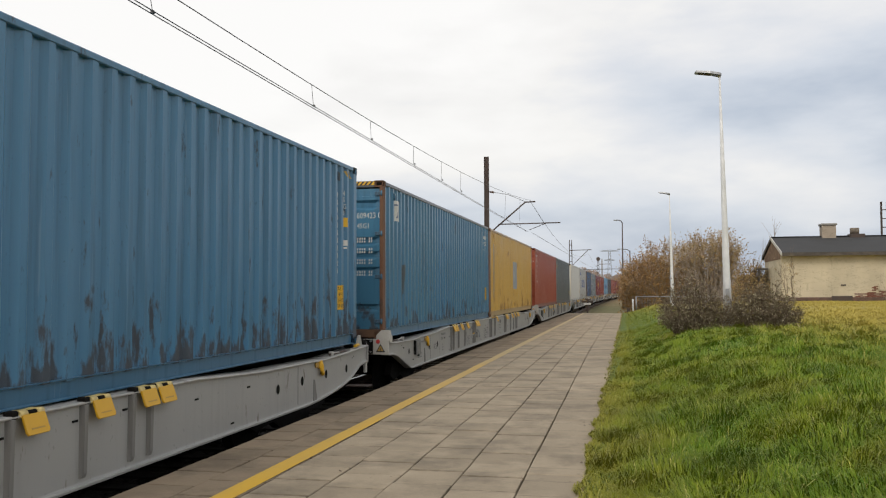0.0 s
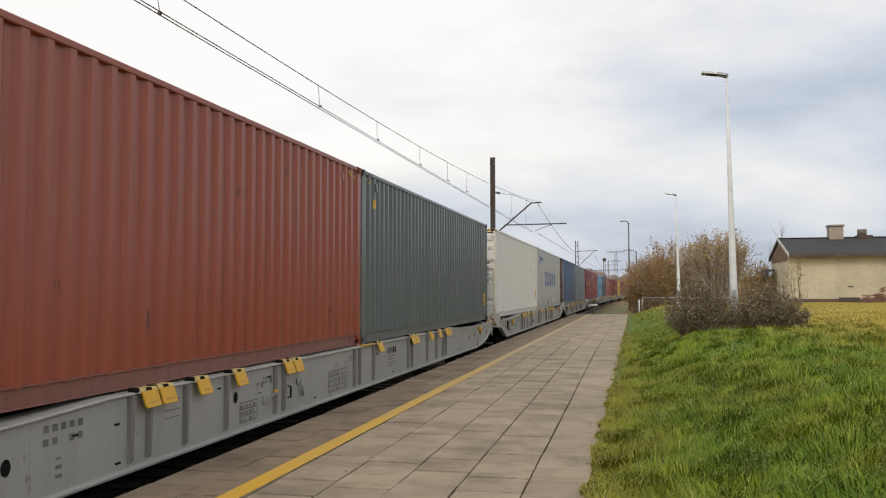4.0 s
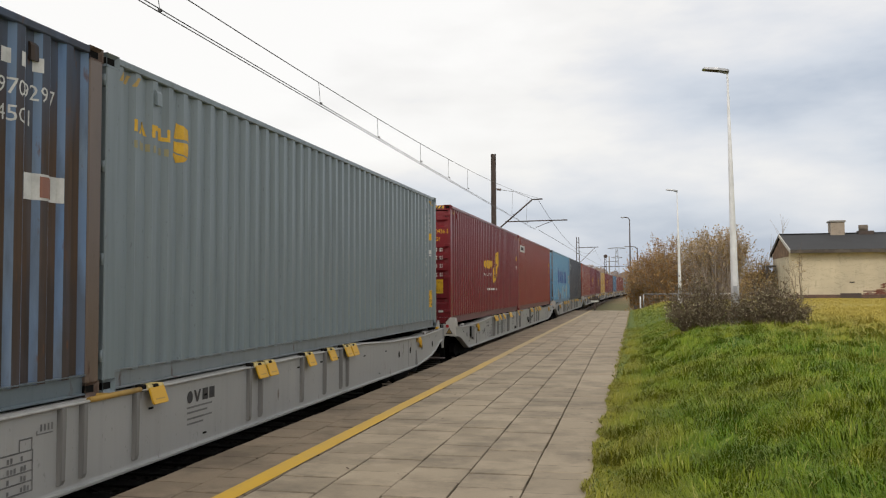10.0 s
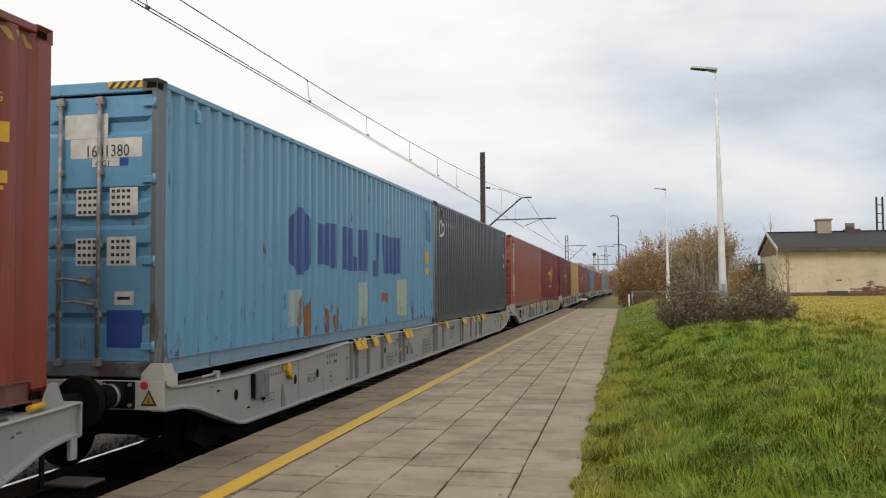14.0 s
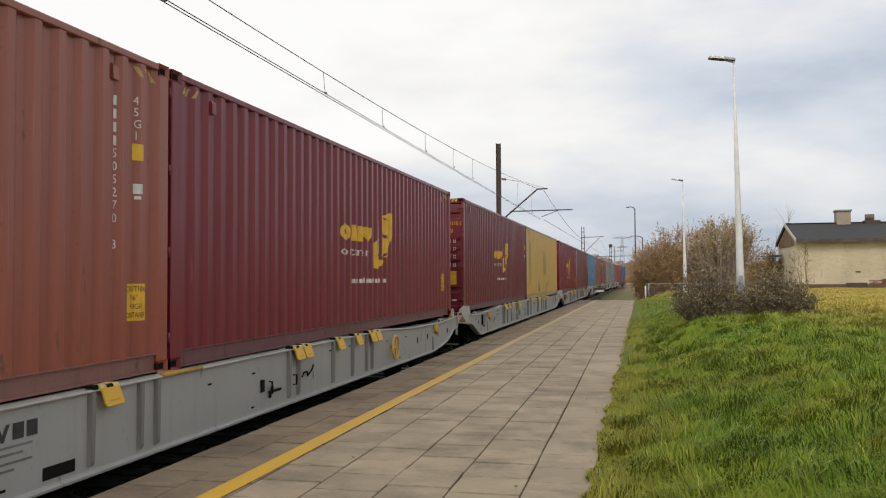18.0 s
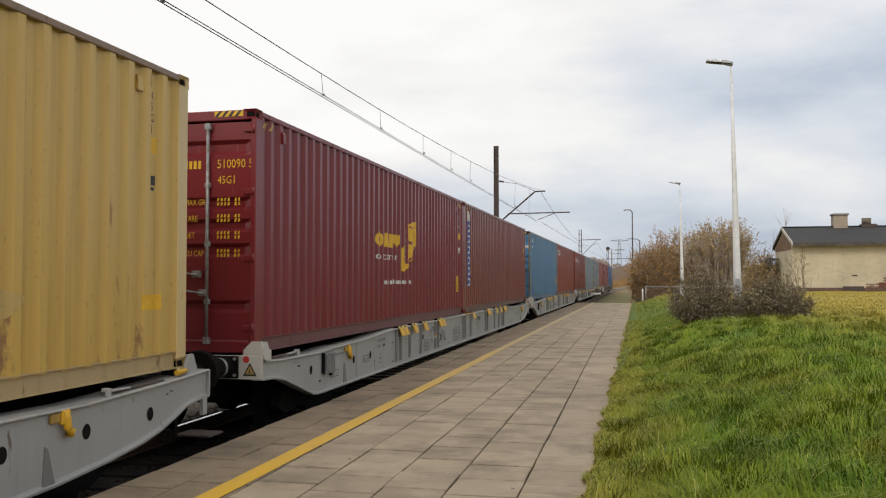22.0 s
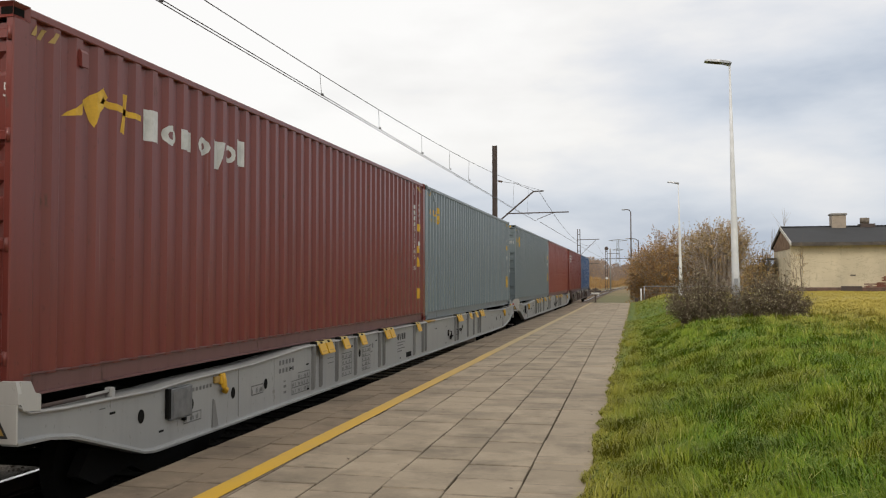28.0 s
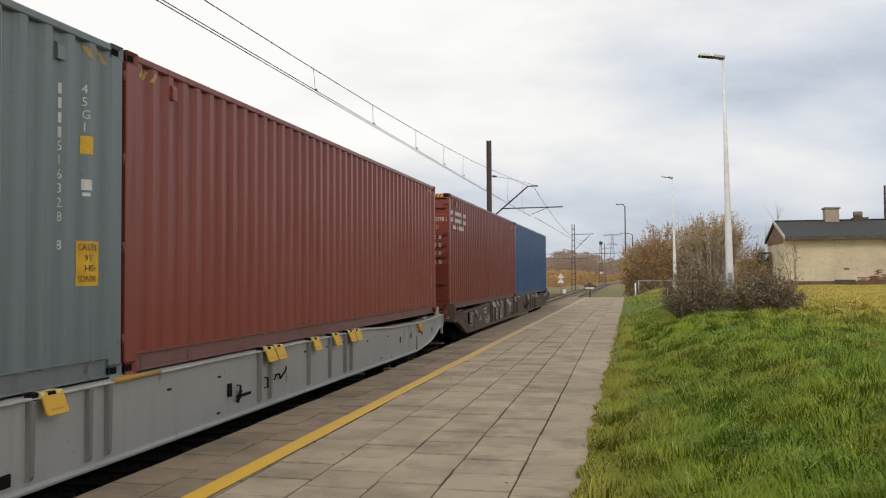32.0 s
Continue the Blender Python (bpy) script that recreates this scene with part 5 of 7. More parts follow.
    box(bar, 1.20, 1.33, -0.06, 0.02, 1.15, 1.19, bevel=0.01)
    part("centre_bar", bar, M["spigot_hinge"] if not dark else yellow, w)
    seat = mesh_of("container_seat", boxbm(-0.07, 0.07, -0.07, 0.07, 1.03, DECK - 0.001, bevel=0.01))
    for u in (-12.1, -0.12, 0.12, 12.1):
        for sx in (-1, 1):
            part("container_seat", seat, M["black"], w).location = (sx * 1.13, u, 0)
    # details on the sill that faces the platform
    # flat black discs: the shade inside the holes put into colour
    disc = bmesh.new()
    bmesh.ops.create_circle(disc, cap_ends=True, segments=18, radius=0.050, matrix=Matrix.Rotation(radians(90), 4, "Y") @ Matrix.Diagonal((1.25, 1, 1, 1)))
    disc = mesh_of("access_hole", disc)
    for u, z in ((-10.68, 0.845), (-9.82, 0.83), (-8.93, 0.825), (-8.10, 0.825), (-4.62, 0.89), (8.84, 0.825), (9.64, 0.845), (10.56, 0.85), (11.46, 0.85)):
        part("access_hole", disc, M["black"], w).location = (1.3035, u, z)
    cab_bm = bmesh.new()
    box(cab_bm, 1.300, 1.350, -10.25, -9.87, 0.735, 1.030, bevel=0.008)
    cab = part("lamp_box", cab_bm, surface("box_grey", (0.125, 0.13, 0.135), (0.10, 0.105, 0.11), 9, 0.5), w, "dark grey steel box")
    part("box_bracket", boxbm(1.300, 1.345, -10.29, -10.252, 0.76, 1.035, bevel=0.004), M["black"], cab)
    part("box_lid", boxbm(1.3505, 1.356, -10.23, -9.89, 0.755, 1.012, bevel=0.002), surface("lid_grey", (0.15, 0.155, 0.16), None, 9, 0.45), cab)
    part("catch", boxbm(1.300, 1.34, -10.0, -9.96, 0.70, 0.738, bevel=0.004), M["black"], cab)
    for u in (-9.23, 10.26):
        bm = bmesh.new()
        tube(bm, [(1.325, u, 1.06), (1.345, u + 0.005, 1.00), (1.350, u + 0.01, 0.93), (1.345, u + 0.03, 0.885), (1.335, u + 0.06, 0.875), (1.332, u + 0.085, 0.905)], 0.032, 8)
        box(bm, 1.300, 1.350, u - 0.045, u + 0.055, 0.955, 1.070, bevel=0.014)
        part("rope_hook", bm, M["spigot"] if not dark else yellow, w, "yellow rope hook")
        part("hook_stay", boxbm(1.301, 1.33, u - 0.15, u - 0.047, 0.98, 1.05, bevel=0.006), M["spigot_hinge"] if not dark else yellow, w)
    for u in (-8.80, 9.50):
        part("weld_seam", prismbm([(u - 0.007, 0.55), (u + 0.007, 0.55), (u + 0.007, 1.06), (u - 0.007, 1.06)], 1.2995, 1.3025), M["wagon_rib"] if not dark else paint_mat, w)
    for u in (-9.40, 10.05):
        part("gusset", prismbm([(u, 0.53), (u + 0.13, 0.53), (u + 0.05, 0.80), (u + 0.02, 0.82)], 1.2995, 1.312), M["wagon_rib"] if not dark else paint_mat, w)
    part("web_patch", prismbm([(-7.86, 0.55), (-7.80, 0.55), (-7.70, 1.09), (-7.86, 1.09)], 1.2995, 1.303), paint_mat, w)
    if turned:
        bm = bmesh.new()
        box(bm, 1.301, 1.330, -2.92, -2.80, 0.86, 0.93, bevel=0.008)
        tube(bm, [(1.335, -2.83, 0.90), (1.345, -2.80, 0.82), (1.345, -2.79, 0.70), (1.345, -2.74, 0.70), (1.345, -2.75, 0.84)], 0.016, 6)
        part("brake_handle", bm, M["galv"], w)
        part("grab_loop", tubebm([(1.31, -3.20, 0.72), (1.35, -3.20, 0.72), (1.35, -3.20, 0.86), (1.31, -3.20, 0.86)], 0.012, 6), M["black"], w)
        tap = bmesh.new()
        box(tap, 1.301, 1.325, -3.92, -3.72, 0.72, 0.82, bevel=0.006)
        tube(tap, [(1.33, -3.72, 0.80), (1.345, -3.62, 0.83)], 0.012, 6)
        tap = part("brake_valve", tap, M["galv"], w)
        part("valve_knob", tubebm([(1.335, -3.635, 0.835), (1.335, -3.590, 0.850)], 0.022, 8), M["yellow_mark"], tap, "yellow valve knob")
    else:
        bm = bmesh.new()
        tube(bm, [(1.312, 2.02, 0.70), (1.350, 2.02, 0.70), (1.350, 2.02, 0.84), (1.312, 2.02, 0.84)], 0.012, 6)
        tube(bm, [(1.335, 1.98, 0.66), (1.335, 2.06, 0.78)], 0.02, 6)
        box(bm, 1.301, 1.315, 2.02, 2.36, 0.70, 0.73)
        box(bm, 1.301, 1.32, 1.80, 1.88, 0.74, 0.88)
        part("brake_handle", bm, M["black"], w)
        part("grab_loop", tubebm([(1.31, 2.74, 0.72), (1.35, 2.74, 0.72), (1.35, 2.74, 0.84), (1.31, 2.74, 0.84)], 0.012, 6), M["black"], w)
        part("release_lever", tubebm([(1.31, 3.02, 0.78), (1.335, 3.02, 0.84), (1.335, 3.12, 0.84), (1.335, 3.14, 0.78), (1.345, 3.28, 0.86), (1.345, 3.31, 0.91)], 0.012, 6), M["black"], w)
        part("data_slot", boxbm(1.3005, 1.308, -1.84, -1.48, 0.575, 0.670, bevel=0.002), M["black"], w)
    # thin black bars: the shade inside the slots put into colour
    bm = bmesh.new()
    for u, z in ((0.62, 0.98), (1.62, 0.98), (1.60, 0.60), (-11.1, 0.94), (-10.35, 0.66), (-5.85, 1.03), (-5.0, 1.03), (-3.75, 1.03), (4.05, 1.03), (4.87, 1.03), (5.55, 1.03), (6.8, 0.96), (7.6, 0.60), (-2.25, 0.60), (8.0, 0.95), (-6.80, 0.93), (-6.78, 0.60), (-7.35, 0.93)):
        box(bm, 1.300, 1.3065, u - 0.035, u + 0.035, z - 0.009, z + 0.009)
    tagged(part("drain_slot", bm, M["black"], w), kind="stuff")
    # print on the sill: grids of plain bars
    rng = random.Random(17)

    def grid(u, z, cols, rows, cw, ch, skip=0):
        out = []
        for j in range(rows):
            for i in range(cols):
                if j == rows - 1 and i < skip:
                    continue
                for k in range(rng.choice((1, 2, 3))):
                    a = u + (i + 0.14 + 0.25 * k) * cw
                    out.append(rect(a, a + 0.16 * cw, z + (j + 0.22) * ch, z + (j + rng.uniform(0.6, 0.8)) * ch))
        for i in range(cols + 1):
            if i in (0, cols):
                out.append(rect(u + i * cw, u + i * cw + 0.012, z, z + (rows - (1 if i == 0 and skip else 0)) * ch))
        for j in range(rows + 1):
            out.append(rect(u + (skip * cw if j == rows else 0), u + cols * cw + 0.012, z + j * ch, z + j * ch + 0.012))
        return out
    bm = bmesh.new()
    shapes = (grid(-4.52, 0.585, 4, 3, 0.11, 0.072) if turned else grid(-7.33, 0.585, 6, 3, 0.098, 0.085, 2) + grid(-5.45, 0.61, 3, 4, 0.145, 0.083) + grid(-4.50, 0.60, 3, 5, 0.138, 0.072)) + grid(-8.48, 0.73, 3, 1, 0.10, 0.10) + grid(-9.96, 0.655, 3, 1, 0.11, 0.085)
    if turned:
        shapes += grid(-1.74, 0.60, 3, 4, 0.136, 0.072) + grid(-1.33, 0.60, 3, 4, 0.136, 0.072) + [rect(a, a + 0.012, 0.888, 0.975) for a in (-1.47, -1.34, -1.06, -0.932)] + [rect(a, a + 0.14, 0.975, 0.987) for a in (-1.47, -1.06)]
        shapes += [rect(-0.88, -0.70, 0.985, 0.995), rect(-0.88, -0.87, 0.985, 1.02)] + [rect(-0.84 + 0.04 * i, -0.82 + 0.04 * i, 1.01, 1.06) for i in range(4)]
        shapes += [oval(-3.70, 1.0, 0.045, 0.055, 14)] + [rect(-3.92 + 0.05 * i, -3.89 + 0.05 * i, z, z + 0.03) for z in (0.96, 1.01) for i in range(3)]
    shapes += [rect(-7.72 + 0.10 * i, -7.66 + 0.10 * i, z, z + 0.055) for z in (0.90, 1.0) for i in range(5) if rng.random() < 0.8] + [rect(-7.58, -7.50, 0.64, 0.67), rect(-7.58, -7.50, 0.71, 0.74), rect(-7.58, -7.52, 0.78, 0.80)]
    shapes += [rect(-9.80 + 0.07 * i, -9.76 + 0.07 * i, 0.95, 0.985) for i in range(6)] + [oval(-3.95, 0.96, 0.035, 0.045, 12), rect(-4.12, -4.02, 0.97, 0.985), rect(-4.06, -3.94, 0.86, 0.875)]
    at = 3.70 if turned else 0.0
    shapes += [rect(at - 2.45, at - 2.45 + f, z, z + 0.018) for f, z in ((0.50, 0.88), (0.40, 0.83), (0.50, 0.77), (0.32, 0.72))]
    shapes += [rect(11.72, 11.76, 0.98, 1.0), rect(11.78, 11.84, 1.0, 1.02), rect(-11.28, -11.20, 0.99, 1.0), rect(-6.05, -5.80, 0.86, 0.87), rect(-6.05, -5.80, 0.93, 0.94)]
    for sh in shapes:
        f = bm.faces.new([bm.verts.new((1.3035, y, z)) for y, z in sh])
        f.normal_update()
        if f.normal.x < 0:
            f.normal_flip()
    mark = bmesh.new()
    for sh in (oval(-2.395, 0.99, 0.055, 0.060, 14), [(-2.32, 1.05), (-2.285, 1.05), (-2.25, 0.98), (-2.215, 1.05), (-2.18, 1.05), (-2.235, 0.93), (-2.265, 0.93)], rect(-2.15, -2.04, 0.935, 1.05), rect(-2.01, -1.90, 0.935, 1.05)):
        mark.faces.new([mark.verts.new((1.3040, y + at, z)) for y, z in sh])
    tagged(part("owner_mark", mark, M["black_mark"] if not dark else M["white_mark"], w, "small dark owner's mark"), kind="stuff")
    tagged(part("sill_print", bm, M["sill_mark"] if not dark else M["white_mark"], w), kind="stuff")
    # end plates, corner blocks, buffers
    headgrey = paint_mat if dark else M["headstock"]
    hinder = paint_mat if dark else M["wagon_grey"]
    FRONT, REAR = -12.27, 12.49
    for sy, ye, z0, z1 in ((-1, FRONT, 0.895, 1.172), (1, REAR, 0.875, 1.145)):
        hs = part("headstock", boxbm(-1.338, 1.338, *sorted((ye, ye - sy * 0.018)), z0, z1, bevel=0.004), headgrey if sy < 0 else hinder, w, "pale beige headstock" if sy < 0 else "grey rear headstock")
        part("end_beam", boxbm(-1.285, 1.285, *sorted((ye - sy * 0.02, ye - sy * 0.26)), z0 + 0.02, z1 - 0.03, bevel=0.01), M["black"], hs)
        for sx in (-1, 1):
            if sy < 0:
                bm = prism_xz([(sx * 1.10, 1.174), (sx * 1.10, 1.235), (sx * 1.20, 1.335), (sx * 1.325, 1.335), (sx * 1.345, 1.25), (sx * 1.345, 1.174)], FRONT + 0.002, FRONT + 0.040)
                blk = part("corner_block", bm, headgrey, hs, "pale container corner block")
                part("block_side", prismbm([(FRONT + 0.042, 1.174), (FRONT + 0.042, 1.333), (-12.13, 1.325), (-12.08, 1.24), (-12.02, 1.22), (-12.02, 1.10), (-12.2, 1.12)], *sorted((sx * 1.235, sx * 1.338))), headgrey, blk)
            else:
                part("corner_block", prismbm([(12.10, 1.136), (12.20, 1.315), (12.265, 1.32), (12.33, 1.19), (12.36, 1.136)], *sorted((sx * 1.235, sx * 1.272))), hinder, hs, "upright pale corner fin")
                part("handle", tubebm([(sx * 1.29, 11.92, 1.165), (sx * 1.29, 12.09, 1.175)], 0.026, 8), yellow, hs, "yellow locking handle")
                part("jacking_leg", boxbm(*sorted((sx * 1.29, sx * 1.332)), 12.36, 12.44, 0.70, 0.874, bevel=0.006), hinder, hs)
            bm = bmesh.new()
            y0 = ye
            box(bm, sx * 0.875 - 0.17, sx * 0.875 + 0.17, *sorted((y0, y0 + sy * 0.03)), 0.91, 1.165, bevel=0.008)
            tube(bm, [(sx * 0.875, y0, 1.045), (sx * 0.875, y0 + sy * 0.36, 1.045)], 0.112, 18)
            tube(bm, [(sx * 0.875, y0 + sy * 0.34, 1.045), (sx * 0.875, y0 + sy * 0.57, 1.045)], 0.092, 18)
            buf = part("buffer", bm, M["black"], hs, "greasy black buffer")
            bm = bmesh.new()
            bmesh.ops.create_cone(bm, cap_ends=True, segments=28, radius1=0.235, radius2=0.225, depth=0.032, matrix=Matrix.Translation((sx * 0.875, y0 + sy * 0.588, 1.045)) @ Matrix.Rotation(radians(90), 4, "X"))
            part("buffer_head", bm, M["black"], buf)
            bm = bmesh.new()
            for dx in (-0.135, 0.135):
                for dz in (-0.095, 0.095):
                    tube(bm, [(sx * 0.875 + dx, y0 + sy * 0.03, 1.040 + dz), (sx * 0.875 + dx, y0 + sy * 0.055, 1.040 + dz)], 0.018, 6)
            tube(bm, [(sx * 0.875, y0 + sy * 0.15, 1.045), (sx * 0.875, y0 + sy * 0.20, 1.045)], 0.1135, 18)
            part("buffer_bolts", bm, M["galv"], buf, "worn bright bolts and ring")
        bm = bmesh.new()
        tube(bm, [(0, ye, 1.0), (0, ye + sy * 0.42, 1.0), (0.03, ye + sy * 0.47, 0.9), (0, ye + sy * 0.40, 0.82)], 0.05, 8)
        part("draw_hook", bm, M["black"], hs)
        for x in (-0.35, 0.35):
            part("brake_hose", tubebm([(x, ye, 0.86), (x, ye + sy * 0.3, 0.74), (x * 0.7, ye + sy * 0.55, 0.60)], 0.028, 8), M["black"], hs)
    st = part("shunter_step", boxbm(0.88, 1.27, REAR + 0.12, REAR + 0.42, 0.425, 0.45, bevel=0.006), M["dark_steel"], w, "dark steel shunter's step")
    part("step_hanger", boxbm(0.885, 0.90, REAR + 0.08, REAR + 0.13, 0.42, 0.90), M["black"], st)
    disc2 = bmesh.new()
    bmesh.ops.create_cone(disc2, cap_ends=True, segments=18, radius1=0.040, radius2=0.036, depth=0.012, matrix=Matrix.Translation((1.135, FRONT - 0.007, 1.128)) @ Matrix.Rotation(radians(90), 4, "X"))
    part("reflector", disc2, M["red_mark"], w, "small round red reflector")

    def triangle(y, s):
        bm = bmesh.new()
        bm.faces.new([bm.verts.new((1.185 + x * s, y, 0.998 + z * s)) for x, z in ((-0.088, -0.062), (0.088, -0.062), (0.0, 0.092))])
        return bm
    t = part("warning_triangle", triangle(FRONT - 0.004, 1.0), M["black_mark"], w, "black-edged yellow warning triangle")
    part("triangle_field", triangle(FRONT - 0.008, 0.66), M["spigot_hinge"], t)
    bolt = bmesh.new()
    bolt.faces.new([bolt.verts.new((1.185 + x, FRONT - 0.011, 0.985 + z)) for x, z in ((-0.008, -0.018), (0.010, -0.018), (0.002, 0.035), (-0.006, 0.012))])
    part("triangle_sign", bolt, M["black_mark"], t)
    for u, d in ((-11.55, 1), (11.3, -1)):
        part("deck_rod", tubebm([(1.27, u - 0.5, 1.115), (1.27, u + 0.42, 1.115)], 0.018, 6), M["dark_steel"], w)
        rod = bmesh.new()
        tube(rod, [(1.275, u + 0.12 * d, 1.118), (1.275, u + 0.44 * d, 1.125)], 0.015, 6)
        box(rod, 1.24, 1.31, *sorted((u + 0.42 * d, u + 0.48 * d)), 1.06, 1.155, bevel=0.010)
        part("rod_bracket", rod, M["wagon_edge"] if not dark else paint_mat, w)
    # frame, bogies and wheels: the shade under the wagon is in their black
    beam = bmesh.new()
    box(beam, -0.28, 0.28, -12.0, 12.2, 0.55, 1.0)
    for u in (-10, -7.5, -5, -2.5, 0, 2.5, 5, 7.5, 10):
        box(beam, -1.28, 1.28, u - 0.1, u + 0.1, 0.7, 1.0)
    box(beam, -1.28, 1.28, 11.6, 12.46, 1.075, 1.10)
    box(beam, -1.28, 1.28, -12.2, -11.4, 1.035, 1.058)
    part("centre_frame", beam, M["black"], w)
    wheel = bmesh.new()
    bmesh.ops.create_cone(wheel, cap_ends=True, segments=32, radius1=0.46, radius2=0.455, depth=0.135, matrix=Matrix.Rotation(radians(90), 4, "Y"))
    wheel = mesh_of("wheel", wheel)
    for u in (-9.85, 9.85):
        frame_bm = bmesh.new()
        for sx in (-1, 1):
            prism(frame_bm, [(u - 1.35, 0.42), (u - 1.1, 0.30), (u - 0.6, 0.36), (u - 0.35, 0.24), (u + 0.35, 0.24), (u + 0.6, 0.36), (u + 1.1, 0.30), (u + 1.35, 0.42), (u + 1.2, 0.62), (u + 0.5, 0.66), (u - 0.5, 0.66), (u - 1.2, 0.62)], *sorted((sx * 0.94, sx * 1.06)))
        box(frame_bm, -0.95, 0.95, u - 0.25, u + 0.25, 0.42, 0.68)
        bogie = part("bogie", frame_bm, M["black"], w, "grimy cast bogie frame, under-train shade in its black")
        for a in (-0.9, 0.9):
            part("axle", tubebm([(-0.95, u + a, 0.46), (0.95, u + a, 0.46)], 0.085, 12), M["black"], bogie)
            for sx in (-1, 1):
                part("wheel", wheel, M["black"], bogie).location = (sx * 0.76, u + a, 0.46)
    return w


SHOE = mesh_of("spigot_shoe", boxbm(-0.06, 0.016, -0.04, 0.032, -0.030, 0.030, bevel=0.008))
TURNED = (1, 2, 3, 4, 6, 8, 9, 10)
WAGONS = []
for _i in range(13):
    _like = [w for _j, w in enumerate(WAGONS) if (_j in TURNED) == (_i in TURNED)]
    WAGONS.append(copy_thing(_like[0], pose(0, 0, 0)) if _like else wagon(M["wagon_grey"], "grey flat wagon carrying containers, yellow folding spigots", turned=_i in TURNED))
WAGONS.append(wagon(M["wagon_dark"], "sooty brown flat wagon at the end of the train", True, paint("rusty_bone", (0.26, 0.21, 0.17), 9, 0.4, 0.8)))


def handwheel(w):
    bm = bmesh.new()
    pts = [(1.40, 7.0 + 0.20 * math.cos(a * math.tau / 20), 0.84 + 0.20 * math.sin(a * math.tau / 20)) for a in range(21)]
    tube(bm, pts, 0.018, 6, cap=False)
    for a in range(4):
        tube(bm, [(1.40, 7.0, 0.84), (1.40, 7.0 + 0.2 * math.cos(a * 1.5708), 0.84 + 0.2 * math.sin(a * 1.5708))], 0.012, 5)
    tube(bm, [(1.298, 7.0, 0.84), (1.42, 7.0, 0.84)], 0.03, 8)
    part("handwheel", bm, M["spigot"], w, "yellow brake handwheel")


handwheel(WAGONS[7])


# ---------------------------------------------------------------- platform lamps
def lamp_post(x, y, group="platform lamps"):
    """White tapered pole with a slim flat lantern on a stub arm that reaches over the platform."""
    z0 = ground_z(x, y) - 0.15
    p = thing("street_lamp", "tall white tapered pole with a flat grey lantern", "street lamp", group, pose(x + 0.09, y, z0, 0, -0.80, 0))
    h = 7.56 - z0
    part("pole", tubebm([(0, 0, 0), (0, 0, h * 0.2), (0, 0, h * 0.6), (0, 0, h)], 0.138, 16, 0.024), M["white_pole"], p)
    part("base_collar", tubebm([(0, 0, 0.1), (0, 0, 0.42)], 0.148, 16, 0.142), M["white_pole"], p)
    part("door_cover", boxbm(-0.05, 0.05, -0.140, -0.12, 0.8, 1.2, bevel=0.006), M["galv"], p)
    bm = bmesh.new()
    tube(bm, [(0.03, 0, h - 0.03), (-0.22, 0, h + 0.05)], 0.034, 8)
    part("arm", bm, M["galv"], p)
    bm = bmesh.new()
    prof = [(-0.70, 0.0, 0.10), (-0.66, 0.035, 0.14), (-0.30, 0.05, 0.155), (-0.05, 0.045, 0.10), (0.02, 0.03, 0.05)]
    rings = []
    for xx, hh, ww in prof:
        rings.append([bm.verts.new((xx, a * ww, b)) for a, b in ((-1, -0.02), (1, -0.02), (0.85, hh), (-0.85, hh))])
    for a, b in zip(rings, rings[1:]):
        for k in range(4):
            bm.faces.new((a[k], a[(k + 1) % 4], b[(k + 1) % 4], b[k]))
    bm.faces.new(rings[0][::-1]), bm.faces.new(rings[-1])
    bmesh.ops.recalc_face_normals(bm, faces=bm.faces)
    head = part("lantern", bm, M["galv"], p, "slim grey lantern")
    head.matrix_basis = pose(0.03, 0, h + 0.03, 0, 9, 0)
    gl = boxbm(-0.60, -0.28, -0.10, 0.10, -0.032, -0.022, bevel=0.004)
    part("lens", gl, M["dark_steel"], head)
    return p


lamp_post(2.57, 24.3)
lamp_post(2.60, 54.2)


def old_lamp(x, y, z, h, reach, r=0.09):
    p = thing("street_lamp", "dark old concrete lamp pole with a small hooked lantern", "street lamp", "old street lamps", pose(x, y, z))
    part("pole", tubebm([(0, 0, 0), (0, 0, h)], r * 1.4, 10, r * 0.7), M["dark_steel"], p)
    part("arm", tubebm([(0, 0, h - 0.1), (-reach * 0.3, 0, h + 0.15), (-reach, 0, h + 0.22)], 0.05, 6), M["dark_steel"], p)
    bm = bmesh.new()
    bmesh.ops.create_uvsphere(bm, u_segments=10, v_segments=6, radius=0.15, matrix=Matrix.Translation((-reach - 0.2, 0, h + 0.2)) @ Matrix.Diagonal((1.6, 0.8, 0.5, 1)))
    part("lantern", bm, M["galv"], p)


old_lamp(-0.5, 90, -0.5, 9.2, 0.5, 0.075)
old_lamp(0.30, 112, -0.5, 7.2, 1.2)


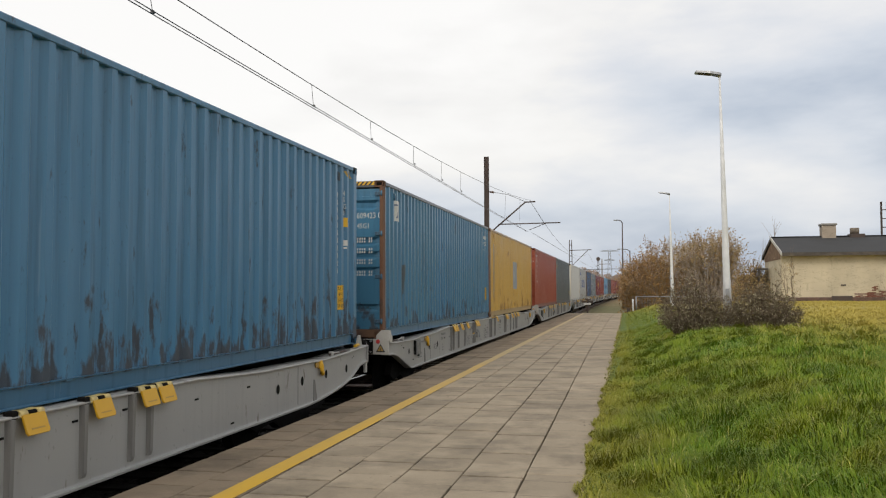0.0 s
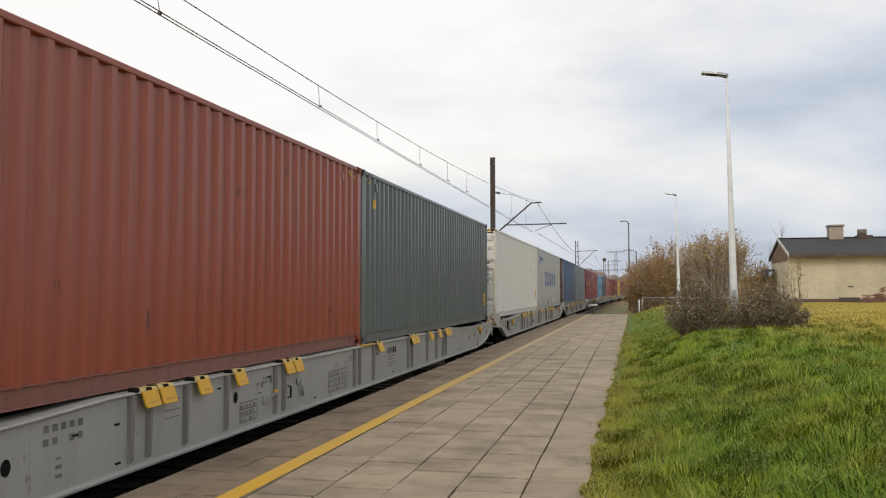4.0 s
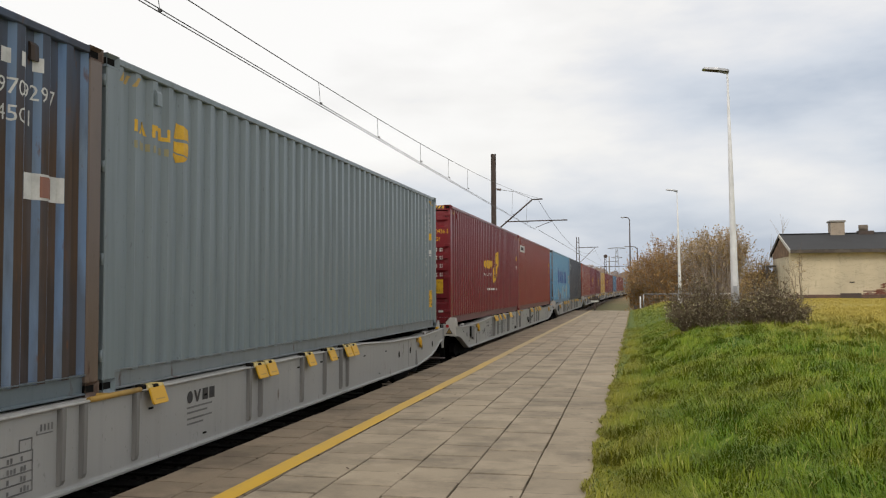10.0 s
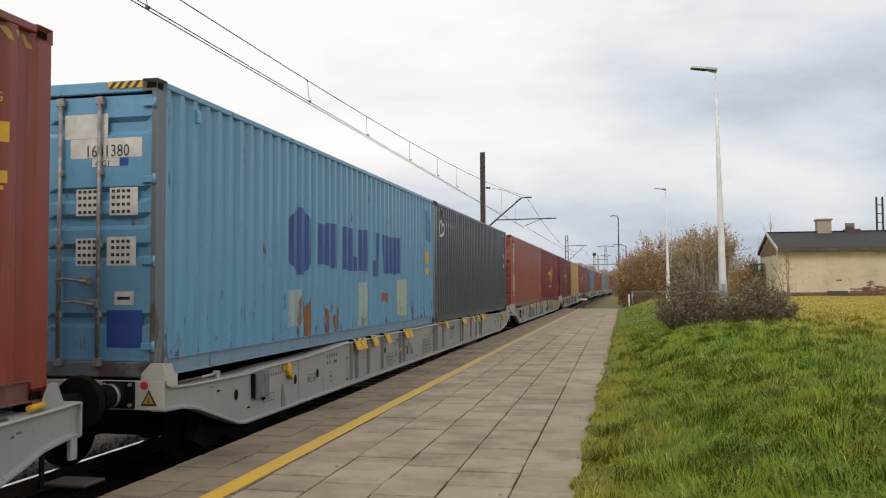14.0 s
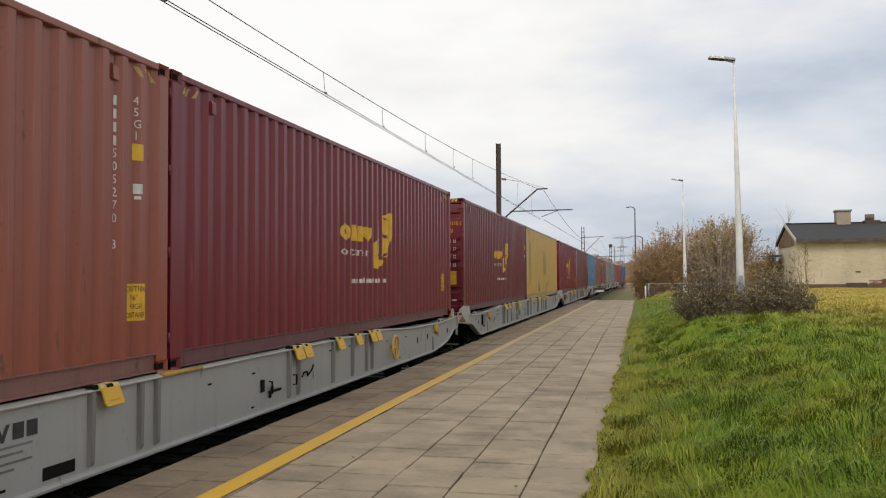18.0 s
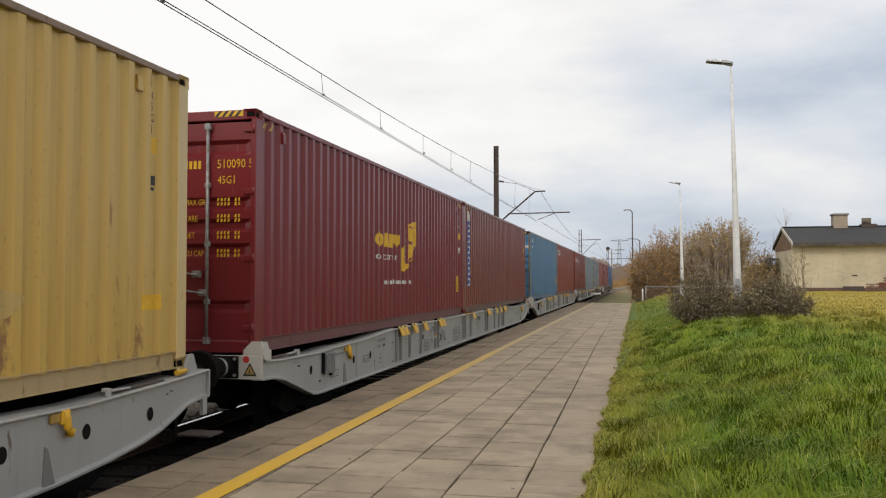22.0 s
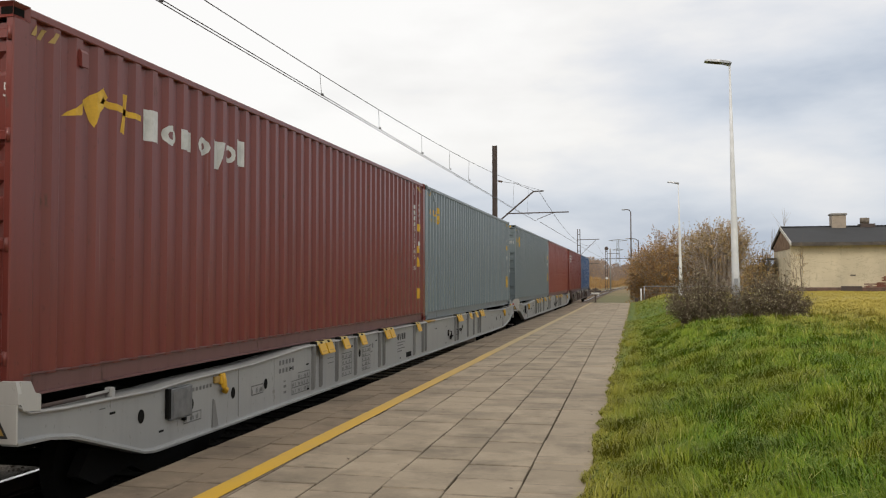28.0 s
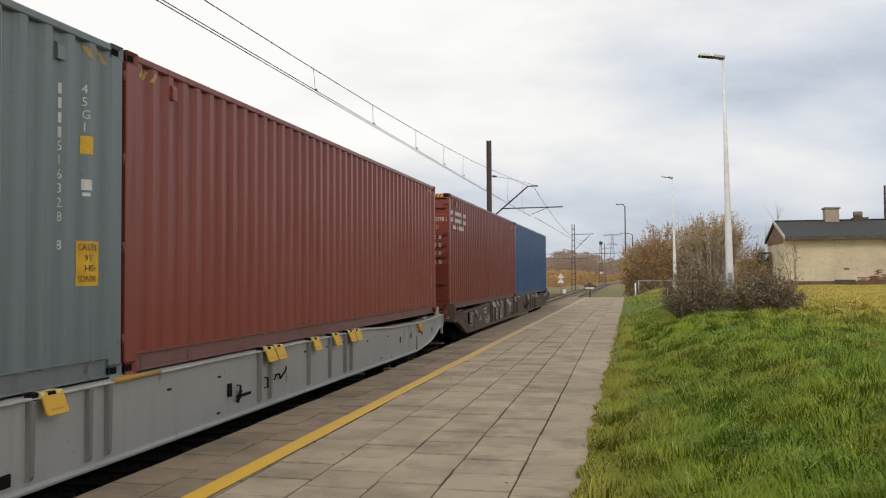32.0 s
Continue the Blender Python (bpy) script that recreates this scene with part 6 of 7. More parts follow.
# ---------------------------------------------------------------- overhead line
def catenary():
    m = thing("catenary_mast", "dark steel overhead-line mast with a bracket arm", "catenary mast", "overhead line masts", pose(-8.3, 50.5, -0.72))
    bm = bmesh.new()
    for s in (-1, 1):
        box(bm, s * 0.125 - 0.012, s * 0.125 + 0.012, -0.13, 0.13, 0, 10.48)
    box(bm, -0.12, 0.12, -0.012, 0.012, 0, 10.48)
    part("post", bm, M["dark_steel"], m)
    part("footing", boxbm(-0.35, 0.35, -0.35, 0.35, -0.2, 0.35, bevel=0.03), M["concrete"], m)
    part("anchor_stay", tubebm([(-0.05, 0, 6.7), (-0.35, 0.6, 4.5), (-1.6, 3, 0)], 0.02, 6), M["galv"], m)
    part("bracket_arm", tubebm([(0.10, 0, 5.75), (2.34, 0, 7.64), (2.95, 0, 7.66)], 0.045, 8), M["dark_steel"], m)
    part("top_tie", tubebm([(0.1, 0, 8.35), (1.3, 0, 8.13), (2.34, 0, 7.68)], 0.014, 6), M["wire"], m)
    part("registration_tube", tubebm([(0.7, 0, 6.34), (4.42, 0, 6.37)], 0.035, 8), M["dark_steel"], m)
    part("steady_arm", tubebm([(3.6, 0, 6.36), (2.55, 0, 5.96)], 0.020, 6), M["dark_steel"], m)
    for x, z in ((0.22, 5.84), (0.22, 8.32)):
        bm = bmesh.new()
        for i in range(4):
            bmesh.ops.create_cone(bm, cap_ends=True, segments=10, radius1=0.08, radius2=0.05, depth=0.05, matrix=Matrix.Translation((x + i * 0.07, 0, z + (0.05 if z < 7 else -0.01) * i)) @ Matrix.Rotation(radians(90), 4, "Y"))
        part("insulator", bm, surface("brown_porcelain", (0.10, 0.05, 0.03), None, 9, 0.25), m)

    def lattice(x, y, z, h, w, taper=0.6, label="rusty lattice overhead-line mast"):
        p = thing("lattice_mast", label, "lattice mast", "overhead line masts", pose(x, y, z))
        for sx in (-1, 1):
            for sy in (-1, 1):
                part("leg", tubebm([(sx * w, sy * w * 0.6, 0), (sx * w * taper, sy * w * 0.6 * taper, h)], 0.05, 4), M["dark_steel"], p)
        n = int(h / 0.75)
        for i in range(n):
            f = i / n
            ww = w * (1 + (taper - 1) * f)
            zz = h * f
            part("rung", boxbm(-ww, ww, -ww * 0.62, -ww * 0.55, zz, zz + 0.09), M["dark_steel"], p)
        return p

    p = lattice(-7.95, 122, -0.7, 9.5, 0.26)
    part("bracket_arm", tubebm([(0.2, 0, 8.0), (2.9, 0, 8.05)], 0.05, 6), M["dark_steel"], p)
    part("strut", tubebm([(0.2, 0, 5.8), (2.4, 0, 7.95)], 0.04, 6), M["dark_steel"], p)
    p = lattice(-6.4, 190, -0.7, 9.2, 0.28)
    bm = bmesh.new()
    bmesh.ops.create_cone(bm, cap_ends=True, segments=16, radius1=0.42, radius2=0.42, depth=0.12, matrix=Matrix.Translation((0.05, -0.3, 9.15)) @ Matrix.Rotation(radians(90), 4, "X"))
    part("signal_head", bm, M["dark_steel"], p, "round dark signal head")
    bm = bmesh.new()
    bmesh.ops.create_cone(bm, cap_ends=True, segments=16, radius1=0.28, radius2=0.28, depth=0.05, matrix=Matrix.Translation((0.05, -0.35, 2.6)) @ Matrix.Rotation(radians(90), 4, "X"))
    part("white_disc", bm, M["white_mark"], p, "small white disc")
    part("bracket_arm", tubebm([(0.2, 0, 8.0), (2.9, 0, 8.05)], 0.05, 6), M["dark_steel"], p)
    q = thing("concrete_pole", "plain pale concrete pole beside the bend", "pole", "", pose(-5.7, 195, -0.7))
    part("shaft", tubebm([(0, 0, 0), (0, 0, 9.3)], 0.2, 8, 0.13), M["concrete"], q)
    lattice(23.0, 84, 0.0, 9.6, 0.28, 0.9, "tall lattice mast behind the low house")

    w = thing("overhead_wires", "thin overhead contact and carrier wires with droppers", "overhead wire")

    def carrier(y):
        return 5.38 + 1.62 * ((y - 9.5) / 41.0) ** 2

    ys = [-31.5 + 2.05 * i for i in range(41)]
    part("carrier_wire", tubebm([(TRACK_X, y, carrier(y)) for y in ys], 0.008, 5), M["wire"], w)
    for dx in (-0.035, 0.035):
        part("contact_wire", tubebm([(TRACK_X + dx - 0.22 * math.sin((y - 9.5) / 41 * 1.57), y, 5.025 + 0.10 * max(0, (y - 10) / 40)) for y in ys], 0.0075, 5), M["wire"], w)
    for y in (-7.0, 2.0, 9.0, 14.4, 18.0, 21.9, 25.4, 28.5, 33.5, 39.5, 45.0):
        zc = 5.025 + 0.10 * max(0, (y - 10) / 40)
        d = part("dropper", tubebm([(TRACK_X, y, carrier(y)), (TRACK_X - 0.1 * math.sin((y - 9.5) / 41), y + 0.12, zc)], 0.005, 5), M["wire"], w)
        part("clamp", boxbm(TRACK_X - 0.02, TRACK_X + 0.02, y + 0.10, y + 0.14, zc - 0.01, zc + 0.025), M["wire"], d)
    # the next spans
    for y0, y1 in ((50.5, 122.0), (122.0, 190.0)):
        mid = (y0 + y1) / 2
        yy = [y0 + (y1 - y0) * i / 14 for i in range(15)]
        bend = lambda y: TRACK_X + max(0.0, y - CURVE_Y) ** 2 / (2 * CURVE_R)
        part("carrier_wire", tubebm([(bend(y), y, 5.35 + 1.5 * ((y - mid) / (y1 - y0) * 2) ** 2) for y in yy], 0.013, 5), M["wire"], w)
        part("contact_wire", tubebm([(bend(y), y, 5.08) for y in yy], 0.014, 5), M["wire"], w)
    part("cross_wire", tubebm([(-60, 185, 5.9), (-8.0, 188, 6.1), (4, 190, 6.3)], 0.06, 5), M["wire"], w)
    part("cross_wire", tubebm([(-60, 185, 4.9), (-8.0, 188, 5.1)], 0.06, 5), M["wire"], w)


catenary()


def pylon():
    p = thing("power_pylon", "distant grey lattice power pylon", "pylon", "", pose(-8.6, 420, -1))
    bm = bmesh.new()
    for sx in (-1, 1):
        for sy in (-1, 1):
            tube(bm, [(sx * 1.6, sy * 1.6, 0), (sx * 0.35, sy * 0.35, 22)], 0.10, 4)
    for i in range(9):
        z, z2 = i * 2.3, (i + 1) * 2.3
        a, b = 1.6 - 1.25 * z / 22, 1.6 - 1.25 * z2 / 22
        tube(bm, [(-a, -a, z), (b, -b, z2)], 0.07, 4)
        tube(bm, [(a, -a, z), (-b, -b, z2)], 0.07, 4)
    part("tower", bm, M["galv"], p)
    for z, r in ((17.0, 2.6), (21.5, 4.4)):
        bm = bmesh.new()
        tube(bm, [(-r, 0, z), (0, 0, z + 0.5), (r, 0, z)], 0.13, 4)
        tube(bm, [(-r, 0, z), (0, 0, z - 0.3), (r, 0, z)], 0.09, 4)
        part("cross_arm", bm, M["galv"], p)


pylon()


# ---------------------------------------------------------------- low house
def stucco(name, col):
    s = Shade(name, 0.9)
    c = s.mix(s.ramp(s.noise(0.7, 5, (1, 1, 0.6)), 0.38, 0.66), col, dull(col, 0.80))
    c = s.mix(s.ramp(s.noise(2.5, 5, (1.5, 1.5, 0.25)), 0.60, 0.72, 0, 0.5), c, dull(col, 0.5))
    c = s.mix(s.ramp(s.noise(1.3, 7, (1, 1, 3.0), (3, 1, 2), 0.7), 0.62, 0.68, 0, 0.40), c, dull(col, 0.62))
    crack = s.noise(1.7, 6, (0.35, 1, 1.6), (9, 2, 4), 0.7)
    crack = s.mul(s.mul(crack, 0.5, "SUBTRACT"), s.mul(crack, 0.5, "SUBTRACT"))
    c = s.mix(s.ramp(crack, 0.00001, 0.00006, 0.55, 0), c, dull(col, 0.35))
    s.bump(s.noise(40, 4), 0.3, 0.01)
    return s.done(c)


M["gable_board"] = surface("brown_gable_boards", (0.21, 0.125, 0.070), (0.13, 0.08, 0.05), 3, 0.85)


def house():
    h = thing("house", "low cream plastered house with a dark felt roof", "house", "", pose(9.78, 55.0, 0.88))
    cream = stucco("old_cream_plaster", (0.58, 0.505, 0.372))
    brick = surface("dark_red_brick", (0.22, 0.075, 0.048), (0.13, 0.05, 0.036), 5, 0.85)
    felt = surface("dark_roof_felt", (0.027, 0.028, 0.031), (0.042, 0.043, 0.046), 0.8, 0.85, 0, 0.3)
    wood = surface("weathered_dark_boards", (0.10, 0.085, 0.07), (0.06, 0.05, 0.045), 3, 0.8)
    white = surface("flaking_white_board", (0.60, 0.58, 0.54), (0.42, 0.40, 0.36), 5, 0.7)
    L, D, H, R = 14.0, 6.6, 2.98, 4.02
    part("front_wall", boxbm(-0.58, L, 0, 0.3, -0.4, H), cream, h)
    part("back_wall", boxbm(-0.58, L, D - 0.3, D, -0.4, H), cream, h)
    part("end_wall", boxbm(L - 0.3, L, 0.31, D - 0.31, -0.4, H), cream, h)
    bm = bmesh.new()
    a = [(0.0, -0.4), (D, -0.4), (D, H), (D / 2, R - 0.15), (0.0, H)]
    va = [bm.verts.new((-0.578, y + (0.31 if y == 0 else -0.31 if y == D else 0), z)) for y, z in a]
    vb = [bm.verts.new((-0.28, v.co.y, v.co.z)) for v in va]
    bm.faces.new(va), bm.faces.new(vb[::-1])
    for i in range(5):
        bm.faces.new((va[i], vb[i], vb[(i + 1) % 5], va[(i + 1) % 5]))
    bmesh.ops.recalc_face_normals(bm, faces=bm.faces)
    gable = part("gable_wall", bm, cream, h)
    for i in range(22):
        y0, y1 = 0.32 + 0.272 * i, 0.32 + 0.272 * i + 0.26
        top = H - 0.12 + (R - H - 0.06) * (1 - abs((y0 + y1) / 2 - D / 2) / (D / 2))
        part("board", boxbm(-0.606, -0.580, y0, y1, 2.60, top), M["gable_board"], gable, "brown weathered gable board")
    for x0, x1, z0, z1 in ((-0.61, 0.06, 0.262, H - 0.302), (-0.61, L, H - 0.30, H - 0.02)):
        part("raised_band", boxbm(x0, x1, -0.045, -0.003, z0, z1), cream, h, "raised plaster band")
    part("plinth", boxbm(-0.64, L, -0.09, -0.004, -0.5, 0.26, bevel=0.01), surface("sooty_plinth_brick", (0.15, 0.088, 0.066), (0.095, 0.066, 0.054), 4, 0.9), h, "dark red brick plinth")
    part("vent", boxbm(2.75, 3.05, -0.03, -0.006, 0.95, 1.03), wood, h)
    # plaster fallen off the brickwork, each course with its bricks
    rng = random.Random(8)
    bare = part("bare_brickwork", boxbm(3.50, L, -0.012, -0.002, 0.262, 0.50), surface("brick_mortar", (0.30, 0.21, 0.16), (0.22, 0.15, 0.12), 6, 0.9), h, "bare brick where the plaster fell off")
    bk = mesh_of("brick", boxbm(-0.118, 0.118, -0.014, 0.014, -0.030, 0.030, bevel=0.006))
    for row in range(9):
        for i in range(16):
            bx, bz = 3.45 + 0.252 * i + (0.126 if row % 2 else 0), 0.30 + 0.076 * row
            top = 0.62 + 0.30 * math.sin(bx * 2.3) * math.sin(bx * 0.9 + 1) + rng.uniform(-0.1, 0.1)
            if bz < top and rng.random() < 0.9:
                part("brick", bk, brick if rng.random() < 0.72 else cream, bare).location = (bx, -0.022, bz)
    # thin dark box: the shade inside a hole in the plinth, as colour
    part("broken_plinth", boxbm(2.20, 3.38, -0.115, -0.092, 0.02, 0.34, bevel=0.006), M["dark_steel"], h)
    for s in (-1, 1):
        bm = bmesh.new()
        ye, ze = (-0.55, H - 0.10) if s < 0 else (D + 0.55, H - 0.10)
        t = 0.10
        vs = [bm.verts.new((x, y, z)) for x in (-0.63, L + 0.4) for y, z in ((ye, ze), (D / 2, R), (D / 2, R + t), (ye, ze + t))]
        for f in ((0, 1, 2, 3), (7, 6, 5, 4), (0, 4, 5, 1), (1, 5, 6, 2), (2, 6, 7, 3), (3, 7, 4, 0)):
            bm.faces.new([vs[i] for i in f])
        bmesh.ops.recalc_face_normals(bm, faces=bm.faces)
        roof = part("roof", bm, felt, h, "dark grey felt roof slope")
        bm = bmesh.new()
        vs = [bm.verts.new((x, y, z)) for x in (-0.68, -0.63) for y, z in ((ye, ze - 0.08), (D / 2, R - 0.08), (D / 2, R + t + 0.02), (ye, ze + t + 0.02))]
        for f in ((0, 1, 2, 3), (7, 6, 5, 4), (0, 4, 5, 1), (1, 5, 6, 2), (2, 6, 7, 3), (3, 7, 4, 0)):
            bm.faces.new([vs[i] for i in f])
        bmesh.ops.recalc_face_normals(bm, faces=bm.faces)
        part("bargeboard", bm, white if s < 0 else wood, roof, "flaking white bargeboard")
        part("fascia", boxbm(-0.62, L + 0.3, *sorted((ye, ye + s * 0.03)), ze - 0.12, ze + t - 0.01), wood, roof)
        part("soffit", boxbm(-0.61, L + 0.3, *sorted((ye + 0.02 * -s, 0 if s < 0 else D)), ze - 0.06, ze - 0.04), wood, roof)
    part("ridge_cap", boxbm(-0.63, L + 0.4, D / 2 - 0.12, D / 2 + 0.12, R + 0.10, R + 0.15, bevel=0.02), felt, h)
    ch = part("chimney", boxbm(2.40, 3.22, D / 2 - 0.4, D / 2 + 0.4, R - 0.3, R + 0.80), stucco("chimney_plaster", (0.36, 0.30, 0.24)), h, "stubby plastered chimney")
    part("chimney_cap", boxbm(2.33, 3.29, D / 2 - 0.48, D / 2 + 0.48, R + 0.802, R + 0.93, bevel=0.03), M["concrete"], ch)
    c2 = part("chimney", boxbm(4.05, 4.95, D / 2 - 0.35, D / 2 + 0.35, R - 0.3, R + 0.24, bevel=0.02), M["dark_steel"], h, "low chimney with a grey metal cowl")
    part("cowl", tubebm([(4.40, D / 2, R + 0.24), (4.40, D / 2, R + 0.62)], 0.27, 14, 0.28), surface("stained_cowl_sheet", (0.20, 0.165, 0.125), (0.12, 0.10, 0.085), 4, 0.8), c2)
    part("roof_vent", tubebm([(6.6, D / 2, R + 0.1), (6.6, D / 2, R + 0.26)], 0.08, 8), M["dark_steel"], h)
    por = part("porch", boxbm(-1.35, -0.72, 4.2, 6.2, 2.05, 2.15), wood, h, "dark timber lean-to")
    for x, y in ((-1.27, 4.3), (-1.27, 6.1)):
        part("porch_post", boxbm(x - 0.06, x + 0.06, y - 0.06, y + 0.06, -1.0, 2.05), wood, por)


house()


# ---------------------------------------------------------------- fence and signs past the platform
def fence_run():
    f = thing("fence", "low galvanised tube fence with wire mesh", "fence", "", pose(0.55, 62.6, 0))
    xs = [0, 2.4, 4.8, 7.2, 9.6, 12.0]
    for x in xs:
        z0 = ground_z(0.55 + x, 62.6)
        part("post", tubebm([(x, 0, z0 - 0.1), (x, 0, 1.16)], 0.04, 8), M["galv"], f)
    part("post", tubebm([(-0.22, 0.1, -0.5), (-0.22, 0.1, 0.98)], 0.05, 8), M["white_pole"], f)
    part("top_tube", tubebm([(0, 0, 1.14), (12, 0, 1.14)], 0.035, 8), M["galv"], f)
    bm = bmesh.new()
    for i in range(60):
        x = i * 0.2
        tube(bm, [(x, 0, -0.2), (x, 0, 1.12)], 0.004, 4, cap=False)
    for j in range(6):
        tube(bm, [(0, 0, -0.1 + 0.2 * j), (12, 0, -0.1 + 0.2 * j)], 0.004, 4, cap=False)
    part("mesh_panel", bm, M["galv"], f)


fence_run()


def signs():
    p = thing("track_sign", "dark crossing board on a short post", "sign", "", pose(-2.95, 63.5, -0.5))
    part("post", boxbm(-0.06, 0.06, -0.05, 0.05, 0, 1.52, bevel=0.01), M["dark_steel"], p)
    part("board", boxbm(-0.42, 0.42, -0.075, -0.052, 1.20, 1.34, bevel=0.004), M["dark_steel"], p)
    part("board", boxbm(-0.28, 0.28, -0.078, -0.052, 1.05, 1.17, bevel=0.004), M["white_mark"], p, "pale cross board")
    part("board", boxbm(-0.22, 0.22, -0.078, -0.052, 1.37, 1.47, bevel=0.004), M["dark_steel"], p)
    p = thing("track_sign", "two white triangles stacked on a pale post", "sign", "", pose(-8.4, 105, -0.68))
    part("post", tubebm([(0, 0, 0), (0, 0, 2.2)], 0.05, 8), M["concrete"], p)
    for z in (1.25, 1.85):
        part("triangle_plate", prism_xz([(-0.45, z), (0.45, z), (0.0, z + 0.62)], -0.08, -0.055), M["white_mark"], p)
    p = thing("marker_box", "small white marker box beside the track", "marker", "", pose(-7.6, 100, -0.68))
    part("case", boxbm(-0.2, 0.2, -0.15, 0.15, 0, 0.55, bevel=0.02), M["white_mark"], p)
    p = thing("post", "short dark wooden post beyond the platform", "post", "", pose(0.0, 66, -0.52))
    part("shaft", boxbm(-0.12, 0.12, -0.12, 0.12, 0, 0.75, bevel=0.03), M["dark_steel"], p)


signs()


# ---------------------------------------------------------------- plants
def gz(x, y):
    """ground_z for arrays, on the lawn."""
    s = np.clip((x - LAWN_X) / (2.3 - LAWN_X), 0, 1)
    s = s * s * (3 - 2 * s)
    u = np.clip((x - 3.0) / 7.0, 0, 1)
    u = u * u * (3 - 2 * u)
    w = np.clip((x - 0.3) / 1.2, 0, 1)
    w = w * w * (3 - 2 * w)
    return 0.015 + 0.60 * s + 0.30 * u + 0.015 * np.sin(x * 1.7 + y * 0.6) * w


def blade_arrays(x, y, z, length, lean, heading, width):
    """Bent grass blades: a quad and a tip each."""
    dx, dy = np.cos(heading), np.sin(heading)
    sx, sy = -dy * width / 2, dx * width / 2
    h1, r1 = length * 0.62 * np.cos(lean * 0.6), length * 0.62 * np.sin(lean * 0.6)
    h2, r2 = h1 + length * 0.42 * np.cos(lean * 1.7), r1 + length * 0.42 * np.sin(lean * 1.7)
    v = np.empty((len(x), 5, 3))
    v[:, 0] = np.stack([x - sx, y - sy, z], 1)
    v[:, 1] = np.stack([x + sx, y + sy, z], 1)
    v[:, 2] = np.stack([x + dx * r1 + sx * 0.8, y + dy * r1 + sy * 0.8, z + h1], 1)
    v[:, 3] = np.stack([x + dx * r1 - sx * 0.8, y + dy * r1 - sy * 0.8, z + h1], 1)
    v[:, 4] = np.stack([x + dx * r2, y + dy * r2, z + np.maximum(h2, 0.012)], 1)
    b = 5 * np.arange(len(x))[:, None]
    return v.reshape(-1, 3), b + np.array([0, 1, 2, 3]), b + np.array([3, 2, 4])


def grass_material():
    s = Shade("grass_blades", 0.55)
    geo = s.node("ShaderNodeNewGeometry")
    r = geo.outputs["Random Per Island"]
    c = s.mix(s.ramp(r, 0, 1), (0.066, 0.156, 0.006), (0.190, 0.258, 0.012))
    patch = s.ramp(s.noise(0.55, 5), 0.40, 0.64)
    c = s.mix(s.mul(patch, 0.50), c, (0.260, 0.222, 0.022))
    deep = s.ramp(s.noise(1.1, 5, shift=(5, 2, 0)), 0.46, 0.66, 0, 0.42)
    c = s.mix(deep, c, (0.045, 0.136, 0.017))
    verge = s.ramp(s.mul(s.axis(0), s.mul(s.noise(2.0, 4), 0.9), "SUBTRACT"), LAWN_X - 0.45, LAWN_X + 0.35, 0.75, 0.0)
    c = s.mix(verge, c, (0.235, 0.205, 0.028))
    c = s.mix(s.ramp(r, 0.93, 0.97, 0, 0.8), c, (0.42, 0.40, 0.13))
    far = s.ramp(s.mul(s.mul(s.axis(1), 0.008), s.mul(s.axis(0), 0.085), "ADD"), 0.30, 0.86)
    dry = s.ramp(s.mul(s.mul(r, 0.45), far, "ADD"), 0.38, 1.0)
    c = s.mix(dry, c, (0.42, 0.335, 0.070))
    s.b.inputs["Specular IOR Level"].default_value = 0.18
    return s.done(c)


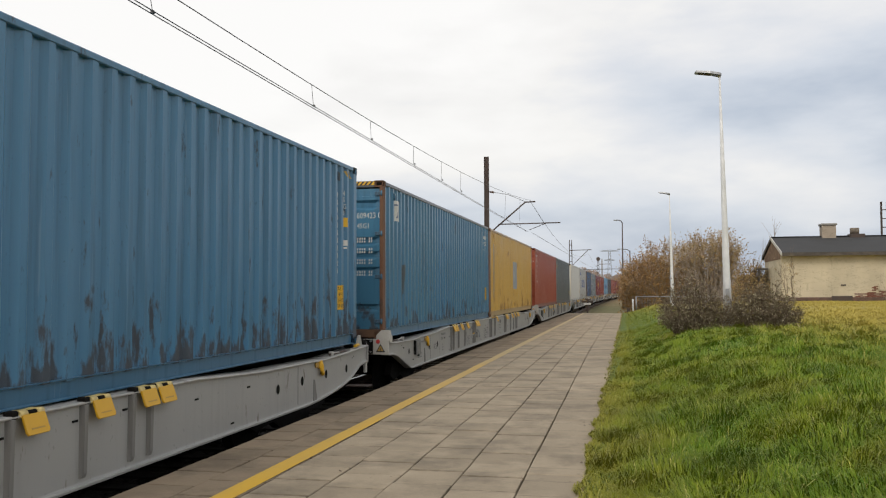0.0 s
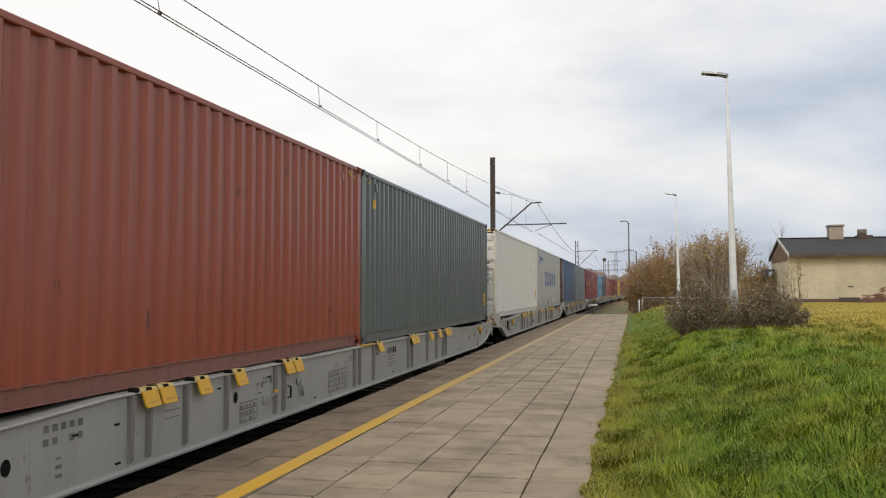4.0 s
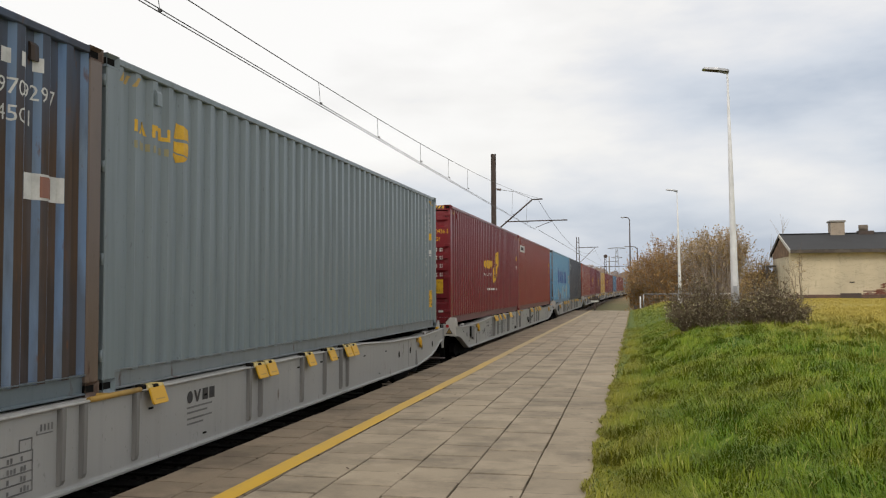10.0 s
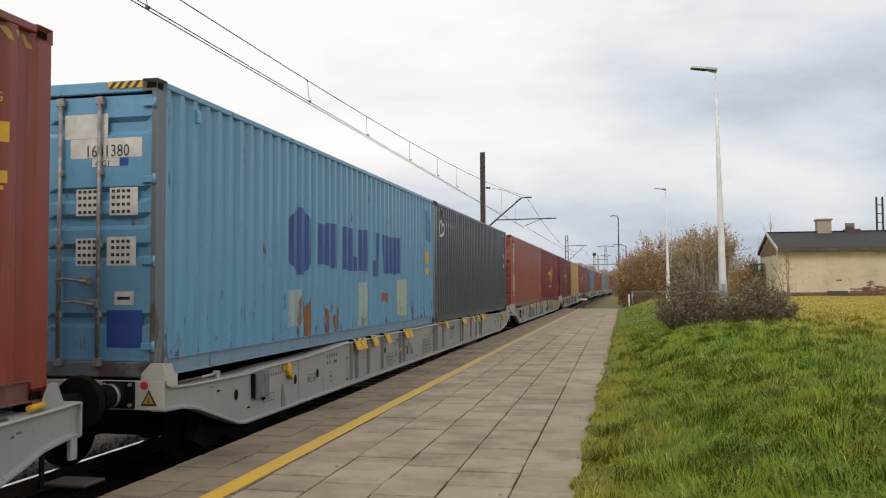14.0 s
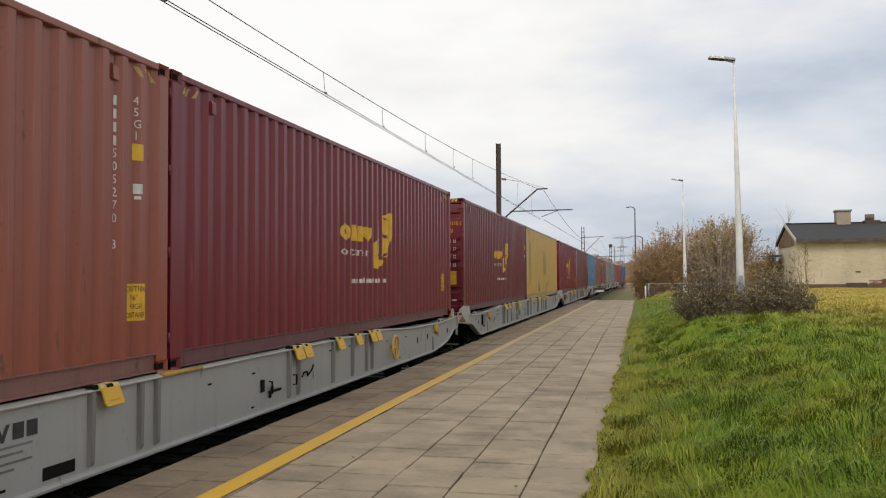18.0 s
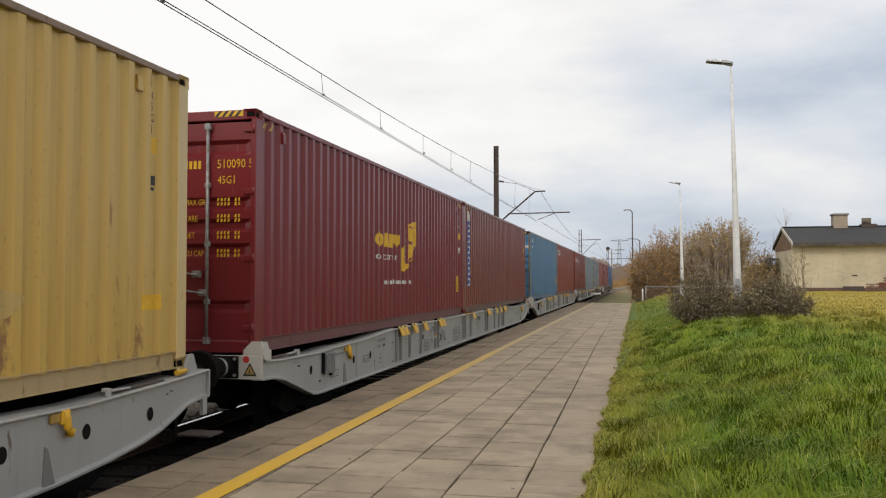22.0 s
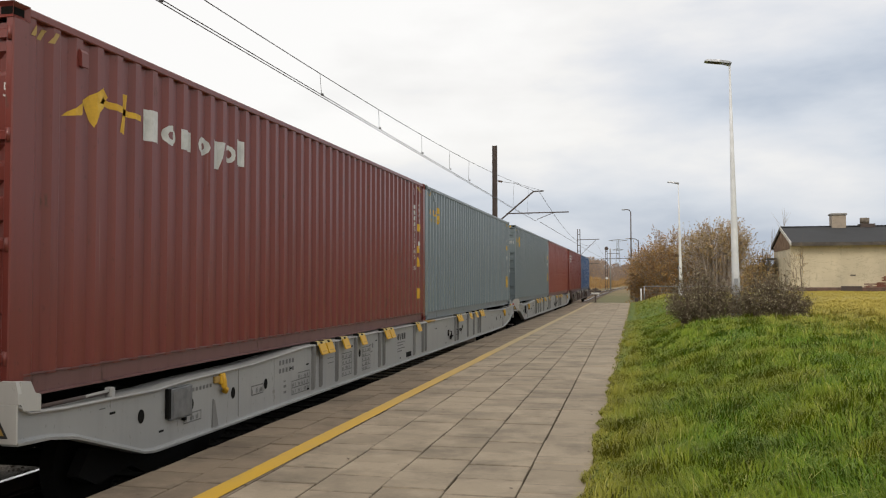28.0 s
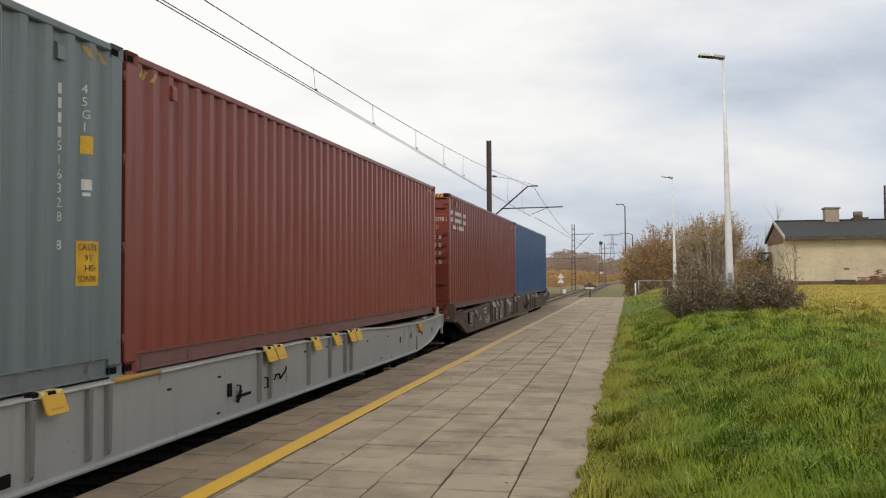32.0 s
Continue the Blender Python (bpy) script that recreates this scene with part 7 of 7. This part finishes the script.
def build_grass():
    rs = np.random.RandomState(11)
    mat = grass_material()
    for name, n, y0, y1, wid, ln, tufts, label in (("lawn_grass", 235000, 4.6, 15.5, 0.0068, 0.120, 2600, "thick tufted green grass on the lawn"), ("lawn_grass", 150000, 15.5, 34.0, 0.013, 0.090, 5200, "thick tufted grass turning yellow"), ("lawn_grass", 90000, 34.0, 62.0, 0.030, 0.055, 5000, "short yellowing autumn grass"), ("lawn_grass", 30000, -4.0, 4.6, 0.014, 0.11, 2600, "thick tufted green grass beside the platform")):
        f = rs.uniform(0, 1, n) ** 0.8
        y = y0 + (y1 - y0) * f
        x = LAWN_X - 0.02 - 0.035 * (1 + np.sin(y * 5.3 + 2 * np.sin(y * 1.9))) + rs.uniform(0, 1, n) * (0.36 * np.abs(y) + 1.4 + (2.0 if y0 < 0 else 0.0))
        keep = ~((x > 9.7) & (y > 54.6))
        x, y = x[keep], y[keep]
        n = len(x)
        # tufts lean together
        cell = (np.floor(x / 0.17 + 3.1 * np.sin(y * 2.9)) * 7919 + np.floor(y / 0.23 + 2.3 * np.sin(x * 4.3)) * 104729).astype(np.int64) % tufts
        head = rs.uniform(0, 6.283, tufts)[cell] + rs.normal(0, 1.5, n)
        size = rs.uniform(0.88, 1.06, tufts)[cell]
        lean = np.clip(rs.uniform(0.88, 1.22, tufts)[cell] + rs.normal(0, 0.28, n), 0.35, 1.42)
        edge = np.clip((x - LAWN_X) / 0.35, 0.55, 1)
        length = ln * size * rs.uniform(0.6, 1.25, n) * edge
        v, q, t = blade_arrays(x, y, gz(x, y) - 0.01, length, lean, head, wid * rs.uniform(0.7, 1.3, n))
        ob = new(name, raw_mesh(name, v, q, t))
        ob.data.materials.append(mat)
        tagged(ob, label, "grass", kind="stuff")
    # lodged tussocks: long blades that fall over to one side
    m, k = 1300, 90
    ty = 4.8 + 20 * rs.uniform(0, 1, m) ** 1.3
    tx = LAWN_X + 0.15 + rs.uniform(0, 1, m) * (0.36 * ty + 1.2)
    fall, big = rs.uniform(0, 6.283, m), rs.uniform(0.7, 1.5, m)
    i = np.repeat(np.arange(m), k)
    a, r = rs.uniform(0, 6.283, m * k), np.sqrt(rs.uniform(0, 1, m * k)) * 0.13 * big[i]
    x, y = tx[i] + np.cos(a) * r, ty[i] + np.sin(a) * r
    v, q, t = blade_arrays(x, y, gz(x, y) - 0.01, 0.185 * big[i] * rs.uniform(0.5, 1.2, m * k), np.clip(rs.normal(0.92, 0.22, m * k), 0.2, 1.3), fall[i] + rs.normal(0, 0.42, m * k), 0.0065 * rs.uniform(0.7, 1.3, m * k))
    ob = new("grass_tussocks", raw_mesh("grass_tussocks", v, q, t))
    ob.data.materials.append(mat)
    tagged(ob, "long lodged tussocks of green grass on the lawn", "grass", kind="stuff")


build_grass()


def sticks(p0, p1, r0, r1):
    """Three-sided tapered twigs between points."""
    d = p1 - p0
    d = d / np.maximum(np.linalg.norm(d, axis=1, keepdims=True), 1e-6)
    a = np.cross(d, np.where(np.abs(d[:, 2:3]) < 0.9, np.array([[0, 0, 1.0]]), np.array([[1.0, 0, 0]])))
    a = a / np.linalg.norm(a, axis=1, keepdims=True)
    b = np.cross(d, a)
    v = np.empty((len(p0), 6, 3))
    for k in range(3):
        o = a * math.cos(k * 2.0944) + b * math.sin(k * 2.0944)
        v[:, k] = p0 + o * r0[:, None]
        v[:, 3 + k] = p1 + o * r1[:, None]
    base = 6 * np.arange(len(p0))[:, None, None]
    q = base + np.array([[0, 1, 4, 3], [1, 2, 5, 4], [2, 0, 3, 5]])[None]
    return v.reshape(-1, 3), q.reshape(-1, 4)


def leaf_cards(c, size, rs, squash=0.55, upright=False):
    """Small pointed leaves at the points c."""
    n = len(c)
    a = rs.normal(0, 1, (n, 3))
    if upright:
        a[:, 1] *= 0.25
    a /= np.linalg.norm(a, axis=1, keepdims=True)
    b = np.cross(a, np.array([0, 1.0, 0]) + rs.normal(0, 0.25, (n, 3))) if upright else np.cross(a, rs.normal(0, 1, (n, 3)))
    b /= np.linalg.norm(b, axis=1, keepdims=True)
    s = (size * rs.uniform(0.6, 1.4, n))[:, None]
    v = np.stack([c - a * s, c + b * s * squash, c + a * s, c - b * s * squash], 1)
    return v.reshape(-1, 3), np.arange(4 * n).reshape(-1, 4)


def leaf_material(name, cols, rough=0.6):
    s = Shade(name, rough)
    geo = s.node("ShaderNodeNewGeometry")
    ramp = s.node("ShaderNodeValToRGB")
    e = ramp.color_ramp.elements
    e[0].color, e[1].color = (*cols[0], 1), (*cols[-1], 1)
    for i, c in enumerate(cols[1:-1]):
        e.new((i + 1) / (len(cols) - 1)).color = (*c, 1)
    s.link(geo.outputs["Random Per Island"], ramp.inputs[0])
    c = s.mix(s.ramp(s.noise(0.9, 3), 0.35, 0.65, 0, 0.5), ramp.outputs[0], cols[0])
    return s.done(c)


M["bark_dark"] = surface("dark_twig_bark", (0.120, 0.085, 0.060), (0.18, 0.135, 0.095), 5, 0.8)
M["bark_grey"] = surface("silvery_bark", (0.50, 0.43, 0.37), (0.36, 0.29, 0.24), 4, 0.8)
M["bark_pale"] = surface("pale_twig_bark", (0.40, 0.33, 0.26), (0.27, 0.21, 0.16), 4, 0.8)


def shrub(name, label, cat, x, y, z, rx, ry, h, stems, twigs, leaves, leaf_size, stem_r, leaf_mat, bark, seed, bare=0.0, group="", spread=1.0, low=0.15, foot=0.45, dome=(0.45, 2.2), even=0.72):
    """A many-stemmed shrub: stems fan from the base, twigs fork from them, leaves hang on the twigs."""
    rs = np.random.RandomState(seed)
    t = thing(name, label, cat, group, pose(x, y, z))
    ang = rs.uniform(0, 6.283, stems)
    rad = np.sqrt(rs.uniform(0, 1, stems))
    base = np.stack([np.cos(ang) * rad * rx * foot, np.sin(ang) * rad * ry * foot, np.full(stems, -0.05)], 1)
    hh = h * (1 - dome[0] * rad ** dome[1]) * rs.uniform(even, 1.8 - even, stems)
    tip = np.stack([np.cos(ang) * rad * rx * spread, np.sin(ang) * rad * ry * spread, hh], 1) + rs.normal(0, 0.04 * h, (stems, 3))
    mid = base * 0.45 + tip * 0.55 + np.stack([np.zeros(stems), np.zeros(stems), hh * 0.10], 1) + rs.normal(0, 0.03 * h, (stems, 3))
    one = np.ones(stems)
    v1, q1 = sticks(base, mid, one * stem_r, one * stem_r * 0.65)
    v2, q2 = sticks(mid, tip, one * stem_r * 0.65, one * stem_r * 0.2)
    # twigs
    k = rs.randint(0, stems, twigs)
    f = rs.uniform(0.12, 1, twigs)[:, None]
    on = np.where(f < 0.5, base[k] + (mid[k] - base[k]) * f * 2, mid[k] + (tip[k] - mid[k]) * (f * 2 - 1))
    out = on - np.array([0, 0, h * 0.3])
    out /= np.maximum(np.linalg.norm(out, axis=1, keepdims=True), 1e-6)
    way = out * 0.7 + rs.normal(0, 0.5, (twigs, 3)) + np.array([0, 0, 0.45])
    way /= np.linalg.norm(way, axis=1, keepdims=True)
    end = on + way * (h * rs.uniform(0.08, 0.24, twigs))[:, None]
    o2 = np.ones(twigs)
    v3, q3 = sticks(on, end, o2 * stem_r * 0.30, o2 * stem_r * 0.10)
    v = np.concatenate([v1, v2, v3])
    q = np.concatenate([q1, q2 + len(v1), q3 + len(v1) + len(v2)])
    tagged(part("branchwork", raw_mesh("branchwork", v, q), bark, t), kind="stuff")
    if leaves:
        k = rs.randint(0, twigs, leaves)
        p = on[k] + (end[k] - on[k]) * rs.uniform(0.2, 1.1, leaves)[:, None] + rs.normal(0, leaf_size * 0.8, (leaves, 3))
        p = p[p[:, 2] > low * h * rs.uniform(0.2, 1.0, len(p))]
        lv, lq = leaf_cards(p, np.full(len(p), leaf_size), rs)
        tagged(part("foliage", raw_mesh("foliage", lv, lq), leaf_mat, t), kind="stuff")
    return t


def plants():
    dusk = leaf_material("withered_bush_leaves", ((0.100, 0.070, 0.042), (0.165, 0.115, 0.062), (0.165, 0.150, 0.065), (0.50, 0.45, 0.32)))
    gold = leaf_material("orange_autumn_leaves", ((0.25, 0.125, 0.04), (0.40, 0.205, 0.055), (0.38, 0.24, 0.08), (0.46, 0.35, 0.18)))
    olive = leaf_material("olive_autumn_leaves", ((0.26, 0.155, 0.055), (0.40, 0.26, 0.095), (0.46, 0.34, 0.16), (0.34, 0.29, 0.14)))
    shrub("bush", "dense dark brown leafless-looking bush at the lamp's foot", "bush", 1.74, 24.0, ground_z(1.74, 24.0) - 0.03, 1.00, 0.80, 1.28, 300, 3600, 7600, 0.026, 0.010, dusk, M["bark_dark"], 21, foot=0.55, dome=(0.62, 2.1), even=0.62, group="bushes on the lawn", low=0.10)
    shrub("bush", "dense dark brown bush with withered grey leaves", "bush", 3.50, 24.0, ground_z(3.50, 24.0) - 0.03, 1.05, 0.80, 1.08, 300, 3600, 7600, 0.026, 0.010, dusk, M["bark_dark"], 22, foot=0.55, dome=(0.62, 2.1), even=0.62, group="bushes on the lawn", low=0.10)
    shrub("large_shrub", "tall many-stemmed shrub with thinning autumn leaves", "shrub", 6.1, 68.5, -0.5, 2.8, 2.2, 6.35, 170, 2600, 26000, 0.066, 0.055, olive, M["bark_grey"], 23, dome=(0.30, 2.8), group="autumn shrubs", spread=1.0, low=0.85, even=0.84)
    shrub("large_shrub", "broad orange-leaved autumn shrub behind the fence", "shrub", 2.6, 70.0, -0.5, 2.6, 2.2, 5.4, 120, 3000, 26000, 0.062, 0.04, gold, M["bark_pale"], 24, group="autumn shrubs", spread=1.1, low=0.08)
    shrub("large_shrub", "low orange autumn shrub beside the fence", "shrub", 0.9, 71.5, -0.5, 1.5, 1.6, 4.2, 70, 1800, 11000, 0.062, 0.035, gold, M["bark_pale"], 25, group="autumn shrubs", spread=1.1, low=0.05)
    shrub("large_shrub", "olive and orange shrub beside the house gable", "shrub", 8.3, 60.5, 0.3, 1.3, 1.4, 3.0, 60, 1400, 5000, 0.06, 0.03, olive, M["bark_dark"], 26, group="autumn shrubs", low=0.05)
    shrub("sapling", "bare upright sapling showing above the roof", "tree", 9.9, 64.5, 0.2, 0.50, 0.45, 6.7, 8, 60, 0, 0.03, 0.045, None, M["bark_pale"], 27, group="bare saplings", spread=1.0)
    shrub("sapling", "thin bare sapling before the house gable", "tree", 8.95, 50.5, 0.75, 0.45, 0.5, 3.6, 6, 120, 60, 0.05, 0.022, olive, M["bark_dark"], 28, group="bare saplings", spread=1.1)
    shrub("sapling", "bare grey twiggy shrub against the house wall", "bush", 15.3, 53.4, 0.85, 1.2, 0.5, 2.0, 26, 260, 200, 0.04, 0.014, dusk, M["bark_pale"], 29, group="bare saplings", spread=1.1)
    # long dry blades round the foot of the bushes
    rs = np.random.RandomState(31)
    n = 150
    x = rs.uniform(0.6, 4.3, n)
    y = 22.6 + 0.25 * np.sin(x * 2.1) + rs.uniform(-0.25, 0.45, n)
    v, q, tr = blade_arrays(x, y, gz(x, y) - 0.01, rs.uniform(0.12, 0.30, n), rs.uniform(0.3, 1.1, n), rs.uniform(0, 6.28, n), np.full(n, 0.012))
    ob = new("dry_grass", raw_mesh("dry_grass", v, q, tr))
    ob.data.materials.append(leaf_material("dry_straw", ((0.20, 0.17, 0.08), (0.34, 0.29, 0.16), (0.13, 0.14, 0.04))))
    tagged(ob, "long dry straw at the foot of the bushes", "grass", kind="stuff")


plants()


def woods():
    rs = np.random.RandomState(41)
    for name, label, n, y0, y1, x0, x1, m, hmin, hmax, size, cols in (
            ("distant_hedge", "distant orange and yellow autumn thicket", 270000, 150, 330, -70, 60, 560, 1.2, 3.3, 0.17, ((0.26, 0.15, 0.06), (0.46, 0.26, 0.085), (0.40, 0.28, 0.12), (0.26, 0.17, 0.09))),
            # the haze over the woods is put into pale, close leaf colours
            ("distant_woods", "distant brown leafless woods in haze", 190000, 345, 440, -120, 90, 260, 5.0, 11.5, 0.32, ((0.22, 0.17, 0.145), (0.27, 0.21, 0.175), (0.30, 0.225, 0.17), (0.40, 0.25, 0.13)))):
        cx = rs.uniform(x0, x1, m)
        cy = rs.uniform(y0, y1, m)
        bend = TRACK_X + np.maximum(0, cy - CURVE_Y) ** 2 / (2 * CURVE_R)
        clear = np.abs(cx - bend) > 5.5
        cx, cy = cx[clear], cy[clear]
        m = len(cx)
        ch = rs.uniform(hmin, hmax, m) * (0.75 + 0.35 * np.sin(cx * 0.06) ** 2)
        cr = ch * rs.uniform(0.45, 0.75, m)
        k = rs.randint(0, m, n)
        a, r = rs.uniform(0, 6.283, n), np.sqrt(rs.uniform(0, 1, n))
        zz = rs.uniform(0.02, 1, n) ** 0.8
        p = np.stack([cx[k] + np.cos(a) * r * cr[k] * np.sqrt(1.02 - zz ** 2), cy[k] + np.sin(a) * r * cr[k], -0.7 + zz * ch[k]], 1) + rs.normal(0, 0.25, (n, 3))
        lv, lq = leaf_cards(p, np.full(n, size), rs, 0.45, True)
        ob = new(name, raw_mesh(name, lv, lq))
        ob.data.materials.append(leaf_material(name + "_leaves", cols))
        tagged(ob, label, "woods", kind="stuff")


woods()


def litter():
    """Fallen leaves and crumbs on the platform slabs."""
    rs = np.random.RandomState(51)
    mat = leaf_material("fallen_leaves", ((0.05, 0.03, 0.015), (0.12, 0.07, 0.03), (0.20, 0.13, 0.05)))
    n = 260
    f = rs.uniform(0, 1, n)
    x = np.where(f < 0.5, LAWN_X - np.abs(rs.normal(0, 0.12, n)), rs.uniform(-3.9, -0.5, n))
    y = rs.uniform(5, 34, n)
    c = np.stack([x, y, np.full(n, 0.012)], 1)
    a = rs.uniform(0, 6.28, n)
    s = rs.uniform(0.008, 0.028, n)
    u = np.stack([np.cos(a), np.sin(a), rs.uniform(-0.1, 0.35, n)], 1) * s[:, None]
    w = np.stack([-np.sin(a), np.cos(a), rs.uniform(-0.1, 0.3, n)], 1) * s[:, None] * 0.6
    v = np.stack([c - u, c + w, c + u, c - w], 1).reshape(-1, 3)
    v[:, 2] = np.maximum(v[:, 2], 0.006)
    ob = new("leaf_litter", raw_mesh("leaf_litter", v, np.arange(4 * n).reshape(-1, 4)))
    ob.data.materials.append(mat)
    tagged(ob, "scattered fallen brown leaves on the platform", "leaves", kind="stuff")


litter()


# ---------------------------------------------------------------- the train runs
def motions():
    times = [2.0 * i for i in range(17)]
    for k, w in enumerate(WAGONS):
        walk(w, [(t, track_pose(PITCH * k - run(t))) for t in times])
        for c, u in zip(CARGO[k], (-6.125, 6.125)):
            if c is not None:
                walk(c, [(t, track_pose(PITCH * k + u - run(t), 0, RAIL_Z + DECK)) for t in times])


motions()
